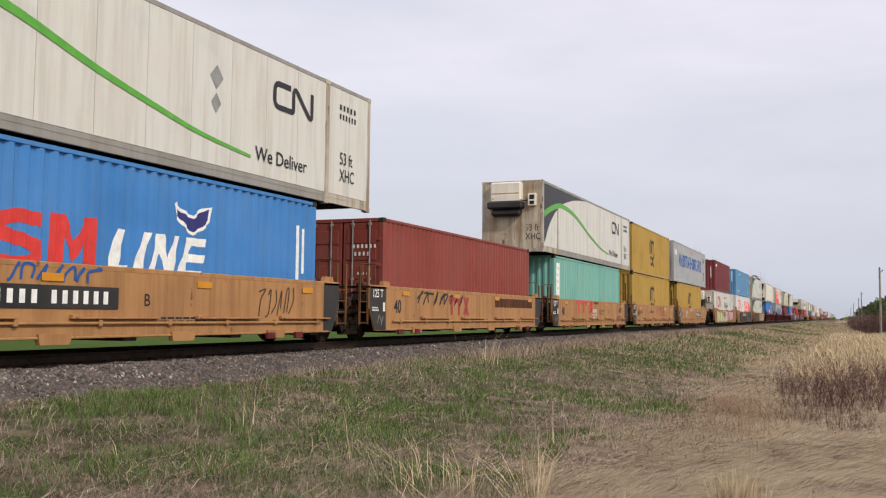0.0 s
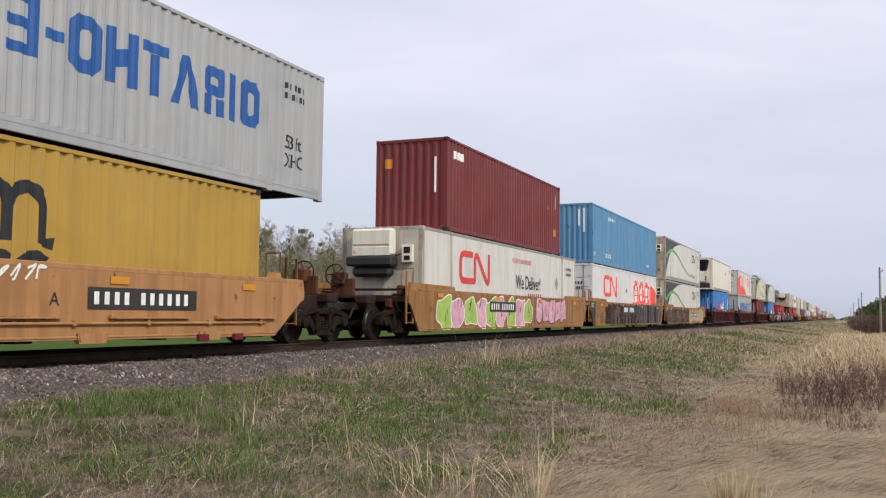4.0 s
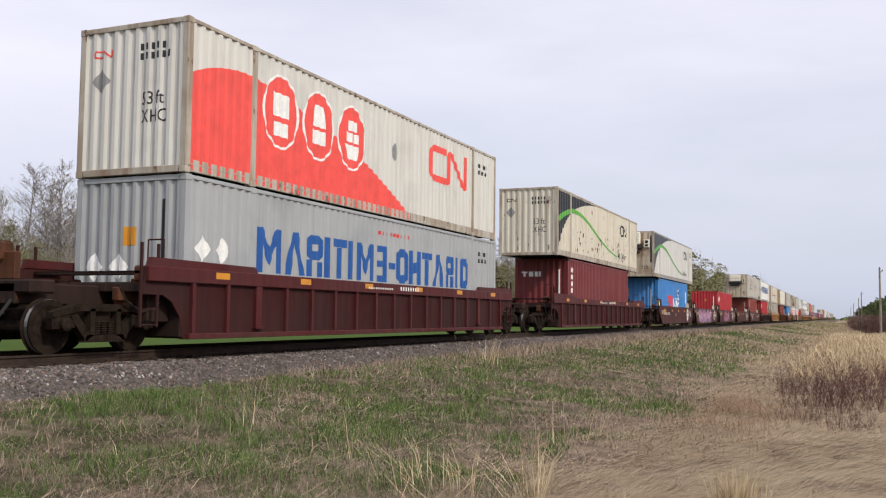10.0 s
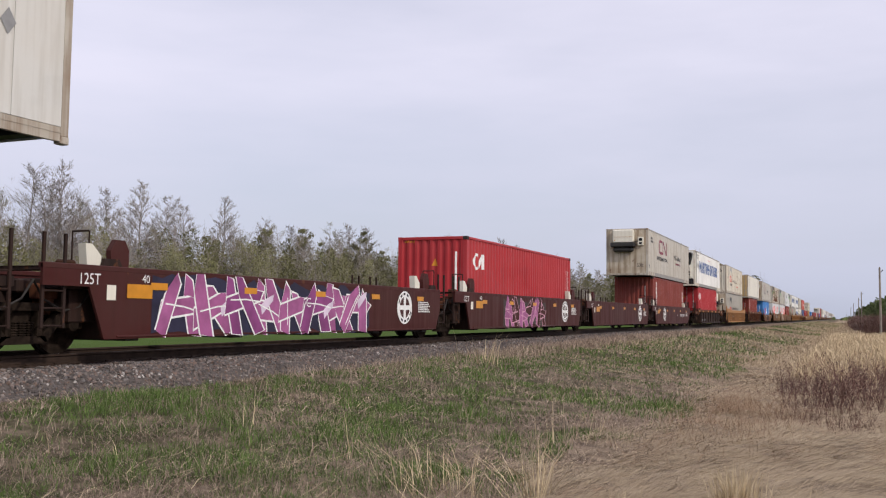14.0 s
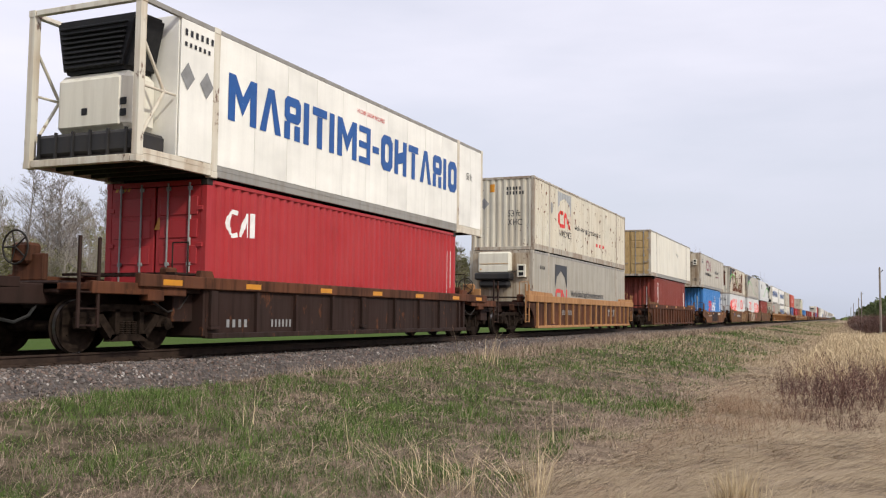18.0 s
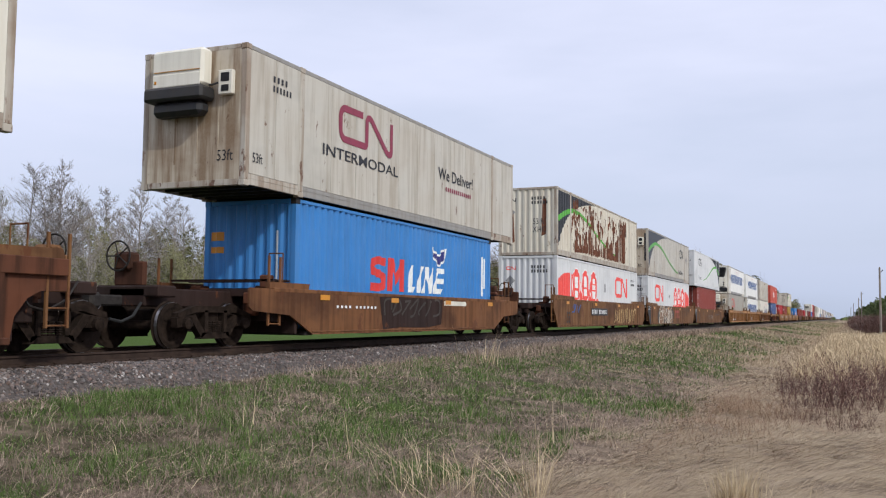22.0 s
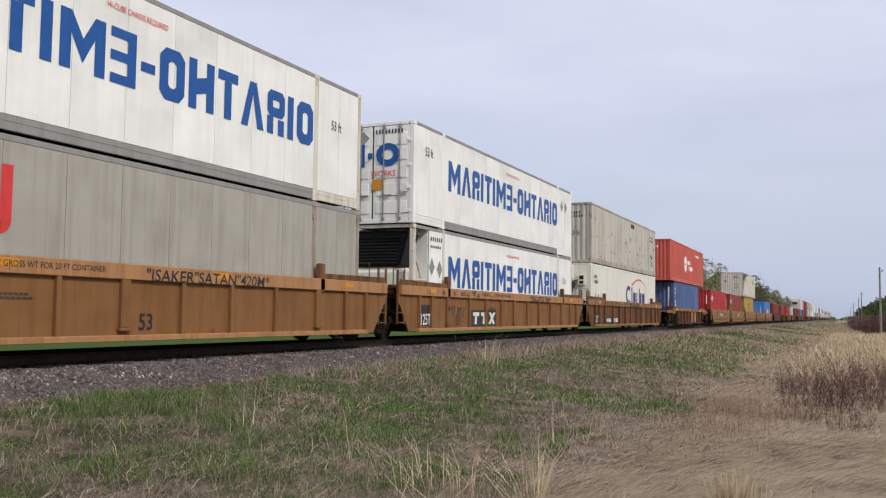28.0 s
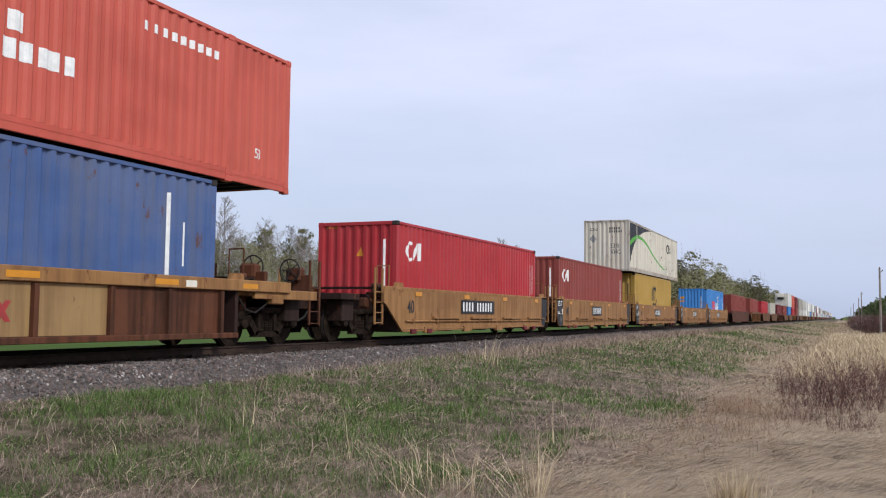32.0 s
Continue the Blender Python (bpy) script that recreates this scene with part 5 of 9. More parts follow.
            if square:
                lx = e * (a + 3.0)
                deck = shared(("end_deck", round(stop - a, 2)), lambda bm: (block(bm, a + 0.7, stop, -1.42, 1.42, 1.02, 1.13, 0.012), [block(bm, a + 0.7, stop, *sorted((y * 1.46, y * 1.38)), 0.96, 1.16, 0.012) for y in (-1, 1)], [block(bm, a + 1.3, a + 1.7, *sorted((y * 1.48, y * 1.3)), 0.86, 1.05, 0.02) for y in (-1, 1)]))
                dk = part("end_deck", deck, chord_mat, ob, "rusty deck over the truck")
                dk.rotation_euler = (0, 0, math.pi if e < 0 else 0.0)
            for sy in (-1, 1):
                part("ladder", me, lad, ob, loc=(lx, sy * 1.42, 0))
            me = shared(("grab_rail",), lambda bm: (rod(bm, (0, 0, 1.15), (0, 0, 1.95), 0.015, 6), rod(bm, (0, 0, 1.95), (0, 0.35, 1.95), 0.015, 6), rod(bm, (0, 0.35, 1.95), (0, 0.35, 1.15), 0.015, 6)))
            part("grab_rail", me, lad, ob, loc=(e * (a + 0.5), -1.3, 0))
            if is_end:
                # brake stand with its wheel, coupler and hoses
                me = shared(("brake_stand",), lambda bm: (block(bm, -0.06, 0.06, -0.35, 0.35, 1.17, 1.62, 0.02), block(bm, -0.16, 0.16, -0.1, 0.3, 1.45, 1.8, 0.05)))
                part("brake_stand", me, cap_mat or P_WELL_RUST, ob, loc=(e * (stop - 0.2), 0.1, 0))
                wh = shared(("brake_wheel",), lambda bm: [rod(bm, (0, 0.28 * math.cos(2 * math.pi * i / 18), 0.28 * math.sin(2 * math.pi * i / 18)), (0, 0.28 * math.cos(2 * math.pi * (i + 1) / 18), 0.28 * math.sin(2 * math.pi * (i + 1) / 18)), 0.018, 6) for i in range(18)] + [rod(bm, (0, 0, 0), (0, 0.28 * math.cos(2 * math.pi * i / 5), 0.28 * math.sin(2 * math.pi * i / 5)), 0.014, 6) for i in range(5)])
                part("brake_wheel", wh, M_STEEL, ob, loc=(e * (stop - 0.02), 0.25, 1.72))
                cp = shared(("coupler",), lambda bm: (block(bm, stop - 0.05, stop + 0.6, -0.11, 0.11, 0.78, 0.98, 0.03), block(bm, stop + 0.5, stop + 0.78, -0.2, 0.16, 0.72, 1.02, 0.06)))
                c = part("coupler", cp, M_STEEL, ob)
                if e < 0:
                    c.rotation_euler = (0, 0, math.pi)
                hs = bmesh.new()
                pts = [(e * stop, -0.35, 0.85), (e * (stop + 0.2), -0.34, 0.6), (e * (stop + 0.45), -0.3, 0.5), (e * (stop + 0.7), -0.26, 0.55)]
                for p, q in zip(pts, pts[1:]):
                    rod(hs, p, q, 0.028, 6)
                part("air_hose", hs, M_RUBBER, ob)
                build_truck(ob, e * (a + 1.7 if square else abs(lim) - 2.0))
            elif e < 0:
                build_truck(ob, -abs(lim))

    def side(self, name, polys, mat, label="", out=0.004):
        if name in SINGLE:
            return [self.side(SINGLE[name], [q], mat, label, out) for q in polys][0]
        y0 = self.y - out if not self.style.startswith("rib") else -1.44 - out
        return part(name, lay(polys, lambda u, v, d: (u, y0 + d, v)), mat, self.ob, label)

    def chord(self, name, polys, mat, label=""):
        if name in SINGLE:
            return [self.chord(SINGLE[name], [q], mat, label) for q in polys][0]
        return part(name, lay(polys, lambda u, v, d: (u, -1.524 + d, v)), mat, self.ob, label)


def reflectors(car, zs=1.18, n=4):
    a = car.a
    polys = []
    for i in range(n):
        x = -a + 0.7 + i * (2 * a - 1.8) / (n - 1)
        polys += rect(x, zs, x + 0.42, zs + 0.12)
    if car.style.startswith("rib"):
        car.chord("reflectors", [[(u, v + 0.12) for u, v in p] for p in polys], D_AMBER, "amber reflective plate")
    else:
        car.side("reflectors", polys, D_AMBER, "amber reflective plate", out=0.021)


def scrawl(car, x0, x1, z0, z1, n, mat, seed, w=0.05):
    """Looping spray-paint strokes."""
    rng = random.Random(seed)
    polys = []
    k = (x1 - x0) / n
    for i in range(n):
        x = x0 + k * i
        pts = [(x + rng.uniform(0, k), z0 + (z1 - z0) * rng.random()) for _ in range(4)]
        pts[0] = (x + rng.uniform(0, 0.2 * k), z0 + rng.uniform(0, 0.15) * (z1 - z0))
        pts[2] = (x + rng.uniform(0.6 * k, 1.1 * k), z1 - rng.uniform(0, 0.15) * (z1 - z0))
        polys += ribbon(smooth_line(pts, 5), w)
    car.side("spray_scrawl", polys, mat, "spray-paint scrawl", out=0.008)


def blob(cx, cz, rx, rz, rng, n=7):
    """A closed lettering-like shape with a lively outline."""
    pts = []
    for i in range(n):
        ang = 2 * math.pi * (i + rng.uniform(-0.25, 0.25)) / n
        k = rng.uniform(0.62, 1.12)
        c, s = math.cos(ang), math.sin(ang)
        pts.append((cx + rx * k * math.copysign(abs(c) ** 0.6, c), cz + rz * k * math.copysign(abs(s) ** 0.6, s)))
    return smooth_line(pts + [pts[0]], 3)[:-1]


def bubble_mural(car, x0, x1, z0, z1, fills, seed, n, edge, slit):
    """Crowded rounded slabs with a thin dark edge and dark slits, as sprayed letters."""
    rng = random.Random(seed)
    k = (x1 - x0) / n
    clamp = lambda q: [(u, min(max(v, 0.235), 1.37)) for u, v in q]
    for i in range(n):
        cx, cz = x0 + k * (i + 0.5) + rng.uniform(-0.06, 0.06) * k, (z0 + z1) / 2
        rx, rz = k * rng.uniform(0.52, 0.62), (z1 - z0) * rng.uniform(0.46, 0.53)
        q = blob(cx, cz, rx, rz, rng, 9)
        out = 0.0045 + 0.0024 * (i % 3)
        grow = lambda g: [(cx + (u - cx) * (1 + g / rx), cz + (v - cz) * (1 + g / rz)) for u, v in q]
        car.side("sprayed_outline", [clamp(grow(0.045))], edge, "outline of a graffiti shape", out=out)
        car.side("sprayed_shape", [clamp(q)], fills[i % len(fills)], "rounded sprayed graffiti shape", out=out + 0.0008)
        for _ in range(2):
            u, v = cx + rng.uniform(-0.25, 0.2) * k, cz + rng.uniform(-0.3, 0.2) * (z1 - z0)
            line = smooth_line([(u, v), (u + rng.uniform(0.0, 0.12) * k, v + 0.14 * (z1 - z0)), (u + rng.uniform(-0.05, 0.2) * k, v + 0.3 * (z1 - z0))], 3)
            car.side("sprayed_slit", ribbon(line, rng.uniform(0.03, 0.09), True), slit, out=out + 0.0016)


def bolt(p, q, w, spike):
    """A straight slanting stroke with a cut foot and a pointed head."""
    d = (Vector(q) - Vector(p)).normalized()
    n = Vector((-d.y, d.x)) * w / 2
    a, b = Vector(p), Vector(q)
    return [tuple(a - n - d * 0.4 * w), tuple(a + n), tuple(b + n - d * spike * w), tuple(b + d * spike * w * 0.6), tuple(b - n)]


def slab_mural(car, x0, x1, z0, z1, n, seed):
    """Tall dark block letters standing close together, each with a thin pale outline and a few pale strokes."""
    rng = random.Random(seed)
    k = (x1 - x0) / n
    car.side("sprayed_ground", strip([(x0 - 0.1, z1 - 0.02), (x0 + 2 * k, z1), (x1 - k, z1 - 0.03), (x1 + 0.08, z1 - 0.05)], [(x0 - 0.1, z0 + 0.02), (x0 + 2 * k, z0), (x1 - k, z0 + 0.02), (x1 + 0.05, z0 + 0.1)]), P_WELL_DARK, "dark sprayed ground")
    for i in range(n):
        a, b, top, low = x0 + k * i + 0.02, x0 + k * (i + 1) - 0.02, z1 - rng.uniform(0.0, 0.08), z0 + rng.uniform(0.0, 0.06)
        j = lambda d: rng.uniform(-d, d)
        bite = rng.choice((0.0, 0.18, 0.3)) * k
        mid = (low + top) / 2 + j(0.12)
        pts = [(a + 0.05, low), (a, low + 0.1), (a + j(0.03), mid), (a, top - 0.08), (a + 0.06, top), (b - 0.14 + j(0.04), top), (b, top - 0.14), (b - 0.02, mid + 0.16), (b - bite, mid + 0.04), (b - 0.01, mid - 0.1), (b + 0.02, low + 0.16), (b - 0.1, low)]
        cx, cz = (a + b) / 2, (low + top) / 2
        grow = [(cx + (u - cx) * 1.08, cz + (v - cz) * 1.03) for u, v in pts]
        lift = 0.006 + 0.003 * (i % 2)
        car.side("letter_outline", [grow], D_GREY, "thin pale outline of a graffiti letter", out=lift)
        car.side("letter_shape", [pts], (P_BLACK, D_GRIME, P_WELL_DARK)[i % 3], "dark sprayed block letter", out=lift + 0.001)
        car.side("letter_slit", rect(cx - 0.12 * k, mid - 0.3, cx - 0.02 * k, mid - 0.06) + rect(cx - 0.1 * k, mid + 0.12, cx + 0.08 * k, mid + 0.2), P_WELL_RUST if i % 2 else D_SMOKE, out=lift + 0.002)


def wild_mural(car, x0, x1, z0, z1, fills, seed, n=9, edge=None, ground=None, pale=None):
    """Angular sprayed lettering: interlocked pointed strokes with light outlines over a dark ragged ground."""
    rng = random.Random(seed)
    k = (x1 - x0) / n
    clamp = lambda q: [(u, min(max(v, 0.235), 1.37)) for u, v in q]
    m = 4 * n
    top = [(x0 - 0.25 + (x1 - x0 + 0.5) * i / m, z1 - rng.uniform(0, 0.2) * (z1 - z0)) for i in range(m + 1)]
    low = [(u, z0 + rng.uniform(-0.1, 0.1) * (z1 - z0)) for u, _ in top]
    car.side("sprayed_ground", strip(clamp(top), clamp(low)), ground, "ragged dark sprayed ground", out=0.0040)
    for i in range(n):
        cx, h = x0 + k * (i + 0.5), z1 - z0
        w = k * rng.uniform(0.3, 0.44)
        lean = rng.uniform(-0.35, 0.35) * k
        strokes = [((cx - 0.42 * k - lean, z0 + 0.04 * h), (cx - 0.22 * k + lean, z1 - rng.uniform(0, 0.2) * h)),
                   ((cx + 0.5 * k - lean * 0.5, z0 + rng.uniform(0.0, 0.1) * h), (cx + 0.12 * k + lean, z1 - rng.uniform(0.05, 0.35) * h)),
                   ((cx - 0.5 * k, z0 + rng.uniform(0.25, 0.6) * h), (cx + 0.62 * k, z0 + rng.uniform(0.35, 0.85) * h))]
        rng.shuffle(strokes)
        lift = 0.0045 + 0.0048 * (i % 3)
        fill = fills[i % len(fills)]
        for j, (p, q) in enumerate(strokes):
            car.side("sprayed_outline", [clamp(bolt(p, q, w + 0.075, 0.9))], edge, "light outline of a graffiti shape", out=lift + 0.0014 * j + 0.0007)
            car.side("sprayed_shape", [clamp(bolt(p, q, w, 0.8))], fill, "sprayed graffiti shape", out=lift + 0.0014 * j + 0.0014)
        if pale and i % 2:
            p, q = strokes[0]
            mid = ((p[0] + q[0]) / 2 + 0.2 * w, (p[1] + q[1]) / 2)
            car.side("sprayed_light", [clamp(bolt(mid, (mid[0] + 0.35 * k, mid[1] + 0.22 * h), w * 0.5, 1.0))], pale, "pale facet of a graffiti shape", out=lift + 0.0052)
        p, q = strokes[1]
        car.side("sprayed_inner_line", [clamp(f) for f in ribbon([(p[0] + 0.3 * w, p[1] + 0.1 * h), ((p[0] + q[0]) / 2 + 0.25 * w, (p[1] + q[1]) / 2), (q[0] + 0.2 * w, q[1] - 0.15 * h)], 0.028)], edge, out=lift + 0.0056)


def round_mural(car):
    """Five fat rounded strokes in bronze with cream edges, on a black cloud."""
    cloud = smooth_line([(-6.27, 0.69), (-5.98, 0.95), (-5.41, 1.28), (-5.0, 1.37), (-3.88, 1.36), (-2.62, 1.37), (-1.07, 1.34), (-0.05, 0.92), (-0.53, 0.52), (-0.72, 0.27), (-3.8, 0.25), (-5.8, 0.27), (-6.12, 0.48), (-6.27, 0.69)], 2)
    car.side("sprayed_ground", [cloud[:-1]], D_SMOKE, "black sprayed cloud", out=0.0045)
    lines = [[(-4.6, 1.08), (-4.8, 1.2), (-5.05, 1.22), (-5.24, 1.1), (-5.25, 0.95), (-5.04, 0.84), (-4.6, 0.95)], [(-5.0, 0.74), (-5.34, 0.62), (-5.45, 0.47), (-5.18, 0.38), (-4.7, 0.39), (-4.5, 0.54), (-4.74, 0.67), (-5.05, 0.56)],
             [(-4.19, 0.32), (-4.22, 0.75), (-4.26, 1.12), (-3.98, 1.25), (-3.76, 1.15), (-3.8, 0.95), (-4.05, 0.8)], [(-3.43, 1.3), (-3.36, 0.86), (-3.36, 0.3)], [(-3.3, 0.74), (-2.72, 0.98)], [(-2.83, 1.3), (-2.72, 0.82), (-2.5, 0.32)],
             [(-2.16, 1.28), (-2.12, 0.32)], [(-2.1, 1.14), (-1.84, 1.26), (-1.62, 1.15), (-1.6, 0.32)], [(-1.25, 1.26), (-0.86, 0.84), (-0.9, 0.5), (-1.5, 0.33)]]
    fit_z = lambda q: [(u, min(max(v, 0.24), 1.37)) for u, v in q]
    for k, pts in enumerate(lines):
        cv = smooth_line(pts, 5)
        shade = [(u - 0.13, v - 0.05) for u, v in cv]
        car.side("sprayed_outline", [fit_z(f) for f in ribbon(shade, 0.3)], P_CREAM, "cream shadow edge of a graffiti shape", out=0.006)
        car.side("sprayed_outline", [fit_z(f) for f in ribbon(cv, 0.335)], P_CREAM, "cream outline of a graffiti shape", out=0.0072 + 0.0003 * (k % 2))
        car.side("sprayed_shape", [fit_z(f) for f in ribbon(cv, 0.26)], D_BRONZE, "bronze graffiti stroke", out=0.0085 + 0.0003 * (k % 2))


# ---------------------------------------------------------------- the train
UNITS = []      # (car or container object, its place along the train, height of its base)
LOW_Z, TOP_Z = 0.31, 3.222


def stand(c, place, z):
    UNITS.append((c.ob, place, z))
    return c


YEL = "ochre-yellow smooth-sided well car"
OLD = "rust-stained yellow smooth-sided well car"
CP = "oxide-brown well car with ribbed sides"
BN = "dark brown well car with white crest"
RIBY = "weathered yellow well car with ribbed sides"


def car40(c, l, r, mat, label, style="smooth", le=False, re=False, **k):
    car = Car(6.2, style, mat, label, l - c, r - c, le, re, **k)
    return stand(car, c, 0.0)


def car53(c, l, r, mat, label, style="smooth", le=False, re=False, **k):
    car = Car(8.2, style, mat, label, l - c, r - c, le, re, **k)
    return stand(car, c, 0.0)


def small_print(car, x, z, w, lines, mat, h=0.035):
    polys = []
    for i in range(lines):
        polys += bars(x, z - i * h * 1.7, w * (0.8 + 0.2 * ((i * 7) % 3) / 2), h, 7, 0, 0.18)
    car.side("small_print", polys, mat, out=0.007)


def load_mark(car, black_end=True, size=True):
    """Black panel with the load mark, and the length the well takes."""
    a = car.a
    if car.stubs[0]:
        car.side("black_panel", [[(-a - 1.11, 0.83), (-a - 0.82, 0.28), (-a - 0.25, 0.28), (-a - 0.25, 1.37), (-a - 1.11, 1.37)]], P_BLACK, "black panel at the end of the side")
        car.side("load_mark", words("125 T", -a - 1.0, 1.1, 0.2, 0.85, 0, 0.012), D_WHITE, out=0.008)
        car.side("plate", rect(-a - 0.42, 0.75, -a - 0.3, 0.98), P_CREAM, out=0.008), small_print(car, -a - 1.0, 0.82, 0.4, 2, D_WHITE)
        car.side("spray_scrawl", ribbon(smooth_line([(-a - 0.7, 0.45), (-a - 0.62, 0.66), (-a - 0.5, 0.5), (-a - 0.4, 0.64), (-a - 0.52, 0.4)], 4), 0.03), D_GREY, out=0.008)
    elif black_end and a > 7:
        car.side("black_panel", [[(-a - 1.14, 1.0), (-a - 1.02, 0.9), (-a - 0.5, 0.24), (-a - 0.2, 0.24), (-a - 0.2, 1.37), (-a - 1.1, 1.37)]], P_BLACK, "black panel at the end of the side")
        car.side("load_mark", words("125 T", -a - 1.02, 1.1, 0.2, 0.85, 0, 0.012), D_WHITE, out=0.008)
    if car.stubs[1]:
        car.side("black_panel", [[(a - 0.18, 0.28), (a + 0.2, 0.28), (a + 0.49, 0.83), (a + 0.49, 1.37), (a - 0.18, 1.37)]], P_BLACK, "black panel at the end of the side")
    if not size:
        return
    car.side("length_mark", words("40" if a < 7 else "53", -a + (0.22 if a < 7 else 0.75), 0.72 if a < 7 else 0.4, 0.34 if a < 7 else 0.46, 0.85, 0.0, 0.015), D_BLACK, out=0.008)


def number_panel(car, x, w=2.4, z=0.72, h=0.34, col=None, ground=P_BLACK):
    if ground:
        car.side("number_panel", rect(x, z, x + w, z + h), ground, "black number panel", out=0.022)
    car.side("number_mark", bars(x + 0.12, z + 0.07, w * 0.34, h - 0.14, 4) + bars(x + w * 0.45, z + 0.07, w * 0.5, h - 0.14, 6), col or D_WHITE, out=0.0235)


def crest(car, x):
    """White railway roundel: two rings and a cross."""
    car.side("roundel", ribbon(arc(x, 0.86, 0.375, 0.36, 0, 360, 28), 0.15), D_WHITE, "white round crest with a cross", out=0.006)
    car.side("roundel_text", sum([ribbon(arc(x, 0.86, 0.375, 0.36, 25 + 30 * i, 43 + 30 * i, 3), 0.06) for i in range(12) if i not in (0, 5, 6, 11)], []), D_BLACK, out=0.008)
    car.side("roundel_cross", rect(x - 0.07, 0.57, x + 0.07, 1.15) + rect(x - 0.3, 0.8, x - 0.07, 0.92) + rect(x + 0.07, 0.8, x + 0.3, 0.92), D_WHITE, out=0.007)


# unit 0: blue box below, white long box above
c = car40(11.95, 4.2, 20.0, P_WELL_YEL, YEL + ", black number panel and sprayed names")
load_mark(c), reflectors(c, 1.12), number_panel(c, -2.9, 2.5, 0.72)
c.side("panel_mark", words("B", 0.2, 0.78, 0.2), D_BLACK, out=0.008)
small_print(c, 0.6, 0.56, 1.8, 2, D_BLACK), scrawl(c, 3.5, 4.8, 0.6, 1.2, 6, D_SMOKE, 3, 0.03), scrawl(c, -2.6, -0.8, 1.1, 1.36, 7, D_BLUE, 4, 0.045)
b = stand(Box(ISO40, "corr", P_BLUE, "bright blue corrugated container with red and white letter blocks", nose_mat=P_BLUE), 11.95, LOW_Z)
line_red_white(b)
b = stand(Box(DOM53, "flat", P_WHITE, "grimy white smooth-sided long container with a green line", rail=P_ALU, nose="reefer", nose_mat=P_STAINED), 12.3, TOP_Z)
swoosh(b), tail_marks(b)
b.side("placard", diamond(1.9, 1.95, 0.2, 0.24) + diamond(1.9, 1.45, 0.15, 0.2), D_GREY)

# unit 1: a single brown-red box
c = car40(27.5, 20.0, 35.7, P_WELL_YEL, YEL + " and a sprayed name")
load_mark(c), reflectors(c), scrawl(c, -4.6, -1.2, 0.95, 1.3, 9, D_BLACK, 5, 0.06), c.side("mark", block_word(-2.35, 0.68, 1.62, 0.55, "ttx"), D_TTX, out=0.008)
c.side("pink_patch", rect(1.6, 0.95, 5.6, 1.25), P_WELL_RUST, "patch of faded rust-brown spray")
b = stand(Box(ISO40, "corr", P_BROWNRED, "plain brown-red corrugated container with barred doors", nose="doors", deep=0.045), 27.5, LOW_Z)
b.nose("serial_mark", bars(1.55, 2.1, 0.75, 0.1, 6) + bars(1.6, 1.9, 0.5, 0.1, 4) + bars(1.7, 1.4, 0.4, 0.06, 3), D_WHITE, out=0.03)
b.side("edge_mark", bars(5.5, 0.4, 0.08, 0.12, 1), D_WHITE)

# unit 2: teal below, white cooled box above
c = car40(43.1, 35.7, 51.3, P_WELL_YEL, YEL + " and a maroon mark")
load_mark(c), reflectors(c), c.side("mark", block_word(-3.6, 0.82, 1.5, 0.58, "tt") + [[(-1.75, 1.39), (-1.3, 1.39), (-1.05, 1.11), (-1.3, 0.82), (-1.6, 0.82), (-1.32, 1.11)], [(-1.1, 1.2), (-0.95, 1.39), (-0.62, 1.39), (-0.98, 1.13)], [(-1.1, 1.02), (-0.98, 1.1), (-0.62, 0.82), (-0.92, 0.82)]], D_RED, out=0.008)
c.side("mark_edge", [[(-1.2, 1.39), (-1.13, 1.39), (-0.93, 1.11), (-1.16, 0.82), (-1.24, 0.82), (-1.0, 1.11)]], D_BLACK, out=0.009)
c.side("spray_tag", words("ABER8", -0.8, 0.83, 0.19, 0.92, 0, 0.0) + words("SCOTYP", -0.86, 0.59, 0.2, 0.78), D_WHITE, "white sprayed tag in capitals", out=0.008)
c.side("number_mark", bars(-0.54, 1.25, 0.3, 0.1, 4) + bars(-0.18, 1.25, 0.36, 0.1, 6) + bars(0.26, 1.25, 0.07, 0.1, 1), D_BLACK, out=0.008)
c.side("limit_note", words("LD LMT 122600 PER UNIT", 0.37, 0.91, 0.085, 0.82), D_BLACK, out=0.008), small_print(c, 0.46, 0.78, 1.2, 1, D_BLACK), c.side("panel_mark", words("D", 2.2, 0.85, 0.22, 0.9, 0, 0.01), D_BLACK, out=0.008)
small_print(c, 4.63, 1.3, 0.85, 2, D_BLACK, 0.025), small_print(c, 4.63, 1.08, 0.7, 5, D_BLACK, 0.03), small_print(c, 4.3, 0.68, 1.0, 2, D_BLACK, 0.025)
b = stand(Box(ISO40, "corr", P_TEAL, "sea-green corrugated container with a white name column"), 43.1, LOW_Z)
b.side("name_column", rect(-5.7, 1.1, -5.3, 2.6), D_WHITE)
b.side("name_gap", sum([rect(-5.6, 1.2 + 0.28 * i, -5.42, 1.3 + 0.28 * i) for i in range(5)], []), P_TEAL, out=0.007)
b = stand(Box(DOM53, "flat", P_WHITE, "white smooth-sided cooled container with green line and rusty end", rail=P_ALU, nose="reefer", nose_mat=P_STAINED), 43.3, TOP_Z)
swoosh(b), tail_marks(b), b.nose("length_mark", words("53 ft", 1.85, 0.85, 0.26, 0.8) + words("XHC", 1.85, 0.5, 0.26, 0.8), D_BLACK)

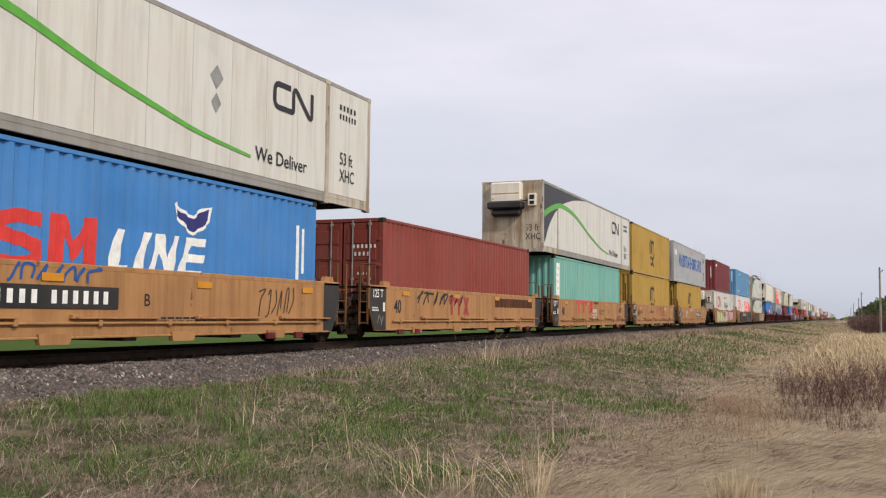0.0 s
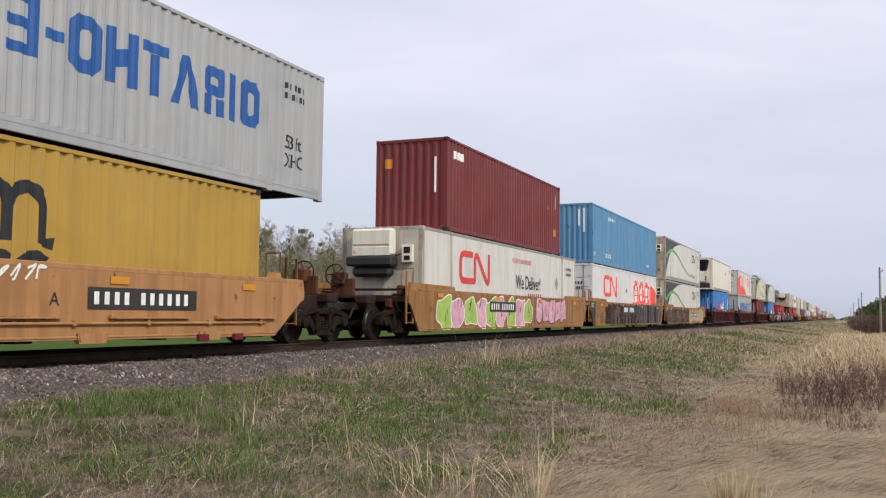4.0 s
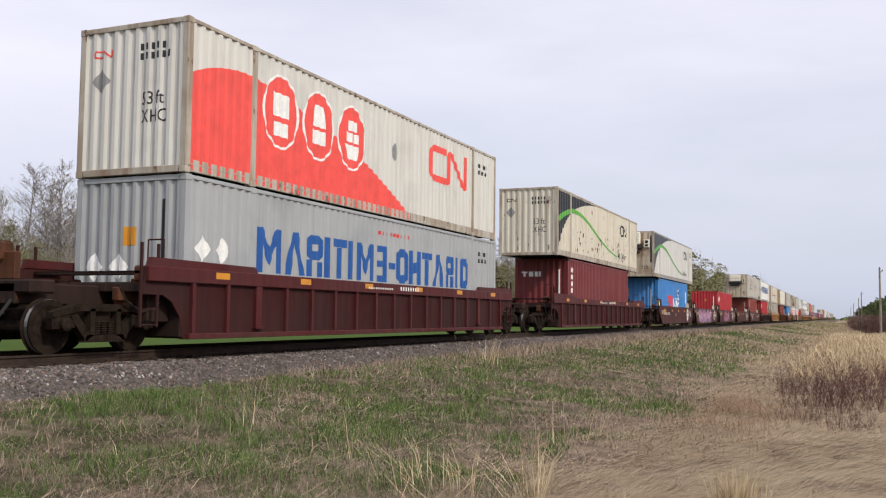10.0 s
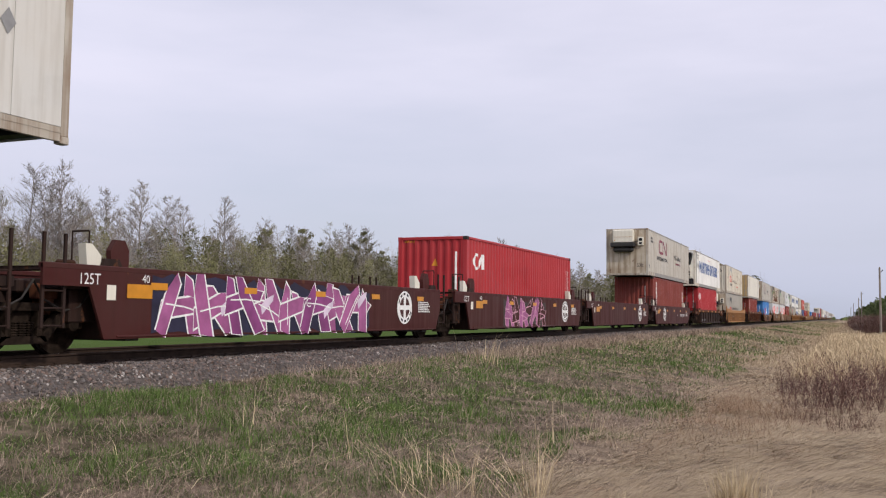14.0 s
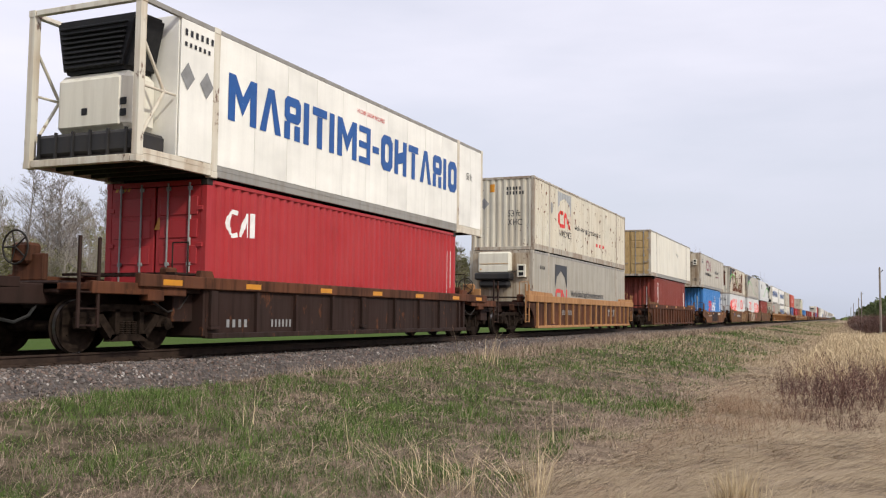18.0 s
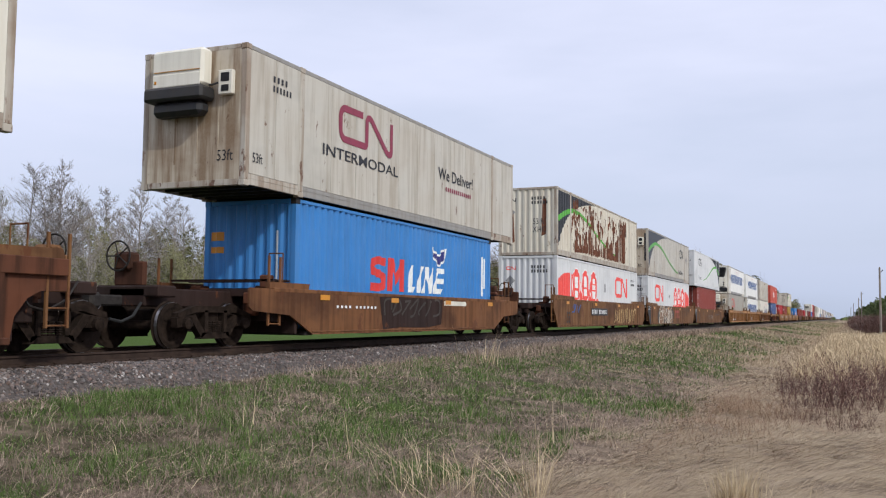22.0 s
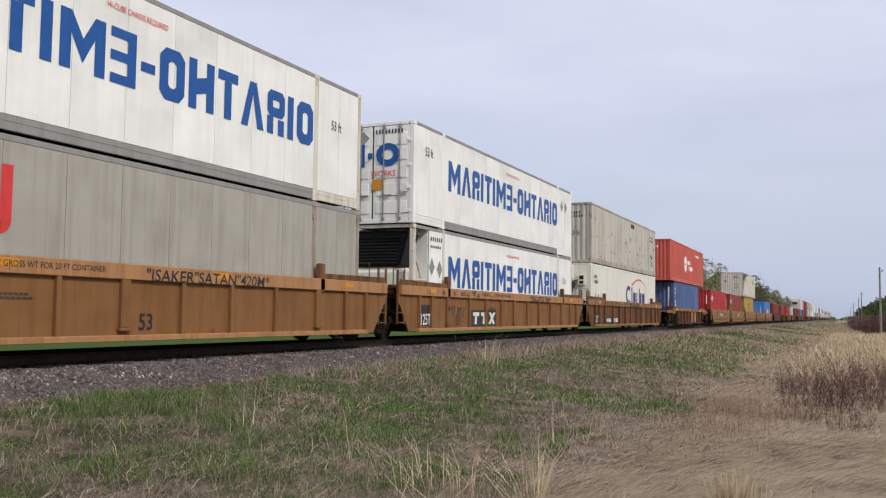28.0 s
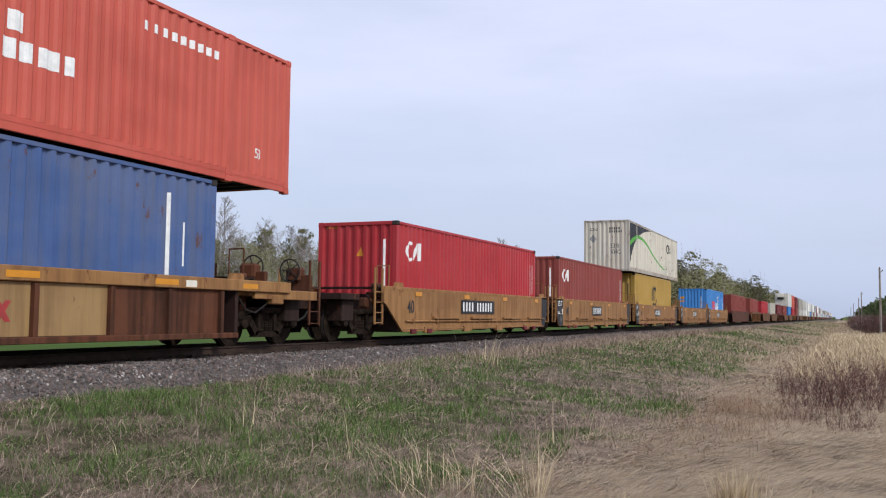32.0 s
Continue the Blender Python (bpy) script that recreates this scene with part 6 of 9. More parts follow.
# units 3 and 4: ochre boxes
def ochre(nose="corr"):
    b = Box(ISO40, "corr", P_OCHRE, "ochre-yellow corrugated container with a black arched mark", nose=nose)
    m = arc(-0.38, 1.9, 0.27, 0.3, 180, 0, 8)
    b.side("logo", ribbon([(-0.65, 1.38)] + m + [(-0.11, 1.38)], 0.2) + ribbon([(-0.11, 1.9)] + arc(0.22, 1.9, 0.3, 0.3, 170, 0, 8) + [(0.52, 1.42), (0.72, 1.38)], 0.2), D_BLACK)
    b.side("logo_lower", ribbon(arc(-0.3, 0.95, 0.3, 0.24, 40, 320, 12), 0.16) + ribbon(arc(0.4, 0.95, 0.3, 0.24, 40, 320, 12), 0.16), D_BLACK)
    b.side("name_column", sum([rect(-5.35, 2.22 - 0.19 * i, -5.2, 2.34 - 0.19 * i) for i in range(9)] + [rect(-5.05, 2.06 - 0.19 * i, -4.92, 2.16 - 0.19 * i) for i in range(8)], []), D_BLACK)
    b.nose("serial_mark", rect(2.0, 1.2, 2.06, 2.3), D_BLACK)
    return b


c = car40(58.65, 51.3, 66.85, P_WELL_YEL, YEL + " and a maroon mark")
load_mark(c), reflectors(c, 1.1), c.side("mark", block_word(0.62, 0.72, 1.95, 0.56, "ttx"), D_TTX, out=0.008), c.side("panel_mark", words("E", -2.9, 0.82, 0.21, 0.8), D_BLACK, out=0.008), small_print(c, -2.4, 0.98, 1.5, 2, D_BLACK), small_print(c, -5.3, 1.0, 0.7, 3, D_BLACK), c.side("spray_patch", rect(2.3, 1.1, 3.1, 1.3), D_LIME, "faded green spray")
stand(ochre(), 58.65, LOW_Z), stand(ochre(), 58.65, TOP_Z)
c = car40(74.2, 66.85, 85.1, P_WELL_YEL, YEL + ", sprayed drawing and number panel", re=True)
load_mark(c), reflectors(c, 1.12), number_panel(c, 1.1, 2.6, 0.72), c.side("panel_mark", words("A", 0.35, 0.76, 0.2), D_BLACK, out=0.008)
scrawl(c, -1.9, 0.3, 1.1, 1.34, 10, D_WHITE, 12, 0.035), scrawl(c, -4.2, -3.2, 0.4, 1.2, 4, D_WHITE, 13, 0.03), small_print(c, -1.4, 0.56, 1.8, 2, D_BLACK)
stand(ochre(), 74.15, LOW_Z)
b = stand(Box(DOM53, "corr", P_SILVER, "silver-grey corrugated long container with heavy blue letters", nose="corr"), 74.4, TOP_Z)
blue_word(b), tail_marks(b), end_marks(b), b.side("placards", diamond(-7.5, 2.15, 0.2, 0.23) + diamond(-6.9, 2.1, 0.2, 0.23), D_WHITE)
b.side("red_note", bars(-0.8, 2.42, 1.9, 0.09, 9), D_RED)

# units 5 to 7: three long smooth wells, much sprayed
c = car53(96.2, 85.1, 106.0, P_WELL_OCH, OLD + ", painted with green and pink scenes", le=True)
bubble_mural(c, -7.4, 1.4, 0.26, 1.3, (D_LIME, D_PINK), 21, 9, D_WHITE, D_SMOKE), bubble_mural(c, 1.8, 6.0, 0.4, 1.36, (D_PINK,), 22, 5, D_SMOKE, D_SMOKE), number_panel(c, -3.2, 2.6, 0.8), reflectors(c)
b = stand(Box(DOM53, "flat", P_WHITE, "white smooth-sided long container with a red mark and slogan", rail=P_ALU, nose="reefer", nose_mat=P_GREYWHITE), 96.25, LOW_Z)
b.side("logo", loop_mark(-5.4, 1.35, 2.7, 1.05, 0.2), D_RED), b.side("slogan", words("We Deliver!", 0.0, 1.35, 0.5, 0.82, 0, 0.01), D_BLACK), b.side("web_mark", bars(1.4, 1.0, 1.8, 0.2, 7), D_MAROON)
b.side("red_note", words("HI-CUBE CHASSIS REQUIRED", -0.4, 2.28, 0.16, 0.75), D_RED), b.side("placard", diamond(5.2, 1.7, 0.24, 0.28), D_GREY), tail_marks(b, size="", code="")
b = stand(Box(ISO40, "corr", P_DARKRED, "dark red corrugated container with small white marks"), 96.1, TOP_Z)
b.side("serial_mark", rect(4.95, 1.3, 5.02, 2.5) + rect(5.4, 1.9, 5.46, 2.5), D_WHITE), b.side("caution_plates", rect(5.2, 0.75, 5.55, 1.05) + [[(4.3, 1.8), (4.55, 1.8), (4.42, 2.02)]], D_AMBER), b.side("name_mark", block_word(-5.6, 2.3, 0.9, 0.25, "ib"), D_WHITE)
b.nose("serial_mark", rect(2.0, 1.2, 2.06, 2.3), D_WHITE), b.nose("plate", rect(0.3, 2.0, 0.55, 2.3), D_AMBER)

c = car53(115.65, 106.0, 125.5, P_WELL_OCH, OLD + ", covered in black and grey spray")
load_mark(c), wild_mural(c, -6.2, 2.0, 0.26, 1.36, (P_WELL_DARK, P_WELL_RUST, D_GRIME), 23, 9, D_SMOKE, P_WELL_DARK), slab_mural(c, 2.5, 8.52, 0.25, 1.4, 8, 27), c.side("number_panel", rect(-2.6, 0.78, 2.4, 1.26), P_BLACK, "black number panel", out=0.022), c.side("number_mark", bars(-2.3, 0.92, 0.95, 0.24, 4, 1, 0.3) + bars(-0.88, 0.92, 1.17, 0.24, 6, 1, 0.3), D_WHITE, out=0.0235), c.side("panel_mark", words("C", 1.6, 0.9, 0.24, 0.8), D_WHITE, out=0.0245), reflectors(c)
b = stand(Box(DOM53, "corr", P_COOLWHITE, "white corrugated long container with scarlet field and round badges", nose="doors", nose_mat=P_COOLWHITE), 115.65, LOW_Z)
red_family(b, True), b.nose("red_mark", loop_mark(0.1, 0.75, 1.5, 0.5, 0.13), D_SCARLET, out=0.03), b.nose("serial_mark", bars(1.6, 1.9, 0.55, 0.14, 4) + bars(1.6, 1.65, 0.65, 0.14, 6), D_BLACK, out=0.03)
b = stand(Box(DOM53, "corr", P_PALEBLUE, "faded pale blue corrugated long container with white marks"), 115.7, TOP_Z)
b.side("length_mark", words("53'", -7.8, 0.36, 0.2, 0.9), D_WHITE), b.side("lift_note", words("TDP LIFT ONLY", -5.7, 0.42, 0.2, 0.75) + words("TDP LIFT ONLY", 5.0, 0.42, 0.18, 0.5), D_WHITE), b.side("serial_mark", bars(-4.9, 2.35, 1.5, 0.16, 9), D_WHITE)
b.side("placard", diamond(1.2, 2.0, 0.2, 0.22), D_GREY), b.nose("placard", diamond(0.5, 1.85, 0.2, 0.22), D_GREY), b.nose("serial_mark", rect(1.86, 1.8, 1.95, 2.6) + rect(2.1, 1.5, 2.2, 2.65), D_WHITE)

c = car53(135.5, 125.5, 147.65, P_WELL_OCH, OLD + ", covered in brown and black spray", re=True)
load_mark(c, True, False), wild_mural(c, -8.0, 0.2, 0.28, 1.34, (D_GRIME, D_SMOKE, P_WELL_RUST), 24, 9, D_BRONZE, P_WELL_DARK), bubble_mural(c, 0.9, 8.3, 0.26, 1.34, (D_BUFF, P_TAN, D_BUFF, D_BUFF), 25, 7, P_TAN, D_GRIME), number_panel(c, 1.5, 3.1, 0.73, 0.3), c.side("panel_mark", words("A", 0.75, 0.76, 0.24, 0.8), D_BLACK, out=0.009), reflectors(c)
for z in (LOW_Z, TOP_Z):
    b = stand(Box(DOM53, "flat", P_WHITE, "white smooth-sided cooled container with charcoal corner and green line", rail=P_ALU, nose="reefer", nose_mat=P_STAINED), 135.4, z)
    swoosh(b), tail_marks(b, size="", code=""), b.nose("length_mark", words("53ft", 1.8, 0.5, 0.24, 0.8), D_BLACK), b.side("placard", diamond(6.9, 1.6, 0.14, 0.2), D_GREY)

# units 8 to 10: three single oxide-brown cars
def cp_car(c, l, r):
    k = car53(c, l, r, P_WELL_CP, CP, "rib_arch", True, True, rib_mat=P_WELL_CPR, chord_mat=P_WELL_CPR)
    reflectors(k, 1.18, 6), k.chord("number_mark", bars(0.3, 1.3, 1.2, 0.1, 8), D_WHITE), k.chord("chord_note", bars(-1.6, 1.3, 1.5, 0.05, 12), D_WHITE)
    return k


cp_car(158.9, 147.65, 170.75), cp_car(182.55, 170.75, 194.5), cp_car(206.3, 194.5, 217.6)
b = stand(Box(ISO40, "corr", P_BLUE, "bright blue corrugated container with red and white letter blocks"), 158.85, LOW_Z)
line_red_white(b)
b = stand(Box(DOM53, "flat", P_CREAM, "clean cream smooth-sided container with open-framed cooling unit", rail=P_ALU, nose="reefer_open"), 159.0, TOP_Z)
b.side("placards", diamond(2.7, 1.85, 0.22, 0.26) + diamond(3.2, 1.85, 0.22, 0.26), D_GREY), tail_marks(b, code=""), b.side("yellow_plate", rect(7.0, 0.42, 7.3, 0.72), D_AMBER)
b = stand(Box(DOM53, "corr", P_SILVER, "silver-grey corrugated long container with heavy blue letters"), 182.55, LOW_Z)
blue_word(b), tail_marks(b), b.side("placards", diamond(-7.6, 1.55, 0.22, 0.26) + diamond(-7.0, 1.55, 0.22, 0.26), D_WHITE), b.nose("placards", diamond(0.45, 1.2, 0.22, 0.28) + diamond(1.05, 1.2, 0.22, 0.28), D_WHITE), b.nose("yellow_plate", rect(1.15, 1.6, 1.45, 1.95), D_AMBER), b.nose("serial_column", rect(2.02, 0.9, 2.12, 2.45), D_BLACK)
b.side("red_note", bars(-0.5, 2.42, 1.9, 0.09, 9), D_RED)
b = stand(Box(DOM53, "corr", P_WHITE, "white corrugated long container with scarlet field and round badges"), 182.5, TOP_Z)
red_family(b), end_marks(b, logo=D_SCARLET), tail_marks(b, size="", code="")
b = stand(Box(ISO40, "corr", P_DARKRED, "dark red corrugated container with a white name column"), 206.2, LOW_Z)
b.side("name_column", sum([rect(-5.45, 2.3 - 0.3 * i, -5.3, 2.5 - 0.3 * i) for i in range(5)], []), D_WHITE), b.nose("name_mark", block_word(0.3, 2.1, 0.9, 0.22, "tbn"), D_WHITE), b.nose("serial_mark", rect(2.0, 1.1, 2.06, 2.4), D_WHITE)
b = stand(Box(DOM53, "corr", P_RUSTWHITE, "rust-streaked white corrugated long container with green line"), 206.35, TOP_Z)
swoosh(b), end_marks(b, logo=D_BLACK), rust_marks(b, 140, 31, -5.5, 7.5, 0.3, 1.4, 0.12)

# units 11 to 15: five joined dark brown wells
BNX = (227.75, 243.2, 258.8, 274.45, 290.25)
BNP = (217.6, 235.5, 251.05, 266.6, 282.3, 300.1)
for i, x in enumerate(BNX):
    c = car40(x, BNP[i], BNP[i + 1], P_WELL_BRN, BN + (", bright purple graffiti" if i == 1 else ""), le=i == 0, re=i == 4, cap_mat=P_WELL_DARK)
    reflectors(c, 1.05, 5)
    for gx in (-6.1, 5.95):
        part("guide_plate", shared(("guide_plate",), lambda bm: prism(bm, [(-0.2, 1.4), (-0.22, 1.66), (-0.1, 1.84), (0.1, 1.84), (0.2, 1.68), (0.2, 1.4)], -0.05, 0.05)), P_WELL_BRN, c.ob, "upright brown guide plate on the chord", loc=(gx, -1.34, 0))
        part("lock_block", shared(("lock_block",), lambda bm: prism(bm, [(-0.16, 1.4), (-0.2, 1.74), (-0.06, 1.74), (0.14, 1.56), (0.14, 1.4)], -0.08, 0.08)), P_CREAM, c.ob, "pale lock block beside the guide", loc=(gx - 0.55, -1.3, 0))
    c.side("reflector", rect(-6.05, 0.9, -5.45, 1.13), D_AMBER, "amber reflective plate", out=0.012), c.side("plate", rect(-6.5, 0.86, -6.3, 1.1), P_CREAM, out=0.009)
    if i != 1:
        crest(c, 4.2 if i != 4 else -3.6)
    else:
        crest(c, 4.35)
    if i == 0:
        c.side("number_mark", bars(-5.6, 0.82, 0.95, 0.18, 4) + bars(-4.55, 0.82, 1.05, 0.18, 6), D_WHITE), c.side("panel_mark", words("B", -1.2, 0.75, 0.2), D_WHITE)
    c.side("size_mark", words("40", -5.7, 1.16, 0.13) + words("20", -5.7, 0.98, 0.13), D_WHITE), small_print(c, 5.2, 1.0, 0.8, 6, D_WHITE, 0.03)
    if i:
        c.side("load_mark", words("125T", -7.1, 1.1, 0.17, 0.9), D_WHITE)
    if i == 1:
        wild_mural(c, -5.2, 2.1, 0.28, 1.36, (D_PINKISH, D_PINKISH, D_PURPLE), 45, 8, D_WHITE, D_INK, D_LILAC), c.side("panel_mark", words("C", -0.6, 0.82, 0.2), D_WHITE, out=0.022)
    if i == 2:
        wild_mural(c, -3.2, 1.2, 0.3, 1.3, (D_PINKISH, P_WELL_BRN), 43, 6, D_PINK, D_SMOKE)
    if i == 4:
        c.side("number_mark", bars(2.8, 0.72, 0.95, 0.18, 4) + bars(3.85, 0.72, 1.0, 0.18, 6), D_WHITE), c.side("panel_mark", words("A", 1.5, 0.72, 0.18), D_WHITE)
b = stand(Box(ISO40, "corr", P_BLUE, "bright blue corrugated container with red and white letter blocks"), 227.7, LOW_Z)
line_red_white(b)
b = stand(Box(DOM53, "flat", P_WHITE, "white smooth-sided cooled container with charcoal corner and green line", rail=P_ALU, nose="reefer", nose_mat=P_STAINED), 227.85, TOP_Z)
swoosh(b), b.nose("length_mark", words("53ft", 1.8, 0.5, 0.24, 0.8), D_BLACK), b.nose("serial_column", rect(2.36, 0.9, 2.46, 2.6), D_BLACK), b.side("placard", diamond(6.95, 1.6, 0.14, 0.2), D_GREY), tail_marks(b, size="", code="")


def short_red(mat, label, nose="corr", lettered=True):
    b = Box(ISO40, "corr", mat, label, nose=nose)
    if lettered:
        b.side("white_name", ribbon(arc(-5.2, 2.12, 0.2, 0.24, 60, 300, 10), 0.09) + [[(-5.0, 1.88), (-4.9, 1.88), (-4.74, 2.36), (-4.82, 2.36)], [(-4.82, 2.36), (-4.74, 2.36), (-4.7, 1.88), (-4.78, 1.88)]] + rect(-4.62, 1.88, -4.52, 2.38), D_WHITE)
    b.side("serial_mark", rect(5.45, 0.75, 5.5, 2.3) + rect(5.7, 1.2, 5.74, 2.3), D_WHITE), b.nose("serial_mark", rect(2.02, 0.9, 2.08, 2.4), D_WHITE), b.nose("caution_mark", [[(1.2, 1.95), (1.42, 1.95), (1.31, 2.2)]], D_AMBER)
    b.nose("hatching", sum([[[(0.2 + 0.1 * i, 2.72), (0.26 + 0.1 * i, 2.72), (0.3 + 0.1 * i, 2.78), (0.24 + 0.1 * i, 2.78)]] for i in range(4)], []), D_AMBER)
    return b


def brick(name_col=True):
    b = Box(ISO40, "corr", P_BRICK, "brick-red corrugated container with a white name column", nose="corr", deep=0.045)
    b.side("name_column", sum([block_word(-4.95, 2.36 - 0.28 * i, 0.3, 0.22, "tnitob"[i]) for i in range(6)], []), D_WHITE)
    b.side("serial_mark", rect(5.4, 0.9, 5.45, 2.2) + rect(5.62, 1.1, 5.66, 2.2), D_WHITE), b.nose("serial_mark", rect(1.9, 0.9, 1.96, 2.3), D_WHITE)
    return b


def intermodal(mat=P_WHITE):
    b = Box(DOM53, "flat", mat, "grimy white smooth-sided cooled container with maroon mark and slogan", rail=P_ALU, nose="reefer", nose_mat=P_STAINED)
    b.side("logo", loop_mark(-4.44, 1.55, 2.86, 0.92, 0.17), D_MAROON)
    b.side("division_word", words("INTERMODAL", -5.2, 1.12, 0.25, 1.75, 0, 0.008), D_BLACK), b.side("slogan", words("We Deliver!", 1.45, 1.48, 0.34, 1.12, 0, 0.01), D_BLACK), b.side("web_mark", bars(2.0, 1.16, 2.1, 0.13, 13, 1, 0.4), D_MAROON)
    b.nose("length_mark", words("53ft", 1.9, 0.52, 0.22, 0.8), D_BLACK), b.side("length_mark", words("53ft", -7.9, 0.5, 0.2, 0.8), D_BLACK), b.side("serial_mark", bars(-7.2, 2.3, 0.6, 0.13, 4) + bars(-7.2, 2.1, 0.75, 0.13, 6), D_BLACK)
    return b


stand(short_red(P_RED, "bright red corrugated container with white letter shapes"), 258.75, LOW_Z)
stand(brick(), 290.25, LOW_Z), stand(intermodal(P_GREYWHITE), 290.35, TOP_Z)

# units 16 to 19
c = car40(310.0, 300.1, 319.85, P_WELL_DARK, "dark rusty brown well car with ribbed sides and worn chord", "rib_square", True, True, chord_mat=P_WELL_RUST)
c.chord("reflectors", sum([rect(x, 1.14, x + 0.5, 1.24) for x in (-7.6, -5.2, -2.4, 0.1, 2.6, 5.2, 7.1)], []), D_AMBER, "amber reflective plate"), c.side("number_mark", bars(-5.7, 0.4, 0.75, 0.15, 4) + bars(-4.2, 0.4, 0.8, 0.15, 6), D_GREY, out=0.006)
stand(short_red(P_RED, "bright red corrugated container with barred doors and white letters", "doors"), 310.0, LOW_Z)


def mo_box(nose, place_word=True):
    b = Box(DOM53, "flat", P_BRIGHT, "clean white smooth-sided container with heavy blue letters" + (" and open-framed cooling unit" if nose == "reefer_open" else " and barred doors"), rail=P_ALU, nose=nose, nose_mat=P_BRIGHT)
    blue_word(b, -5.68, 5.9), b.side("red_note", words("HI-CUBE CHASSIS REQUIRED", -0.5, 2.42, 0.1, 0.8), D_RED)
    if nose == "reefer_open":
        b.side("placards", diamond(-6.9, 1.75, 0.2, 0.26) + diamond(-6.35, 1.7, 0.2, 0.26), D_GREY), b.side("serial_mark", bars(-7.0, 2.5, 0.9, 0.12, 6) + bars(-7.0, 2.3, 0.8, 0.08, 6), D_BLACK)
        b.side("length_mark", words("53 ft", 6.7, 1.75, 0.22, 0.8), D_BLACK)
    else:
        b.nose("blue_name", block_word(0.25, 1.62, 0.8, 0.66, "m") + rect(1.15, 1.85, 1.3, 2.02) + block_word(1.42, 1.62, 0.72, 0.66, "o"), D_BLUE, out=0.03)
        b.nose("works_word", words("WORKS", 1.25, 1.33, 0.17, 0.9), D_RED, out=0.03), b.nose("yellow_plate", rect(1.3, 0.95, 1.62, 1.25), D_AMBER, out=0.03), b.nose("placards", diamond(0.5, 2.45, 0.2, 0.2) + diamond(1.0, 2.45, 0.2, 0.2), D_GREY, out=0.03)
        b.nose("serial_mark", bars(1.4, 2.55, 0.9, 0.12, 9), D_BLACK, out=0.03), b.side("length_mark", words("53 ft", -7.4, 2.0, 0.26, 0.8), D_BLACK), b.side("placards", diamond(6.6, 2.1, 0.2, 0.24) + diamond(7.2, 2.1, 0.2, 0.24), D_GREY)
    return b


stand(mo_box("reefer_open"), 310.05, TOP_Z)
c = car53(331.8, 319.85, 343.7, P_WELL_RUST, "rust-brown well car with yellow ribs and yellow chord", "rib_arch", True, True, rib_mat=P_WELL_YEL, chord_mat=P_WELL_YEL, cap_mat=P_WELL_YEL)
c.side("number_mark", bars(-4.6, 0.72, 0.7, 0.2, 4) + bars(-3.7, 0.72, 0.8, 0.2, 5), D_GREY), c.side("mark", block_word(3.5, 0.68, 1.5, 0.34, "ttx", 0.12), D_GREY, out=0.008)
b = stand(Box(DOM53, "flat", P_DULLGREY, "dull grey smooth-sided cooled container with half-hidden red mark", rail=P_ALU, nose="reefer", nose_mat=P_STAINED), 331.8, LOW_Z)
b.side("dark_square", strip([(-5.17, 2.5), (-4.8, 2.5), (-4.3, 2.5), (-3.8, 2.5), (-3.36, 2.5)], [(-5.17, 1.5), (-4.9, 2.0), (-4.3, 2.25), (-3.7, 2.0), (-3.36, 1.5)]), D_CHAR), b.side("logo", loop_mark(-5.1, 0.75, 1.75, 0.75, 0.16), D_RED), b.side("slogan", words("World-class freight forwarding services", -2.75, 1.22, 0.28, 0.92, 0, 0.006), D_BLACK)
b.side("serial_mark", bars(-7.2, 2.2, 0.7, 0.14, 4), D_BLACK)
b = stand(Box(DOM53, "corr", P_RUSTWHITE, "rust-marked cream corrugated long container with a red mark and slogan"), 331.93, TOP_Z)
b.side("grey_arch", strip([(-4.87, 2.7), (-4.3, 2.7), (-3.8, 2.7), (-3.3, 2.7), (-2.79, 2.7)], [(-4.87, 1.8), (-4.5, 2.3), (-3.8, 2.5), (-3.1, 2.3), (-2.79, 1.8)]), P_SILVER), b.side("logo", loop_mark(-4.7, 1.2, 1.85, 0.72, 0.16), D_RED), b.side("division_word", words("WORLDWIDE", -4.65, 0.82, 0.28, 0.75), D_BLACK), b.side("slogan", words("World-class freight forwarding services", -2.1, 1.3, 0.24, 0.85), D_BLACK), b.side("web_mark", bars(1.7, 0.8, 1.9, 0.16, 10), D_RED)
end_marks(b), rust_marks(b, 170, 33, -7.9, 7.9, 0.3, 2.7, 0.11), b.side("placard", diamond(-5.7, 1.9, 0.18, 0.26), D_GREY), b.nose("plates", rect(0.75, 2.3, 0.95, 2.62), D_AMBER)

c = car53(355.4, 343.7, 366.85, P_WELL_RUST, "rust-brown well car with ribbed sides", "rib_arch", True, True, cap_mat=P_WELL_OLD)
reflectors(c, 1.18, 5)
stand(brick(), 355.2, LOW_Z)
b = stand(Box(DOM53, "flat", P_CREAM, "plain off-white smooth-sided container with tan barred doors", rail=P_ALU, nose="doors", nose_mat=P_TAN, frame_mat=P_EDGE), 355.6, TOP_Z)
b.side("placards", diamond(1.5, 1.9, 0.12, 0.16) + diamond(2.1, 1.85, 0.12, 0.16), D_GREY)
c = car40(377.5, 366.85, 388.5, P_WELL_ORB, "rust-brown low-sided well car with smooth sprayed sides", "low", le=True, re=True)
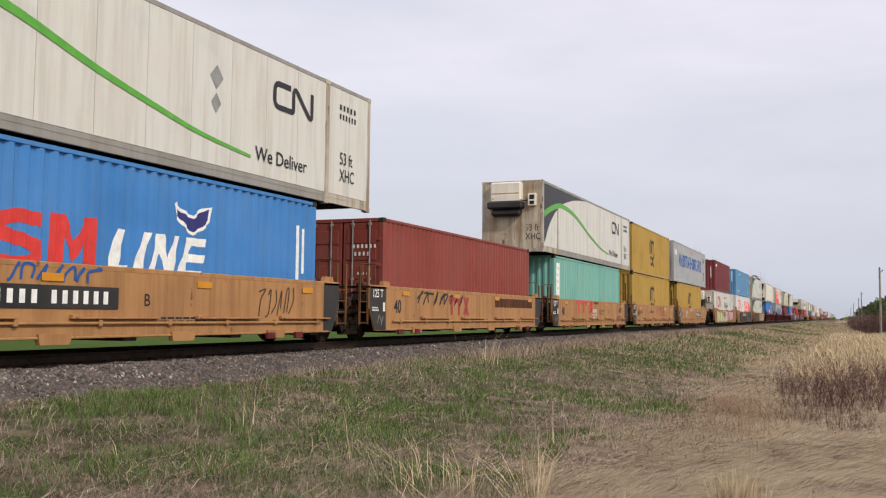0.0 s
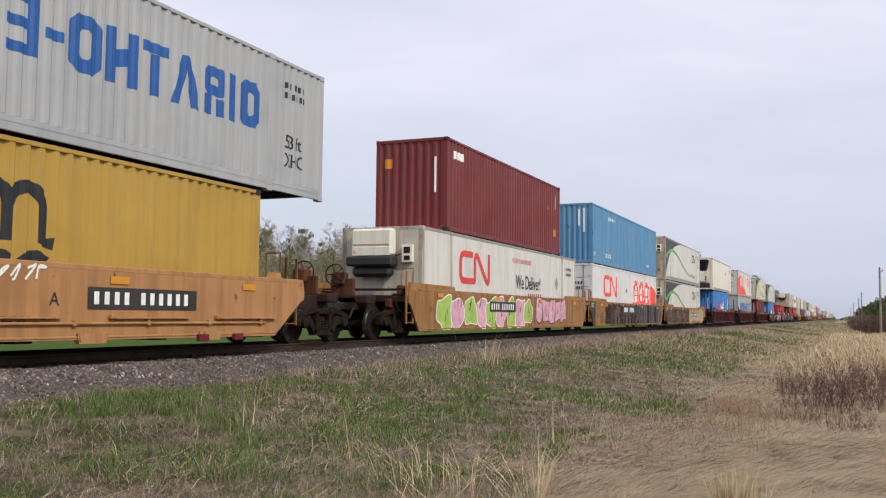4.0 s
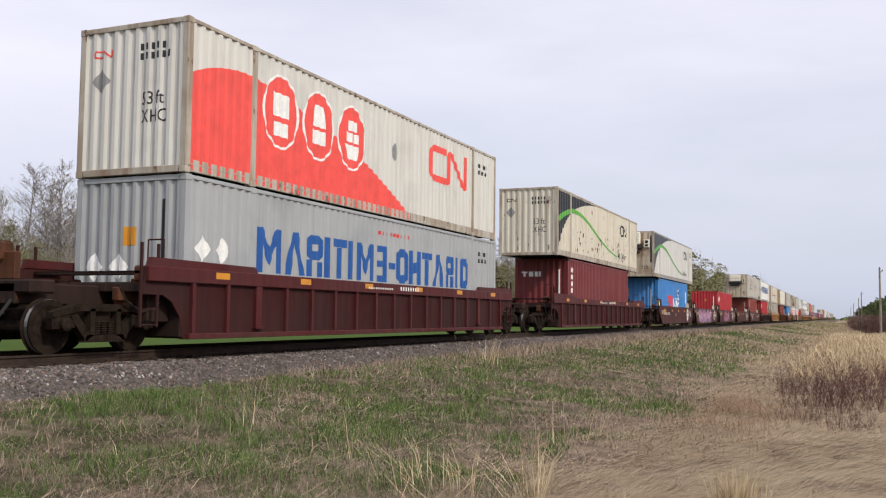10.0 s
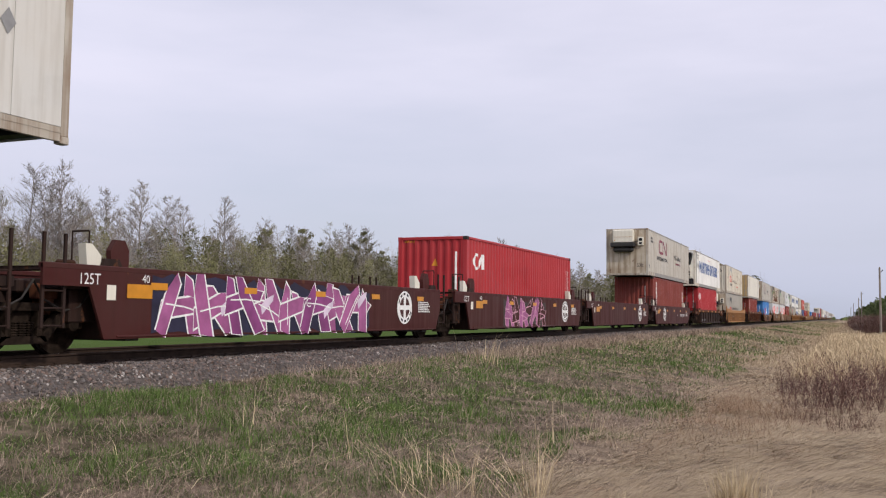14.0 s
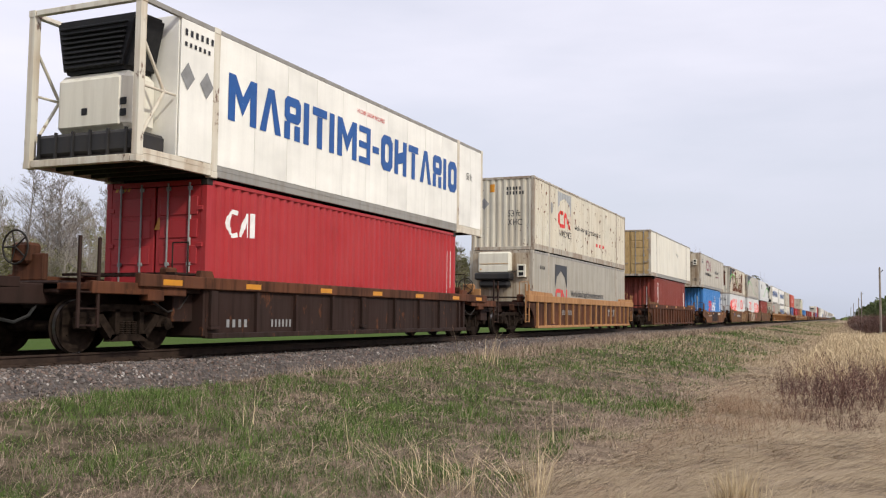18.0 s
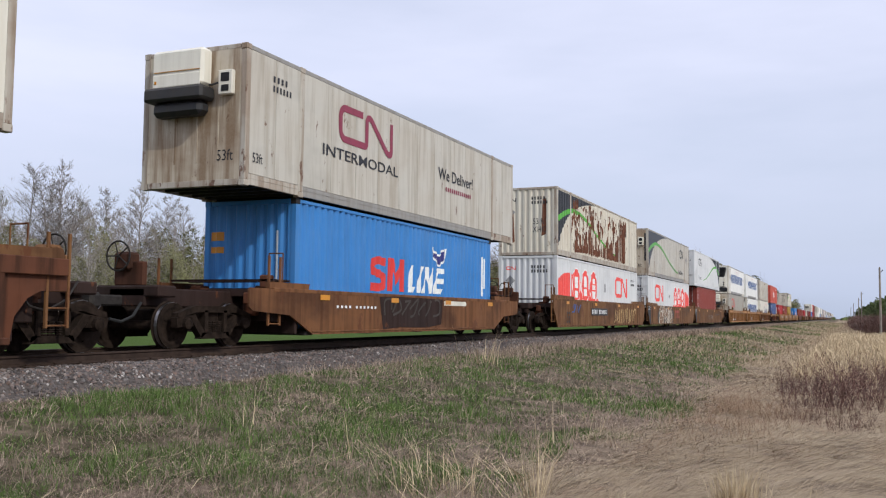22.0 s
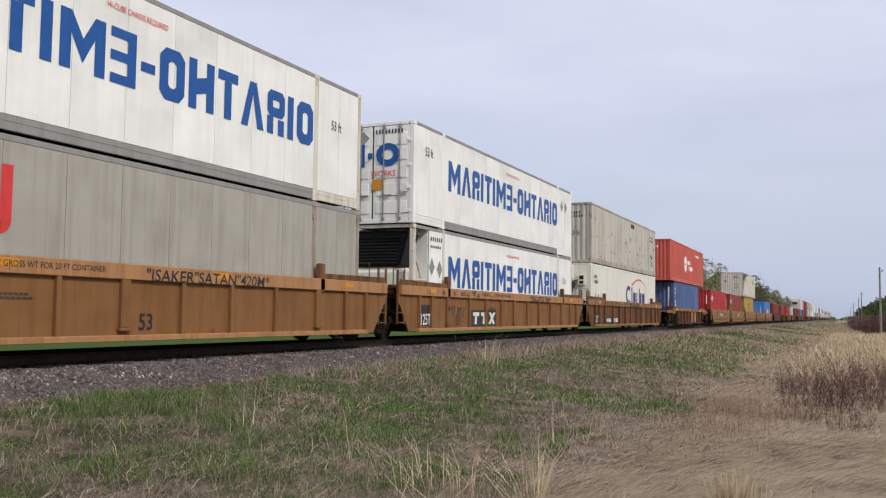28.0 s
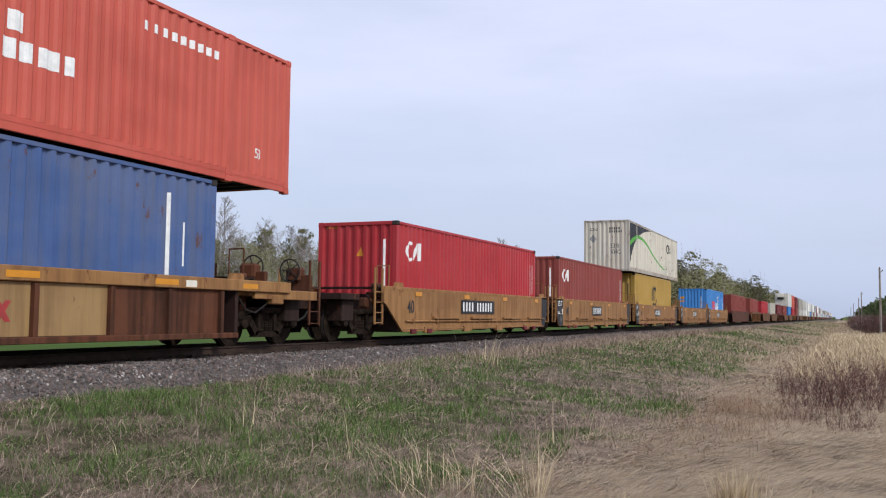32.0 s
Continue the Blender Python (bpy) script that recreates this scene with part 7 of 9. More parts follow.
reflectors(c, 0.98), number_panel(c, -4.9, 2.3, 0.74, 0.2, D_WHITE, None), c.side("sprayed_ground", strip([(-2.6, 1.12), (-1.5, 1.14), (0.2, 1.13), (1.4, 1.12)], [(-2.4, 0.3), (-1.4, 0.34), (0.3, 0.32), (1.3, 0.4)]), P_WELL_DARK, "dark patch of old spray"), c.side("pale_bar", rect(1.5, 0.95, 3.2, 1.08), P_CREAM, out=0.008), scrawl(c, -2.4, 1.2, 0.6, 1.1, 7, D_SMOKE, 51, 0.06)
b = stand(Box(ISO40, "corr", P_BLUE, "bright blue corrugated container with red and white letter blocks"), 377.5, LOW_Z)
line_red_white(b)
stand(intermodal(P_GREYWHITE), 377.5, TOP_Z)

# units 20 to 22: three long smooth wells
P22 = (388.5, 409.3, 428.8, 450.45)
for i, x in enumerate((399.5, 419.15, 438.45)):
    c = car53(x, P22[i], P22[i + 1], P_WELL_OLD, OLD + " and sprayed names", le=i == 0, re=i == 2)
    load_mark(c, i > 0, i != 1), reflectors(c)
    if i == 0:
        scrawl(c, 1.4, 6.6, 0.35, 1.1, 11, P_TAN, 61, 0.09), number_panel(c, -3.3, 3.2, 0.72), scrawl(c, -6.6, -5.2, 0.8, 1.2, 4, D_BLUE, 62, 0.06)
    elif i == 1:
        round_mural(c), c.side("mark", block_word(0.45, 0.6, 1.75, 0.54, "ttx"), D_TTX, out=0.008), scrawl(c, 4.4, 6.4, 0.7, 1.3, 6, D_SMOKE, 65, 0.04)
    else:
        number_panel(c, 3.0, 3.0, 0.8, ground=None, col=D_BLACK), scrawl(c, -1.8, 1.5, 0.5, 0.9, 8, D_GREY, 66, 0.03), scrawl(c, -5.0, -3.4, 0.8, 1.2, 4, D_SMOKE, 67, 0.03)
b = stand(Box(DOM53, "corr", P_COOLWHITE, "white corrugated long container with scarlet field and round badges"), 399.5, LOW_Z)
red_family(b), end_marks(b, logo=D_SCARLET, size="", code=""), tail_marks(b, size="", code="")
b = stand(Box(DOM53, "corr", P_RUSTWHITE, "badly rusted cream corrugated long container with green line"), 399.5, TOP_Z)
swoosh(b, False), end_marks(b, logo=D_BLACK), rust_sheet(b, 71, -5.4, 5.0, lambda x: 0.95 + 0.25 * math.sin(1.7 * x) + (0.0 if x < 2.4 else min(1.3, 1.1 * (x - 2.4)))), rust_marks(b, 330, 72, -5.9, 5.2, 0.8, 2.6, 0.34), b.nose("rust_run", [[(0.45, 1.9), (0.65, 1.9), (0.7, 0.6), (0.5, 0.4)], [(1.95, 2.4), (2.1, 2.4), (2.1, 0.9), (1.9, 0.8)]], D_RUSTPATCH, "rust runs on the end")
b = stand(Box(DOM53, "corr", P_COOLWHITE, "white corrugated container with scarlet field and barred doors", nose="doors", nose_mat=P_COOLWHITE), 419.15, LOW_Z)
red_family(b, True), b.nose("red_mark", loop_mark(0.7, 0.75, 1.2, 0.45, 0.12), D_SCARLET, out=0.03), b.nose("serial_mark", bars(1.7, 2.2, 0.5, 0.13, 4) + bars(1.7, 1.98, 0.6, 0.13, 6), D_BLACK, out=0.03)
b = stand(Box(DOM53, "flat", P_GREYWHITE, "greyed white smooth-sided cooled container with charcoal corner and green line", rail=P_ALU, nose="reefer", nose_mat=P_STAINED), 419.15, TOP_Z)
swoosh(b), b.nose("length_mark", words("53ft", 1.8, 0.5, 0.22, 0.8), D_BLACK), b.side("placards", diamond(6.6, 1.75, 0.16, 0.22) + diamond(7.1, 1.75, 0.16, 0.22), D_GREY), b.nose("serial_column", rect(2.36, 0.9, 2.46, 2.6), D_BLACK)
b = stand(short_red(P_BROWNRED, "brown-red corrugated container with barred doors and white column", "doors", False), 438.3, LOW_Z)
b.side("name_column", sum([block_word(-5.6, 2.38 - 0.24 * i, 0.22, 0.17, "tnbton"[i]) for i in range(6)], []), D_WHITE)
b = stand(Box(DOM53, "corr", P_COOLWHITE, "white corrugated long container with green line and barred doors", nose="doors", nose_mat=P_COOLWHITE), 438.45, TOP_Z)
swoosh(b, True, True), b.nose("logo", loop_mark(0.15, 1.55, 1.5, 0.45, 0.11), D_BLACK, out=0.03), b.nose("serial_mark", bars(1.75, 2.2, 0.5, 0.13, 4) + bars(1.75, 1.98, 0.6, 0.13, 6), D_BLACK, out=0.03), b.nose("length_mark", words("53 ft", 1.65, 0.4, 0.24, 0.8), D_BLACK, out=0.03)

# units 23 to 25: three long ribbed yellow wells
P25 = (450.45, 472.3, 491.9, 512.6)
for i, x in enumerate((462.6, 482.05, 501.7)):
    c = car53(x, P25[i], P25[i + 1], P_WELL_GOLD if i < 2 else P_WELL_ORB, RIBY, "rib_slant", le=i == 0, re=i == 2, chord_mat=P_WELL_YEL if i < 2 else P_WELL_OCH, cap_mat=P_WELL_OLD)
    reflectors(c, 1.18, 4), c.side("length_mark", words("53", -5.45 if i == 1 else 0.3, 0.38, 0.27, 0.95, 0, 0.01), D_BLACK, out=0.008)
    c.chord("weight_note", words("52,600 LBS MAX GROSS WT FOR 20 FT CONTAINER", -3.4, 1.3, 0.09, 0.95), D_BLACK)
    c.chord("size_mark", words("53", -7.6, 1.26, 0.12) + words("48", -6.6, 1.26, 0.12) + words("45", -5.8, 1.26, 0.12) + words("40/20", -5.2, 1.26, 0.12), D_BLACK)
    rng = random.Random(80 + i)
    c.chord("spray_scrawl", sum([ribbon(smooth_line([(-4.85 + 0.24 * k + rng.uniform(0, 0.28), 1.2 + rng.random() * 0.25) for _ in range(4)], 4), 0.03) for k in range(5)], []), D_BLACK, "sprayed loops along the chord")
    tag, tx = (("\"ISAKER\"SATAN\"420M*", 0.35), ("\"ISAKER\"SATAN*", 1.57), ("*ISAKER SATAN*19", -0.6))[i]
    c.chord("sprayed_name", words(tag, tx, 1.2, 0.2, 1.24, 0.1, 0.006), D_BLACK, "sprayed name along the chord")
    if i == 1:
        c.side("mark_panel", rect(-4.2, 0.32, -1.85, 0.84), P_BLACK, "black panel under a pale mark"), c.side("mark", block_word(-4.05, 0.39, 2.05, 0.38, "ttx", 0.12), P_CREAM, out=0.008), scrawl(c, -5.9, -4.7, 0.62, 0.95, 5, D_BLACK, 86, 0.03)
    if i != 1:
        c.side("number_panel", rect(-5.72, 0.32, -4.5, 0.66), P_BLACK, "black number panel"), c.side("number_panel", rect(-4.31, 0.32, -3.02, 0.66), P_BLACK, "black number panel")
        c.side("number_mark", bars(-5.55, 0.4, 0.95, 0.19, 4, 0, 0.35), D_WHITE, out=0.008), c.side("number_mark", bars(-4.22, 0.4, 1.1, 0.19, 6, 0, 0.35), D_WHITE, out=0.008)
    c.side("black_panel", rect(-8.04, 0.36, -7.35, 0.95), P_BLACK), c.side("load_mark", words("125T", -8.0, 0.4, 0.3, 0.78, 0, 0.012), D_WHITE, out=0.008)
    c.chord("panel_mark", words("EBA"[i], -6.17, 0.76, 0.18, 0.9), D_BLACK), small_print(c, -2.6, 0.9, 0.8, 2, D_SMOKE)
b = stand(Box(DOM53, "flat", P_DULLGREY, "dull grey smooth-sided cooled container with a red mark", rail=P_ALU, nose="reefer", nose_mat=P_STAINED), 462.6, LOW_Z)
b.side("logo", loop_mark(-5.2, 1.45, 3.0, 1.0, 0.2), D_RED), b.side("division_word", words("INTERMODAL", -6.0, 1.08, 0.26, 1.5), D_BLACK), b.side("serial_mark", bars(-7.3, 2.3, 0.7, 0.13, 4) + bars(-7.3, 2.1, 0.75, 0.13, 6), D_BLACK), b.side("placard", diamond(-7.0, 1.5, 0.24, 0.26), D_GREY)
stand(mo_box("reefer_open"), 462.6, TOP_Z), stand(mo_box("reefer_open"), 482.05, LOW_Z), stand(mo_box("doors"), 482.0, TOP_Z)
b = stand(Box(DOM53, "flat", P_CREAM, "cream smooth-sided cooled container with navy letters and red arc", rail=P_CREAM, nose="reefer", nose_mat=P_CREAM), 501.75, LOW_Z)
b.side("navy_name", ribbon(arc(0.2, 1.55, 0.55, 0.42, 50, 310, 14), 0.24) + rect(0.95, 1.12, 1.17, 2.02) + rect(1.38, 1.12, 2.08, 1.74) + rect(2.28, 1.12, 2.5, 1.74) + rect(3.0, 1.12, 3.22, 2.0) + rect(3.3, 1.12, 3.72, 1.74) + rect(3.92, 1.12, 4.65, 1.74), D_NAVY)
b.side("red_arc", ribbon(smooth_line([(1.04, 2.12), (1.9, 2.36), (2.87, 2.5), (3.9, 2.44), (4.83, 2.2)], 4), 0.12, True), D_RED), b.side("placards", diamond(-7.3, 1.2, 0.24, 0.3) + diamond(-6.75, 1.2, 0.24, 0.3), D_GREY), b.side("serial_mark", bars(-7.5, 2.2, 0.6, 0.16, 4) + bars(-7.5, 1.95, 0.75, 0.16, 6), D_BLACK)
b = stand(Box(DOM53, "corr", P_GREYWHITE, "grey-white corrugated long container with rust drips"), 501.83, TOP_Z)
rust_marks(b, 160, 91, -7.9, 7.9, 0.3, 2.0, 0.1), end_marks(b, code="", pl=False), b.side("placard", diamond(0.7, 1.75, 0.16, 0.22), D_GREY), b.side("rust_window", rect(0.9, 2.45, 1.9, 2.68), D_RUSTPATCH), tail_marks(b)

# unit 26: orange over dusty blue
c = car40(523.7, 512.6, 533.7, P_WELL_RUST, "rusty well car with ribbed sides, tan panels and yellow chord", "rib_square", True, True, chord_mat=P_WELL_OCH)
c.chord("reflectors", sum([rect(x, 1.15, x + w, 1.25) for x, w in ((-7.35, 0.95), (-4.7, 0.45), (-3.1, 0.5), (-1.25, 0.55), (0.85, 0.6), (3.9, 0.6), (6.4, 0.5))], []), D_AMBER, "amber reflective plate"), c.chord("weight_note", bars(-4.1, 1.16, 1.9, 0.07, 11), D_BLACK), c.chord("plate", rect(4.7, 1.13, 5.0, 1.25), P_CREAM)
c.side("tan_panel", rect(-0.15, 0.31, 1.36, 1.09), P_PANEL, "tan replacement panel"), c.side("tan_panel", rect(1.48, 0.31, 2.88, 1.09), P_PANEL, "tan replacement panel"), c.side("mark", block_word(0.03, 0.52, 1.0, 0.3, "ttx"), D_TTX, out=0.008)
c.side("number_panel", rect(-5.8, 0.36, -4.86, 0.62), P_WELL_DARK, "dark number panel"), c.side("number_mark", bars(-4.68, 0.38, 0.66, 0.22, 4), D_GREY, out=0.008), c.side("length_mark", words("40", -1.66, 0.38, 0.36, 0.95, 0, 0.012), D_BLACK, out=0.008)
b = stand(Box(ISO40, "corr", P_DUSTYBLUE, "dusty blue corrugated container with a white name column"), 523.5, LOW_Z)
b.side("name_column", sum([block_word(-5.6, 2.3 - 0.3 * i, 0.26, 0.2, "nmtib"[i]) for i in range(5)], []), D_WHITE), b.nose("name_column", sum([block_word(0.45, 2.35 - 0.3 * i, 0.3, 0.2, "nmtibn"[i]) for i in range(6)], []), D_WHITE), b.nose("serial_column", sum([rect(2.02, 2.4 - 0.15 * i, 2.12, 2.5 - 0.15 * i) for i in range(11)], []), D_WHITE), b.side("dark_patch", rect(-2.9, 0.32, -2.3, 0.62), D_BLACK), b.side("serial_mark", rect(4.75, 0.9, 4.82, 2.5) + rect(5.15, 1.2, 5.2, 2.0), D_WHITE)
b = stand(Box(DOM53, "corr", P_ORANGE, "orange-red corrugated long container with a white badge"), 523.8, TOP_Z)
b.side("badge", [[(-1.9, 1.1), (-1.3, 0.85), (-0.7, 1.1), (-0.7, 1.85), (-1.3, 2.1), (-1.9, 1.85)]], D_WHITE), b.side("badge_mark", rect(-1.62, 1.15, -1.5, 1.8) + rect(-1.1, 1.15, -0.98, 1.8) + rect(-1.5, 1.4, -1.1, 1.54), P_ORANGE, out=0.007)
b.side("name_mark", block_word(-0.4, 1.5, 1.5, 0.3, "bii") + block_word(-0.1, 1.08, 2.2, 0.3, "ibnbi"), D_WHITE), b.side("serial_mark", bars(3.6, 2.3, 2.2, 0.16, 9), D_WHITE), b.side("length_mark", words("53", 6.9, 0.6, 0.2, 0.9), D_WHITE)
b.nose("badge", oval(0.55, 2.35, 0.18, 0.2, 6), D_WHITE), b.nose("name_mark", bars(0.9, 2.3, 0.9, 0.14, 6), D_WHITE), b.nose("length_mark", words("53", 1.2, 1.4, 0.22, 0.9), D_WHITE), b.nose("plate", rect(1.0, 0.75, 1.5, 1.0), D_WHITE)

# units 27 to 31
P31 = (533.7, 551.2, 566.85, 582.5, 598.4, 614.2)
for i, x in enumerate((543.5, 558.95, 574.6, 590.4, 605.4)):
    c = car40(x, P31[i], P31[i + 1], P_WELL_OCH, YEL, le=i == 0, re=i == 4)
    load_mark(c, i > 0), reflectors(c), number_panel(c, -2.2 if i == 0 else -1.6, 2.9 if i == 0 else 1.8, 0.72, 0.42)
stand(short_red(P_RED, "bright red corrugated container with white letter shapes"), 543.5, LOW_Z)
stand(short_red(P_BROWNRED, "brown-red corrugated container with white letter shapes"), 558.95, LOW_Z)
stand(ochre(), 574.5, LOW_Z)
b = stand(Box(DOM53, "corr", P_RUSTWHITE, "white corrugated long container with charcoal corner and green line"), 574.75, TOP_Z)
swoosh(b, False), end_marks(b, logo=D_BLACK), rust_marks(b, 40, 93, 0, 7, 0.3, 1.4, 0.1)
b = stand(Box(ISO40, "corr", P_BLUE, "bright blue corrugated container with red and white letter blocks"), 605.2, LOW_Z)
line_red_white(b)

# the rest of the train, which stays far down the line
rng = random.Random(7)
FAR = [("long", P_BRICK, None), ("short", P_BROWNRED, None), ("short", P_RED, None), ("short", P_GREYWHITE, None), ("short", P_DARKRED, None), ("short", P_BROWNRED, None), ("short", P_BLUE, "cool"), ("short", P_RED, P_ORANGE), ("short", P_BRICK, P_DARKRED), ("long", P_GREYWHITE, P_DULLGREY),
       ("long", P_WHITE, P_GREYWHITE), ("long", P_BRIGHT, P_WHITE), ("long", P_WHITE, P_BRIGHT), ("short", P_BLUE, P_WHITE), ("long", P_GREYWHITE, P_WHITE), ("short", P_DARKRED, P_BRIGHT), ("long", P_WHITE, P_SILVER), ("short", P_BRICK, P_DARKRED)]
edge = 614.2
k = 0
while edge < 1640:
    kind, low, high = FAR[k] if k < len(FAR) else (rng.choice(("long", "long", "short")), rng.choice((P_WHITE, P_SILVER, P_BRICK, P_BLUE, P_GREYWHITE)), rng.choice((P_WHITE, P_GREYWHITE, P_DARKRED, P_BRIGHT, None)))
    long_one = kind == "long"
    wide = 23.6 if long_one else 18.0
    mid = edge + wide / 2
    ribbed = k % 3 == 1
    mat = P_WELL_OLD if k % 4 else P_WELL_RUST
    lbl = (RIBY if ribbed else YEL) + ", far down the line"
    (car53 if long_one else car40)(mid, edge, edge + wide, mat, lbl, "rib_slant" if ribbed else "smooth", True, True, near=False)
    if low:
        l = DOM53 if long_one else ISO40
        stand(Box(l, "corr", low, low.name.replace("_paint", "").replace("_", " ") + " corrugated container far down the line", nose="corr", group="far containers"), mid, LOW_Z)
    if high == "cool":
        stand(Box(DOM53, "flat", P_WHITE, "white cooled container standing above its neighbours", rail=P_ALU, nose="reefer", nose_mat=P_CREAM, group="far containers"), mid, TOP_Z)
    elif high:
        stand(Box(DOM53 if long_one else ISO40, "corr", high, high.name.replace("_paint", "").replace("_", " ") + " corrugated container stacked far down the line", group="far containers"), mid, TOP_Z)
    edge += wide
    k += 1

# ---------------------------------------------------------------- grass
def patches(x, y, cell, seed):
    """Smooth random patches from 0 to 1."""
    g = np.random.default_rng(seed).random((256, 256))
    u, v = x / cell + 100.3, y / cell + 100.7
    i, j = np.floor(u).astype(int) % 255, np.floor(v).astype(int) % 255
    fu, fv = u % 1, v % 1
    fu, fv = fu * fu * (3 - 2 * fu), fv * fv * (3 - 2 * fv)
    return (g[i, j] * (1 - fu) + g[i + 1, j] * fu) * (1 - fv) + (g[i, j + 1] * (1 - fu) + g[i + 1, j + 1] * fu) * fv


def blade_material(name, dark, light, tip=None):
    m, n, l, bs = graph(name)
    geo = n.new("ShaderNodeNewGeometry")
    tc = n.new("ShaderNodeTexCoord")
    big = noise_tex(n, l, tc.outputs["Object"], 0.6, 3)
    c = blend(n, l, geo.outputs["Random Per Island"], dark, light)
    c = blend(n, l, span(n, l, big, 0.35, 0.65, 0.0, 0.4), c, tip or dark)
    l.new(c, bs.inputs["Base Color"])
    bs.inputs["Roughness"].default_value = 0.75
    bs.inputs["Specular IOR Level"].default_value = 0.2
    return m


def strew(rng, n, r0, r1, a0, a1, power=1.0):
    """Places on the ground, closer together near the eye: between the bearings a0 and a1."""
    r = r0 * (r1 / r0) ** (rng.random(n) ** power)
    a = np.radians(rng.uniform(a0, a1, n))
    return r * np.cos(a), r * np.sin(a)


def blades(name, x, y, h, w, lean, rng, mat, label, kind="stuff", base=None, aim=None, rise=1.0):
    """Bent tapering blades, one object."""
    n = len(x)
    a = rng.uniform(0, 2 * np.pi, n) if aim is None else aim
    d = np.stack([np.cos(a), np.sin(a)], 1)
    t = rng.uniform(0, np.pi, n)
    s = np.stack([np.cos(t), np.sin(t)], 1)
    z = ground_z(x, y) - 0.01 if base is None else base
    p = np.stack([x, y], 1)
    v = np.zeros((n, 5, 3))
    for k, (f, ww) in enumerate(((0.0, 1.0), (0.0, -1.0), (0.55, -0.7), (0.55, 0.7), (1.0, 0.0))):
        off = d * (lean * h * f ** 1.7)[:, None] + s * (w * ww / 2)[:, None]
        v[:, k, :2] = p + off
        v[:, k, 2] = z + rise * h * f * np.sqrt(np.clip(1 - (lean * f * 0.75) ** 2, 0.02, 1))
    i = np.arange(n)[:, None] * 5
    q = np.concatenate([i + np.array([0, 1, 2, 3]), ], 1)
    tri = i + np.array([3, 2, 4])
    me = bpy.data.meshes.new(name)
    me.vertices.add(n * 5)
    me.vertices.foreach_set("co", v.ravel())
    me.loops.add(n * 7)
    me.polygons.add(n * 2)
    me.loops.foreach_set("vertex_index", np.concatenate([q, tri], 1).ravel().astype(np.int32))
    me.polygons.foreach_set("loop_start", np.stack([np.arange(n) * 7, np.arange(n) * 7 + 4], 1).ravel().astype(np.int32))
    me.update(calc_edges=True)
    me.validate()
    me.materials.append(mat)
    return tagged(new(name, me), label, "grass", "", kind)


G_GREEN = blade_material("fresh_grass", (0.024, 0.05, 0.01), (0.175, 0.265, 0.07), (0.085, 0.12, 0.036))
G_DRY = blade_material("dead_grass", (0.10, 0.072, 0.055), (0.58, 0.455, 0.345), (0.2, 0.148, 0.118))
G_BROWN = blade_material("matted_brown_grass", (0.05, 0.034, 0.029), (0.23, 0.16, 0.128), (0.10, 0.07, 0.06))
G_STRAW = blade_material("pale_straw", (0.42, 0.325, 0.20), (0.70, 0.57, 0.385), (0.5, 0.40, 0.255))
G_MAT = blade_material("matted_straw", (0.27, 0.205, 0.135), (0.6, 0.485, 0.33), (0.31, 0.23, 0.155))
G_RUST = blade_material("rust_brown_stalks", (0.24, 0.155, 0.10), (0.44, 0.31, 0.21), (0.32, 0.225, 0.15))
rng = np.random.default_rng(11)


def keep(mask, *arrays):
    return [a[mask] for a in arrays]


# new green grass on the bank, in tufts with ragged edges
x, y = strew(rng, 300000, 6.2, 80.0, 3, 54, 0.9)
edge_y = 2.0 + 1.3 * patches(x, y, 2.5, 3) + 0.7 * patches(x, y, 0.8, 4)
g = patches(x, y, 0.3, 1) * 0.34 + patches(x, y, 0.75, 6) * 0.36 + patches(x, y, 2.6, 2) * 0.36
m = (y > edge_y) & (y < 9.6) & (x > 3) & (g > 0.315 + 0.0012 * np.hypot(x, y) + (0.34 + 0.006 * np.hypot(x, y)) * rng.random(len(x)))
x, y, g = keep(m, x, y, g)
r = np.hypot(x, y)
blades("green_grass", x, y, rng.uniform(0.05, 0.16, len(x)) * (0.55 + 2.2 * np.clip(g - 0.45, 0, 0.5)), 0.0062 * np.maximum(1, r / 9), rng.uniform(0.1, 1.0, len(x)), rng, G_GREEN, "short fresh green grass in tufts on the bank")
# flattened thatch of dead grass over all of it
x, y = strew(rng, 230000, 6.0, 80.0, -4, 54, 0.9)
m = (y > 1.6) & (y < 9.85) & (patches(x, y, 0.5, 41) * 0.5 + patches(x, y, 1.6, 42) * 0.5 > 0.22 + 0.3 * rng.random(len(x)))
x, y = keep(m, x, y)
r = np.hypot(x, y)
for sel, nm, mt, lb in ((r < 24, "dead_grass", G_DRY, "flattened thatch of tan dead grass"), (r >= 24, "bleached_grass", G_MAT, "bleached dead grass farther along the bank")):
    k = int(sel.sum())
    blades(nm, x[sel], y[sel], rng.uniform(0.04, 0.2, k), 0.0062 * np.maximum(1, r[sel] / 9), rng.uniform(0.6, 1.32, k), rng, mt, lb, rise=0.5)
x, y = strew(rng, 110000, 6.2, 70.0, -4, 54)
m = (y > 1.8) & (y < 9.5) & (patches(x, y, 1.3, 8) * 0.6 + patches(x, y, 0.4, 18) * 0.4 > 0.475)
x, y = keep(m, x, y)
r = np.hypot(x, y)
blades("brown_grass", x, y, rng.uniform(0.06, 0.2, len(x)), 0.006 * np.maximum(1, r / 10), rng.uniform(0.9, 1.32, len(x)), rng, G_BROWN, "dark brown rotting grass in patches", rise=0.45)


def combed(x, y):
    """The way in which the dead grass of the ditch has been laid, turning gently from place to place."""
    return -1.35 + 1.5 * (patches(x, y, 2.4, 61) - 0.5) + 0.9 * (patches(x, y, 0.9, 62) - 0.5)


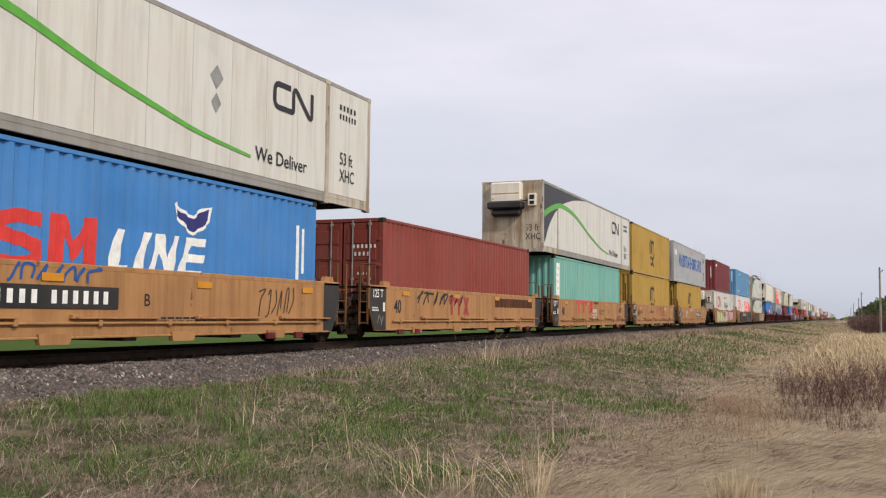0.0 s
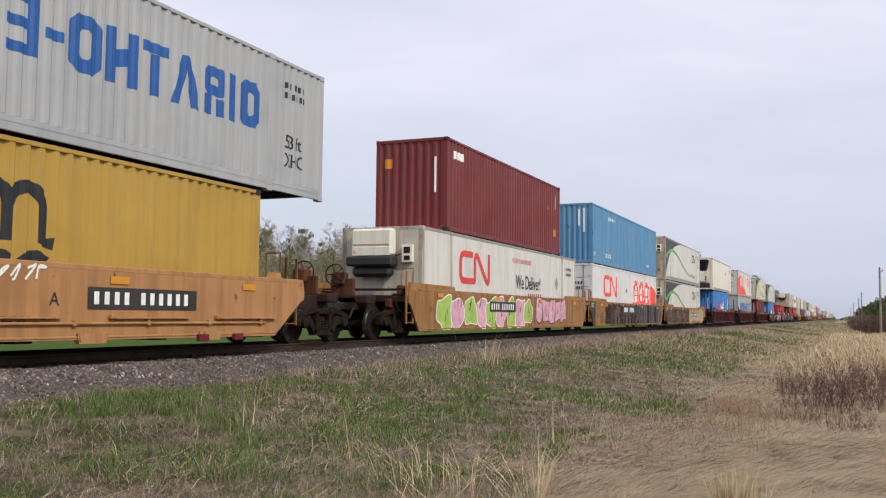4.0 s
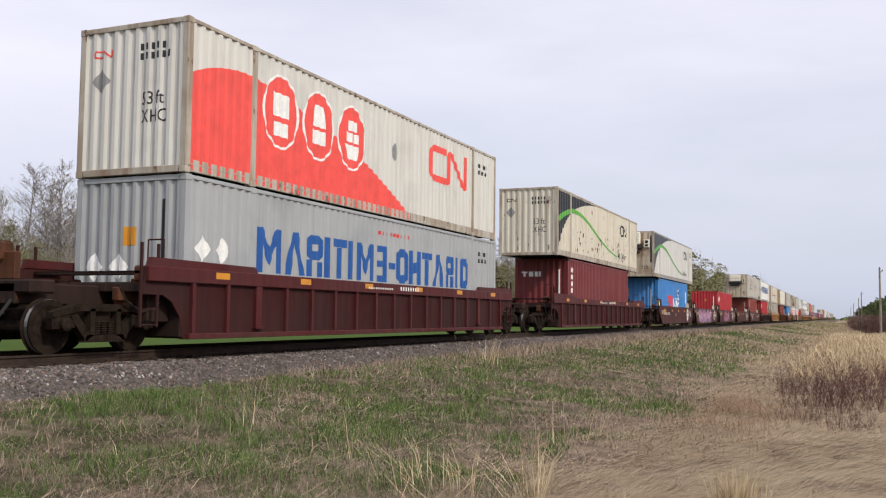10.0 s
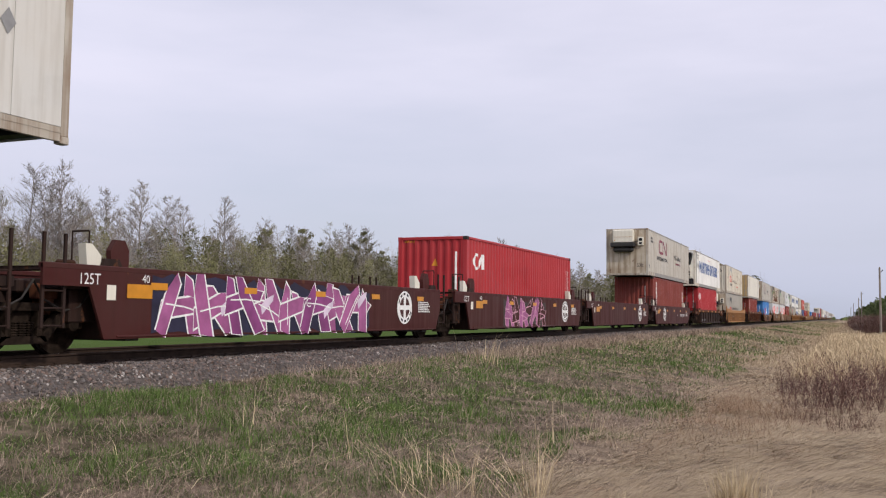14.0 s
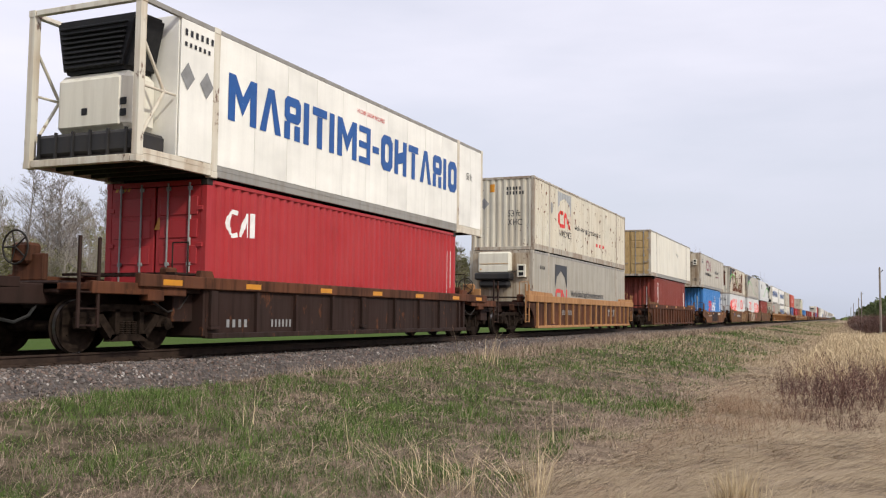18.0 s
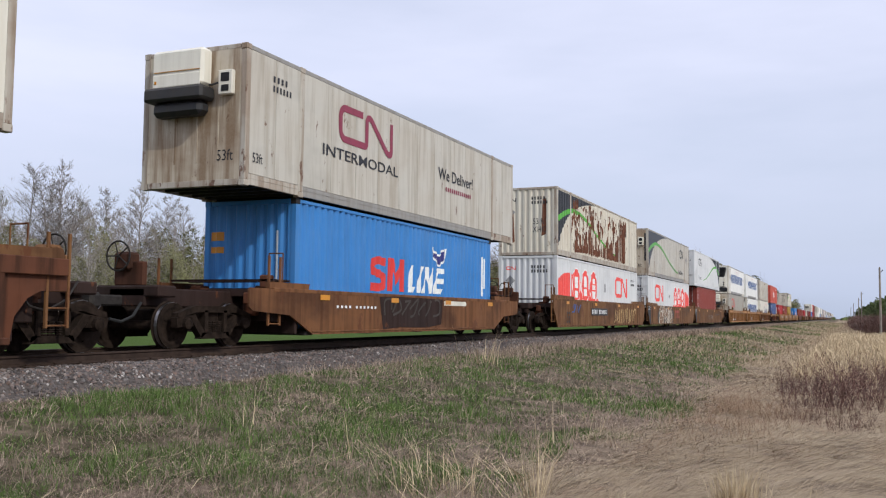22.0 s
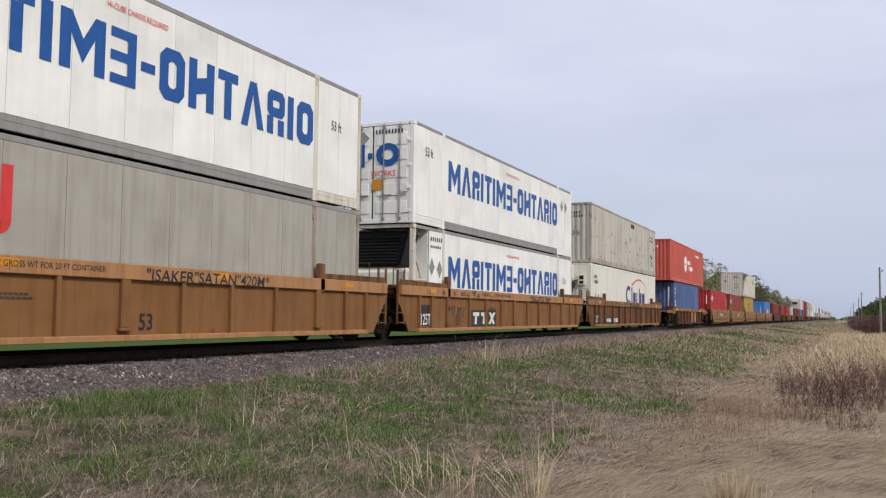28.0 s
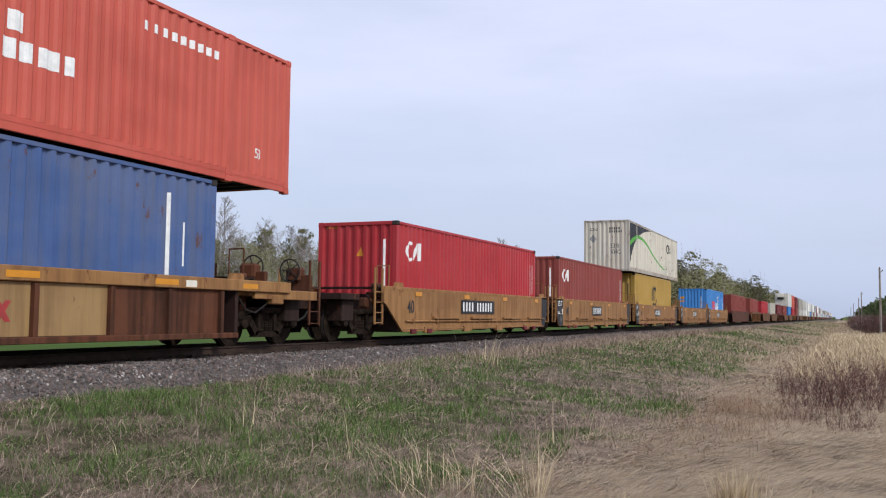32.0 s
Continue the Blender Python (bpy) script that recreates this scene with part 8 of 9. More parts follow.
# long straw laid flat in the ditch, with darker swaths between
x, y = strew(rng, 150000, 6.4, 85.0, -5, 30, 0.95)
m = (y > -5.0) & (y < 2.1 + 1.5 * patches(x, y, 1.5, 35) + 0.5 * patches(x, y, 0.5, 38)) & (patches(x, y * 1.8, 0.8, 36) * 0.5 + patches(x, y, 2.6, 37) * 0.5 > 0.2 + 0.15 * rng.random(len(x)))
x, y = keep(m, x, y)
r = np.hypot(x, y)
blades("ditch_straw", x, y, rng.uniform(0.1, 0.42, len(x)), 0.0062 * np.maximum(1, r / 10), rng.uniform(1.0, 1.32, len(x)), rng, G_MAT, "pale flattened straw in the ditch", rise=0.3, aim=combed(x, y) + rng.normal(0, 0.35, len(x)), base=ground_z(x, y) + rng.uniform(0.0, 0.05, len(x)))
x, y = strew(rng, 60000, 6.4, 45.0, -5, 26)
m = (y > -4) & (y < 2.6) & (patches(x * 0.6, y * 1.6, 0.9, 66) * 0.6 + patches(x, y, 2.2, 67) * 0.4 > 0.5)
x, y = keep(m, x, y)
r = np.hypot(x, y)
blades("ditch_swaths", x, y, rng.uniform(0.1, 0.32, len(x)), 0.0052 * np.maximum(1, r / 10), rng.uniform(1.0, 1.32, len(x)), rng, G_RUST, "darker swaths in the laid straw of the ditch", rise=0.3, aim=combed(x, y) + rng.normal(0, 0.3, len(x)), base=ground_z(x, y) + 0.03)
# a stand of thin rust-brown stalks in front of the bush
x, y = rng.normal(18.2, 2.3, 4500), rng.normal(1.75, 0.55, 4500)
m = patches(x, y, 0.6, 71) > 0.3
x, y = keep(m, x, y)
blades("rust_brown_stalks", x, y, rng.uniform(0.08, 0.34, len(x)), np.full(len(x), 0.0075), rng.uniform(0.2, 1.1, len(x)), rng, G_RUST, "thin rust-brown stalks standing before the bush")
# loose upright dead blades
x, y = strew(rng, 22000, 6.5, 60.0, 6, 54)
m = (y > 2.2) & (y < 9.7) & (patches(x, y, 0.7, 28) > 0.45)
x, y = keep(m, x, y)
r = np.hypot(x, y)
blades("loose_straw", x, y, rng.uniform(0.08, 0.28, len(x)), 0.005 * np.maximum(1, r / 9), rng.uniform(0.2, 1.1, len(x)), rng, G_DRY, "loose upright straws")
# long fallen straws lying over the bank
x, y = strew(rng, 3800, 7.0, 40.0, 8, 50)
m = (y > 2.2) & (y < 8.5) & (patches(x, y, 1.6, 9) > 0.55)
x, y = keep(m, x, y)
aim = rng.normal(-0.9, 0.9, len(x))
blades("fallen_straw", x, y, rng.uniform(0.15, 0.5, len(x)), 0.0062 * np.maximum(1, np.hypot(x, y) / 12), rng.uniform(1.2, 1.33, len(x)), rng, G_STRAW, "long pale fallen straws across the bank", aim=aim, base=ground_z(x, y) + 0.05, rise=0.3)
# standing straw along the ballast edge, hiding the rail farther down
x = 9.0 * (170 / 9.0) ** rng.random(24000)
y = rng.uniform(8.4, 9.95, len(x)) - 0.4 * rng.random(len(x)) * (x > 20)
m = rng.random(len(x)) < np.clip((x - 11) / 22, 0.05, 1)
x, y = keep(m, x, y)
blades("verge_straw", x, y, rng.uniform(0.12, 0.32, len(x)) * np.clip(0.6 + x / 60, 0.6, 1.25), 0.005 * np.maximum(1, x / 11), rng.uniform(0.2, 0.9, len(x)), rng, G_DRY, "pale standing straw along the stone edge")
# far verge and ditch
x = 34 * (420 / 34) ** rng.random(80000)
y = rng.uniform(-4.5, 9.9, len(x))
m = (y < 4.2 - x * 0.012) | (rng.random(len(x)) < 0.55)
x, y = keep(m, x, y)
gr = (y > 3.4 - x * 0.012) & (patches(x, y, 6.0, 21) > 0.3 + 0.7 * rng.random(len(x)))
for sel, nm, mt, hh, lb in ((gr, "far_green_grass", G_GREEN, 0.25, "green patches on the bank far off"), (~gr, "far_dead_grass", G_MAT, 0.28, "tan dead grass far along the ditch")):
    xx, yy = x[sel], y[sel]
    blades(nm, xx, yy, rng.uniform(0.35, 0.9, len(xx)) * hh, 0.0007 * xx, rng.uniform(0.3, 1.2, len(xx)), rng, mt, lb)
# a belt of tall pale grass beyond the bush
x = rng.uniform(28, 100, 26000)
y = rng.uniform(-5.5, 2.4, len(x))
m = (y < 1.5 - (x - 32) * 0.008) & (patches(x, y, 1.6, 31) > 0.3)
x, y = keep(m, x, y)
blades("tall_pale_grass", x, y, rng.uniform(0.2, 0.62, len(x)), 0.0009 * x, rng.uniform(0.1, 1.0, len(x)), rng, G_STRAW, "belt of tall pale dry grass")


def tuft(px, py, n, h, spread, lean, seed, mat=G_STRAW, width=0.006):
    g = np.random.default_rng(seed)
    x, y = px + g.normal(0, spread, n), py + g.normal(0, spread, n)
    a = np.arctan2(y - py, x - px) + g.normal(0, 0.5, n)
    ob = blades("straw_tuft", x, y, h * g.uniform(0.45, 1.05, n), np.full(n, width), g.uniform(0.05, lean, n), g, mat, "tuft of tall pale dry grass stalks", "", aim=a)
    ob["group"] = "tufts of dry stalks"
    return ob


def bearing(deg, dist):
    return dist * math.cos(radians(deg)), dist * math.sin(radians(deg))


for i, (deg, dist, n, h, sp, lean) in enumerate(((17.6, 8.95, 34, 0.72, 0.06, 0.7), (23.3, 8.9, 26, 0.6, 0.2, 0.95), (22.2, 8.8, 18, 0.5, 0.12, 0.8), (16.0, 13.0, 14, 0.9, 0.16, 0.5), (14.2, 13.6, 7, 0.6, 0.25, 0.6),
                                             (5.9, 9.2, 300, 0.5, 0.085, 0.45), (21.0, 23.0, 26, 0.95, 0.25, 0.6), (28.5, 10.5, 5, 0.5, 0.3, 0.5), (33.5, 10.2, 4, 0.5, 0.3, 0.5),
                                             (35.2, 11.2, 4, 0.5, 0.25, 0.5), (19.8, 11.3, 6, 0.6, 0.3, 0.6), (42.0, 9.6, 4, 0.4, 0.3, 0.6), (10.6, 8.9, 40, 0.2, 0.2, 0.9), (13.0, 8.9, 40, 0.2, 0.25, 1.0), (2.0, 9.6, 40, 0.22, 0.3, 1.0))):
    px, py = bearing(deg, dist)
    tuft(px, py, n, h, sp, lean, 100 + i, width=0.008 if dist < 15 else 0.016)

# tangles of thick broken stalks in front of the bank
for i, (deg, dist, n, sp) in enumerate(((23.6, 8.7, 30, 0.32), (25.2, 9.2, 12, 0.4), (21.2, 8.9, 22, 0.32), (19.0, 9.4, 12, 0.3), (17.5, 11.0, 8, 0.4))):
    px, py = bearing(deg, dist)
    g = np.random.default_rng(400 + i)
    tx, ty = px + g.normal(0, sp, n), py + g.normal(0, sp, n)
    ob = blades("stalk_tangle", tx, ty, g.uniform(0.3, 0.9, n), np.full(n, 0.008), g.uniform(0.7, 1.3, n), g, G_STRAW, "tangle of pale broken stalks fallen over one another", "", aim=g.normal(2.2, 1.2, n), base=ground_z(tx, ty) + g.uniform(0, 0.1, n), rise=0.6)
    ob["group"] = "tangles of fallen stalks"

# ---------------------------------------------------------------- trees, bushes and poles
M_BARK = simple("grey_bark", (0.27, 0.235, 0.21), 0.9, 0, 0.4, 5, 0.5)
M_TWIG = simple("grey_twigs", (0.27, 0.235, 0.215), 0.9, 0, 0.3, 2, 0.1)
M_BUSHTWIG = simple("red_brown_twigs", (0.135, 0.07, 0.058), 0.85, 0, 0.4, 2, 0.1)
G_LEAF = blade_material("spring_leaves", (0.075, 0.082, 0.03), (0.17, 0.17, 0.068), (0.11, 0.105, 0.05))
G_OLIVE = blade_material("olive_brown_leaves", (0.13, 0.122, 0.064), (0.25, 0.245, 0.105), (0.165, 0.148, 0.088))
G_DARKLEAF = blade_material("deep_green_leaves", (0.06, 0.085, 0.03), (0.14, 0.17, 0.062), (0.085, 0.1, 0.045))


def tubes(name, segs, mat, parent, sides=5, label=""):
    """Tapering limbs from (start, end, radius at start, radius at end)."""
    verts, faces = [], []
    for p, q, r0, r1 in segs:
        d = (q - p).normalized() if (q - p).length > 1e-6 else Vector((0, 0, 1))
        u = d.orthogonal().normalized()
        w = d.cross(u)
        b = len(verts)
        if sides == 1:
            verts += [tuple(p + u * r0 * 1.2), tuple(p - u * r0 * 1.2), tuple(q)]
            faces.append((b, b + 1, b + 2))
            continue
        for c, r in ((p, r0), (q, r1)):
            verts += [tuple(c + r * (math.cos(2 * math.pi * k / sides) * u + math.sin(2 * math.pi * k / sides) * w)) for k in range(sides)]
        faces += [(b + k, b + (k + 1) % sides, b + sides + (k + 1) % sides, b + sides + k) for k in range(sides)]
    me = bpy.data.meshes.new(name)
    me.from_pydata(verts, [], faces)
    me.materials.append(mat)
    ob = new(name, me)
    ob.parent = parent
    return tagged(ob, label)


def leaves(name, points, size, mat, parent, rng, label=""):
    verts, faces = [], []
    for p in points:
        a = Vector((rng.gauss(0, 1), rng.gauss(0, 1), rng.gauss(0, 1))).normalized()
        b = a.orthogonal().normalized()
        s = size * rng.uniform(0.5, 1.3)
        i = len(verts)
        verts += [tuple(p + a * s), tuple(p - a * s * 0.8 + b * s * 0.62), tuple(p - a * s * 0.8 - b * s * 0.62)]
        faces.append((i, i + 1, i + 2))
    me = bpy.data.meshes.new(name)
    me.from_pydata(verts, [], faces)
    me.materials.append(mat)
    ob = new(name, me)
    ob.parent = parent
    return tagged(ob, label)


def tree(seed, h, leafy, label, leaf_mat, spread=0.28, low=0.22, leaf=0.085, name="tree", fine=1.0, limbs_n=17, per=2):
    """A slender tree: leaning trunk, rising limbs, fine bare twigs and young leaves."""
    rng = random.Random(seed)
    root = tagged(new(name), label, name, "trees of the wood")
    limbs, twigs, pts = [], [], []
    p, d = Vector((0, 0, -0.2)), Vector((rng.uniform(-0.06, 0.06), rng.uniform(-0.06, 0.06), 1))
    n = 9
    r = 0.011 * h
    trunk = []
    for i in range(n):
        q = p + d.normalized() * h / n
        trunk.append((p.copy(), q.copy(), i / n))
        limbs.append((p, q, r * (1 - i / n) + 0.012, r * (1 - (i + 1) / n) + 0.01))
        p = q
        d += Vector((rng.uniform(-0.09, 0.09), rng.uniform(-0.09, 0.09), 0.05))

    def fork(p, d, length, rad, level):
        q = p + d * length
        (limbs if level < 1 else twigs).append((p, q, rad, rad * 0.6))
        if level >= 2 and rng.random() < leafy:
            for _ in range(per):
                pts.append(p.lerp(q, rng.random()) + Vector((rng.gauss(0, 0.1), rng.gauss(0, 0.1), rng.gauss(0, 0.1))))
        if level < 3:
            for _ in range((5, 5, 4)[level] if limbs_n > 22 else (5, 4, 3)[level]):
                t = rng.uniform(0.2, 1.0)
                nd = (d + Vector((rng.gauss(0, 0.62), rng.gauss(0, 0.62), rng.uniform(-0.05, 0.55)))).normalized()
                fork(p.lerp(q, t), nd, length * rng.uniform(0.42, 0.74), max(rad * 0.55, 0.0075 * fine), level + 1)

    for k in range(limbs_n):
        t = low + (0.98 - low) * (k + rng.random()) / limbs_n
        a, b, _ = trunk[min(int(t * n), n - 1)]
        base = a.lerp(b, (t * n) % 1)
        ang = rng.uniform(0, 2 * math.pi)
        dd = Vector((math.cos(ang), math.sin(ang), 0.55 + 0.5 * t)).normalized()
        fork(base, dd, h * spread * (1.08 - t) * rng.uniform(0.7, 1.15) + 0.3, 0.0035 * h * (1.1 - t) + 0.006, 0)
    tubes("trunk", limbs, M_BARK, root, 4)
    tubes("branching", twigs, M_TWIG, root, 1, "fine bare grey twigs")
    leaves("crown", pts, leaf, leaf_mat, root, rng, "thin haze of young olive leaves")
    return root


def copies(protos, places, rng):
    """Sets copies of the prototypes at (x, y, height factor)."""
    used = set()
    for i, (x, y, s) in enumerate(places):
        k = i % len(protos)
        m = Matrix.Translation((x, y, float(ground_z(x, y)))) @ Matrix.Rotation(rng.uniform(0, 2 * math.pi), 4, "Z") @ Matrix.Diagonal((s, s, s, 1))
        if k not in used:
            used.add(k)
            protos[k].matrix_world = m
            protos[k].scale = (s, s, s)
            protos[k]["m"] = 1
            del protos[k]["m"]
        else:
            ob = copy_thing(protos[k], Matrix.Identity(4))
            ob.matrix_basis = m


rt = random.Random(5)
tall = [tree(200 + i, 13.6 + 0.8 * i, 0.012, "tall slender birch with bare grey twigs behind the track", G_LEAF, 0.27, 0.16, 0.07, fine=1.3, limbs_n=46) for i in range(3)]
leafy = [tree(210 + i, 11.0 + 0.6 * i, (0.3, 0.4, 0.5)[i], "young poplar with a haze of olive spring leaves", G_OLIVE, 0.34, 0.05, 0.05, fine=1.5, limbs_n=20) for i in range(3)]
# the tallest group stands where the line of the wood begins
places = [(62 + dx, 66 + dy, s) for dx, dy, s in ((-26, 6, 0.95), (-13.5, 1, 0.95), (-7.5, 8, 1.0), (-22.5, 0, 0.9), (0, 3, 1.04), (-3, 5, 0.95), (-6, 4, 1.06), (3.4, 2, 1.06), (5.8, 6, 0.9), (-12, 6, 0.98), (9.5, 5, 0.84), (-19, 2, 0.95), (-15, 3, 0.9), (-9, 2, 0.97), (1.6, 1, 0.95), (-24, 3, 0.9), (-4.5, 1, 0.9), (-17, 8, 1.0), (-21, 6, 0.97), (7.4, 2, 0.85), (12, 3, 0.78), (-10.5, 7, 1.0))]
places += [(x + rt.uniform(-2, 2), 66 + rt.uniform(-4, 10), rt.uniform(0.72, 0.98) * (1 + 0.0012 * x)) for x in list(range(76, 130, 3)) + list(range(130, 200, 5)) + list(range(200, 330, 13))]
copies(tall, places, rt)
copies(leafy, [(x + rt.uniform(-2, 2), 62 + rt.uniform(-4, 9), rt.uniform(0.68, 0.95) * (1 + 0.0018 * x)) for x in list(range(36, 180, 5)) + list(range(180, 340, 9))], rt)
# the dense olive stretch of the first wood
copies([tree(250 + i, 12.0, 0.9, "olive-leafed poplar in the dense edge of the wood", G_OLIVE, 0.34, 0.04, 0.12, fine=2.0, limbs_n=12, per=3) for i in range(3)],
       [(x + rt.uniform(-2, 2), 63 + rt.uniform(-4, 7), rt.uniform(0.8, 1.1) * (0.95 + 0.0008 * x)) for x in list(range(96, 190, 5)) + list(range(190, 350, 9))], rt)


def shrub(seed, h, w, stems, leafy, label, twig_mat, leaf_mat, leaf=0.06, name="shrub", thick=1.0):
    rng = random.Random(seed)
    root = tagged(new(name), label, "shrub", "shrubs")
    segs, pts = [], []
    for _ in range(stems):
        a, lean = rng.uniform(0, 2 * math.pi), rng.uniform(0.05, 0.75)
        p = Vector((rng.gauss(0, w * 0.22), rng.gauss(0, w * 0.22), -0.05))
        d = Vector((math.cos(a) * lean, math.sin(a) * lean, 1)).normalized()
        L = h * rng.uniform(0.5, 1.05)
        r = 0.007 * thick
        for k in range(4):
            q = p + d * L / 4
            segs.append((p, q, r * (1 - k / 5), r * (1 - (k + 1) / 5)))
            for _ in range(3):
                e = (d + Vector((rng.gauss(0, 0.55), rng.gauss(0, 0.55), rng.uniform(-0.1, 0.4)))).normalized()
                s = p.lerp(q, rng.random())
                f = s + e * L * rng.uniform(0.12, 0.3)
                segs.append((s, f, r * 0.5, r * 0.25))
                if rng.random() < leafy:
                    pts += [s.lerp(f, rng.random()) + Vector((rng.gauss(0, 0.04), rng.gauss(0, 0.04), rng.gauss(0, 0.04))) for _ in range(3)]
            p = q
            d = (d + Vector((rng.gauss(0, 0.16), rng.gauss(0, 0.16), 0.08))).normalized()
    tubes("branchwork", segs, twig_mat, root, 1 if thick > 1 else 3)
    if pts:
        leaves("foliage", pts, leaf, leaf_mat, root, rng)
    return root


# the red-brown bush by the ditch, in several clumps
bush = [shrub(300 + i, 1.0, 1.7, 48, 0.25, "bare red-brown bush with tangled twigs", M_BUSHTWIG, G_BROWN, 0.02, thick=0.62) for i in range(3)]
copies(bush, [(20.3, 0.55, 0.95), (20.0, 0.05, 1.05), (22.5, 0.6, 1.0), (22.0, -0.35, 1.1), (17.2, 0.75, 0.5), (16.2, -0.1, 0.55), (24.5, -0.9, 1.1), (23.0, 1.1, 0.75), (20.5, -0.75, 0.8), (26.5, -0.3, 1.1)], rt)
# brown scrub along the foot of the poles, then the green wood on the far right
scrub = [shrub(320 + i, 2.1, 3.4, 170, 0.5, "leafless brown scrub along the ditch", M_BUSHTWIG, G_BROWN, 0.055, thick=2.2) for i in range(2)]
copies(scrub, [(x + rt.uniform(-4, 4), -1.5 - 0.006 * x + rt.uniform(-4.0, 0.4), rt.uniform(0.75, 1.1)) for x in list(range(96, 180, 4)) + list(range(180, 330, 7))], rt)
copies([tree(240 + i, 6.5, 1.0, "dense deep green tree on the far side of the ditch", G_DARKLEAF, 0.42, 0.03, 0.2, limbs_n=12, per=5) for i in range(2)],
       [(x + rt.uniform(-4, 4), -7.4 - rt.uniform(0, 7), rt.uniform(0.78, 0.98)) for x in range(140, 470, 7)], rt)


def thicket(seed, h, w, n, leaf=0.135, label="olive-brown thicket of young growth along the wood"):
    """Young growth: thin stems that reach above a haze of small olive leaves in uneven clumps."""
    rng = random.Random(seed)
    root = tagged(new("thicket"), label, "thicket", "thickets")
    segs, pts = [], []
    clumps = [(rng.uniform(-0.36, 0.36) * w, rng.uniform(-0.36, 0.36) * w, h * rng.uniform(0.5, 1.0), w * rng.uniform(0.16, 0.3)) for _ in range(9)]
    for cx, cy, ch, cr in clumps:
        for _ in range(3):
            p = Vector((cx + rng.gauss(0, 0.2), cy + rng.gauss(0, 0.2), -0.1))
            d = Vector((rng.gauss(0, 0.12), rng.gauss(0, 0.12), 1)).normalized()
            for k in range(4):
                q = p + d * ch * 1.12 / 4
                segs.append((p, q, 0.03 - 0.006 * k, 0.024 - 0.006 * k))
                for _ in range(4):
                    e = (d + Vector((rng.gauss(0, 0.5), rng.gauss(0, 0.5), rng.uniform(0, 0.4)))).normalized()
                    s = p.lerp(q, rng.random())
                    segs.append((s, s + e * rng.uniform(0.5, 1.4), 0.012, 0.0))
                p = q
                d = (d + Vector((rng.gauss(0, 0.08), rng.gauss(0, 0.08), 0))).normalized()
        for _ in range(n // 9):
            z = ch * rng.random() ** 0.8
            r = cr * (1 - (z / ch) ** 3) ** 0.5 * rng.random() ** 0.5
            t = rng.uniform(0, 2 * math.pi)
            pts.append(Vector((cx + r * math.cos(t) + rng.gauss(0, 0.15), cy + r * math.sin(t) + rng.gauss(0, 0.15), z)))
    tubes("branching", segs, M_TWIG, root, 1, "thin bare stems")
    leaves("foliage", pts, leaf, G_OLIVE, root, rng)
    return root


thk = [thicket(330 + i, 9.6, 6.4, 6300, 0.105) for i in range(4)]
copies(thk, [(x + rt.uniform(-1.5, 1.5), 61 + rt.uniform(-3, 4), rt.uniform(0.8, 1.08) * min(1.3, max(0.98, 0.66 + 0.004 * x))) for x in range(30, 200, 3)] +
       [(x + rt.uniform(-2, 2), 71 + rt.uniform(-3, 5), rt.uniform(0.85, 1.1) * min(1.4, 0.85 + 0.0025 * x)) for x in list(range(38, 200, 5)) + list(range(200, 390, 6))], rt)

# the second wood, nearer the line farther on
copies([thicket(350 + i, 9.8, 9.0, 6500, 0.17, "tall olive wood edge of young leafing poplars") for i in range(3)],
       [(x + rt.uniform(-2, 2), 24 + rt.uniform(0, 12), rt.uniform(1.2, 1.5)) for x in list(range(160, 300, 4)) + list(range(300, 580, 6))], rt)

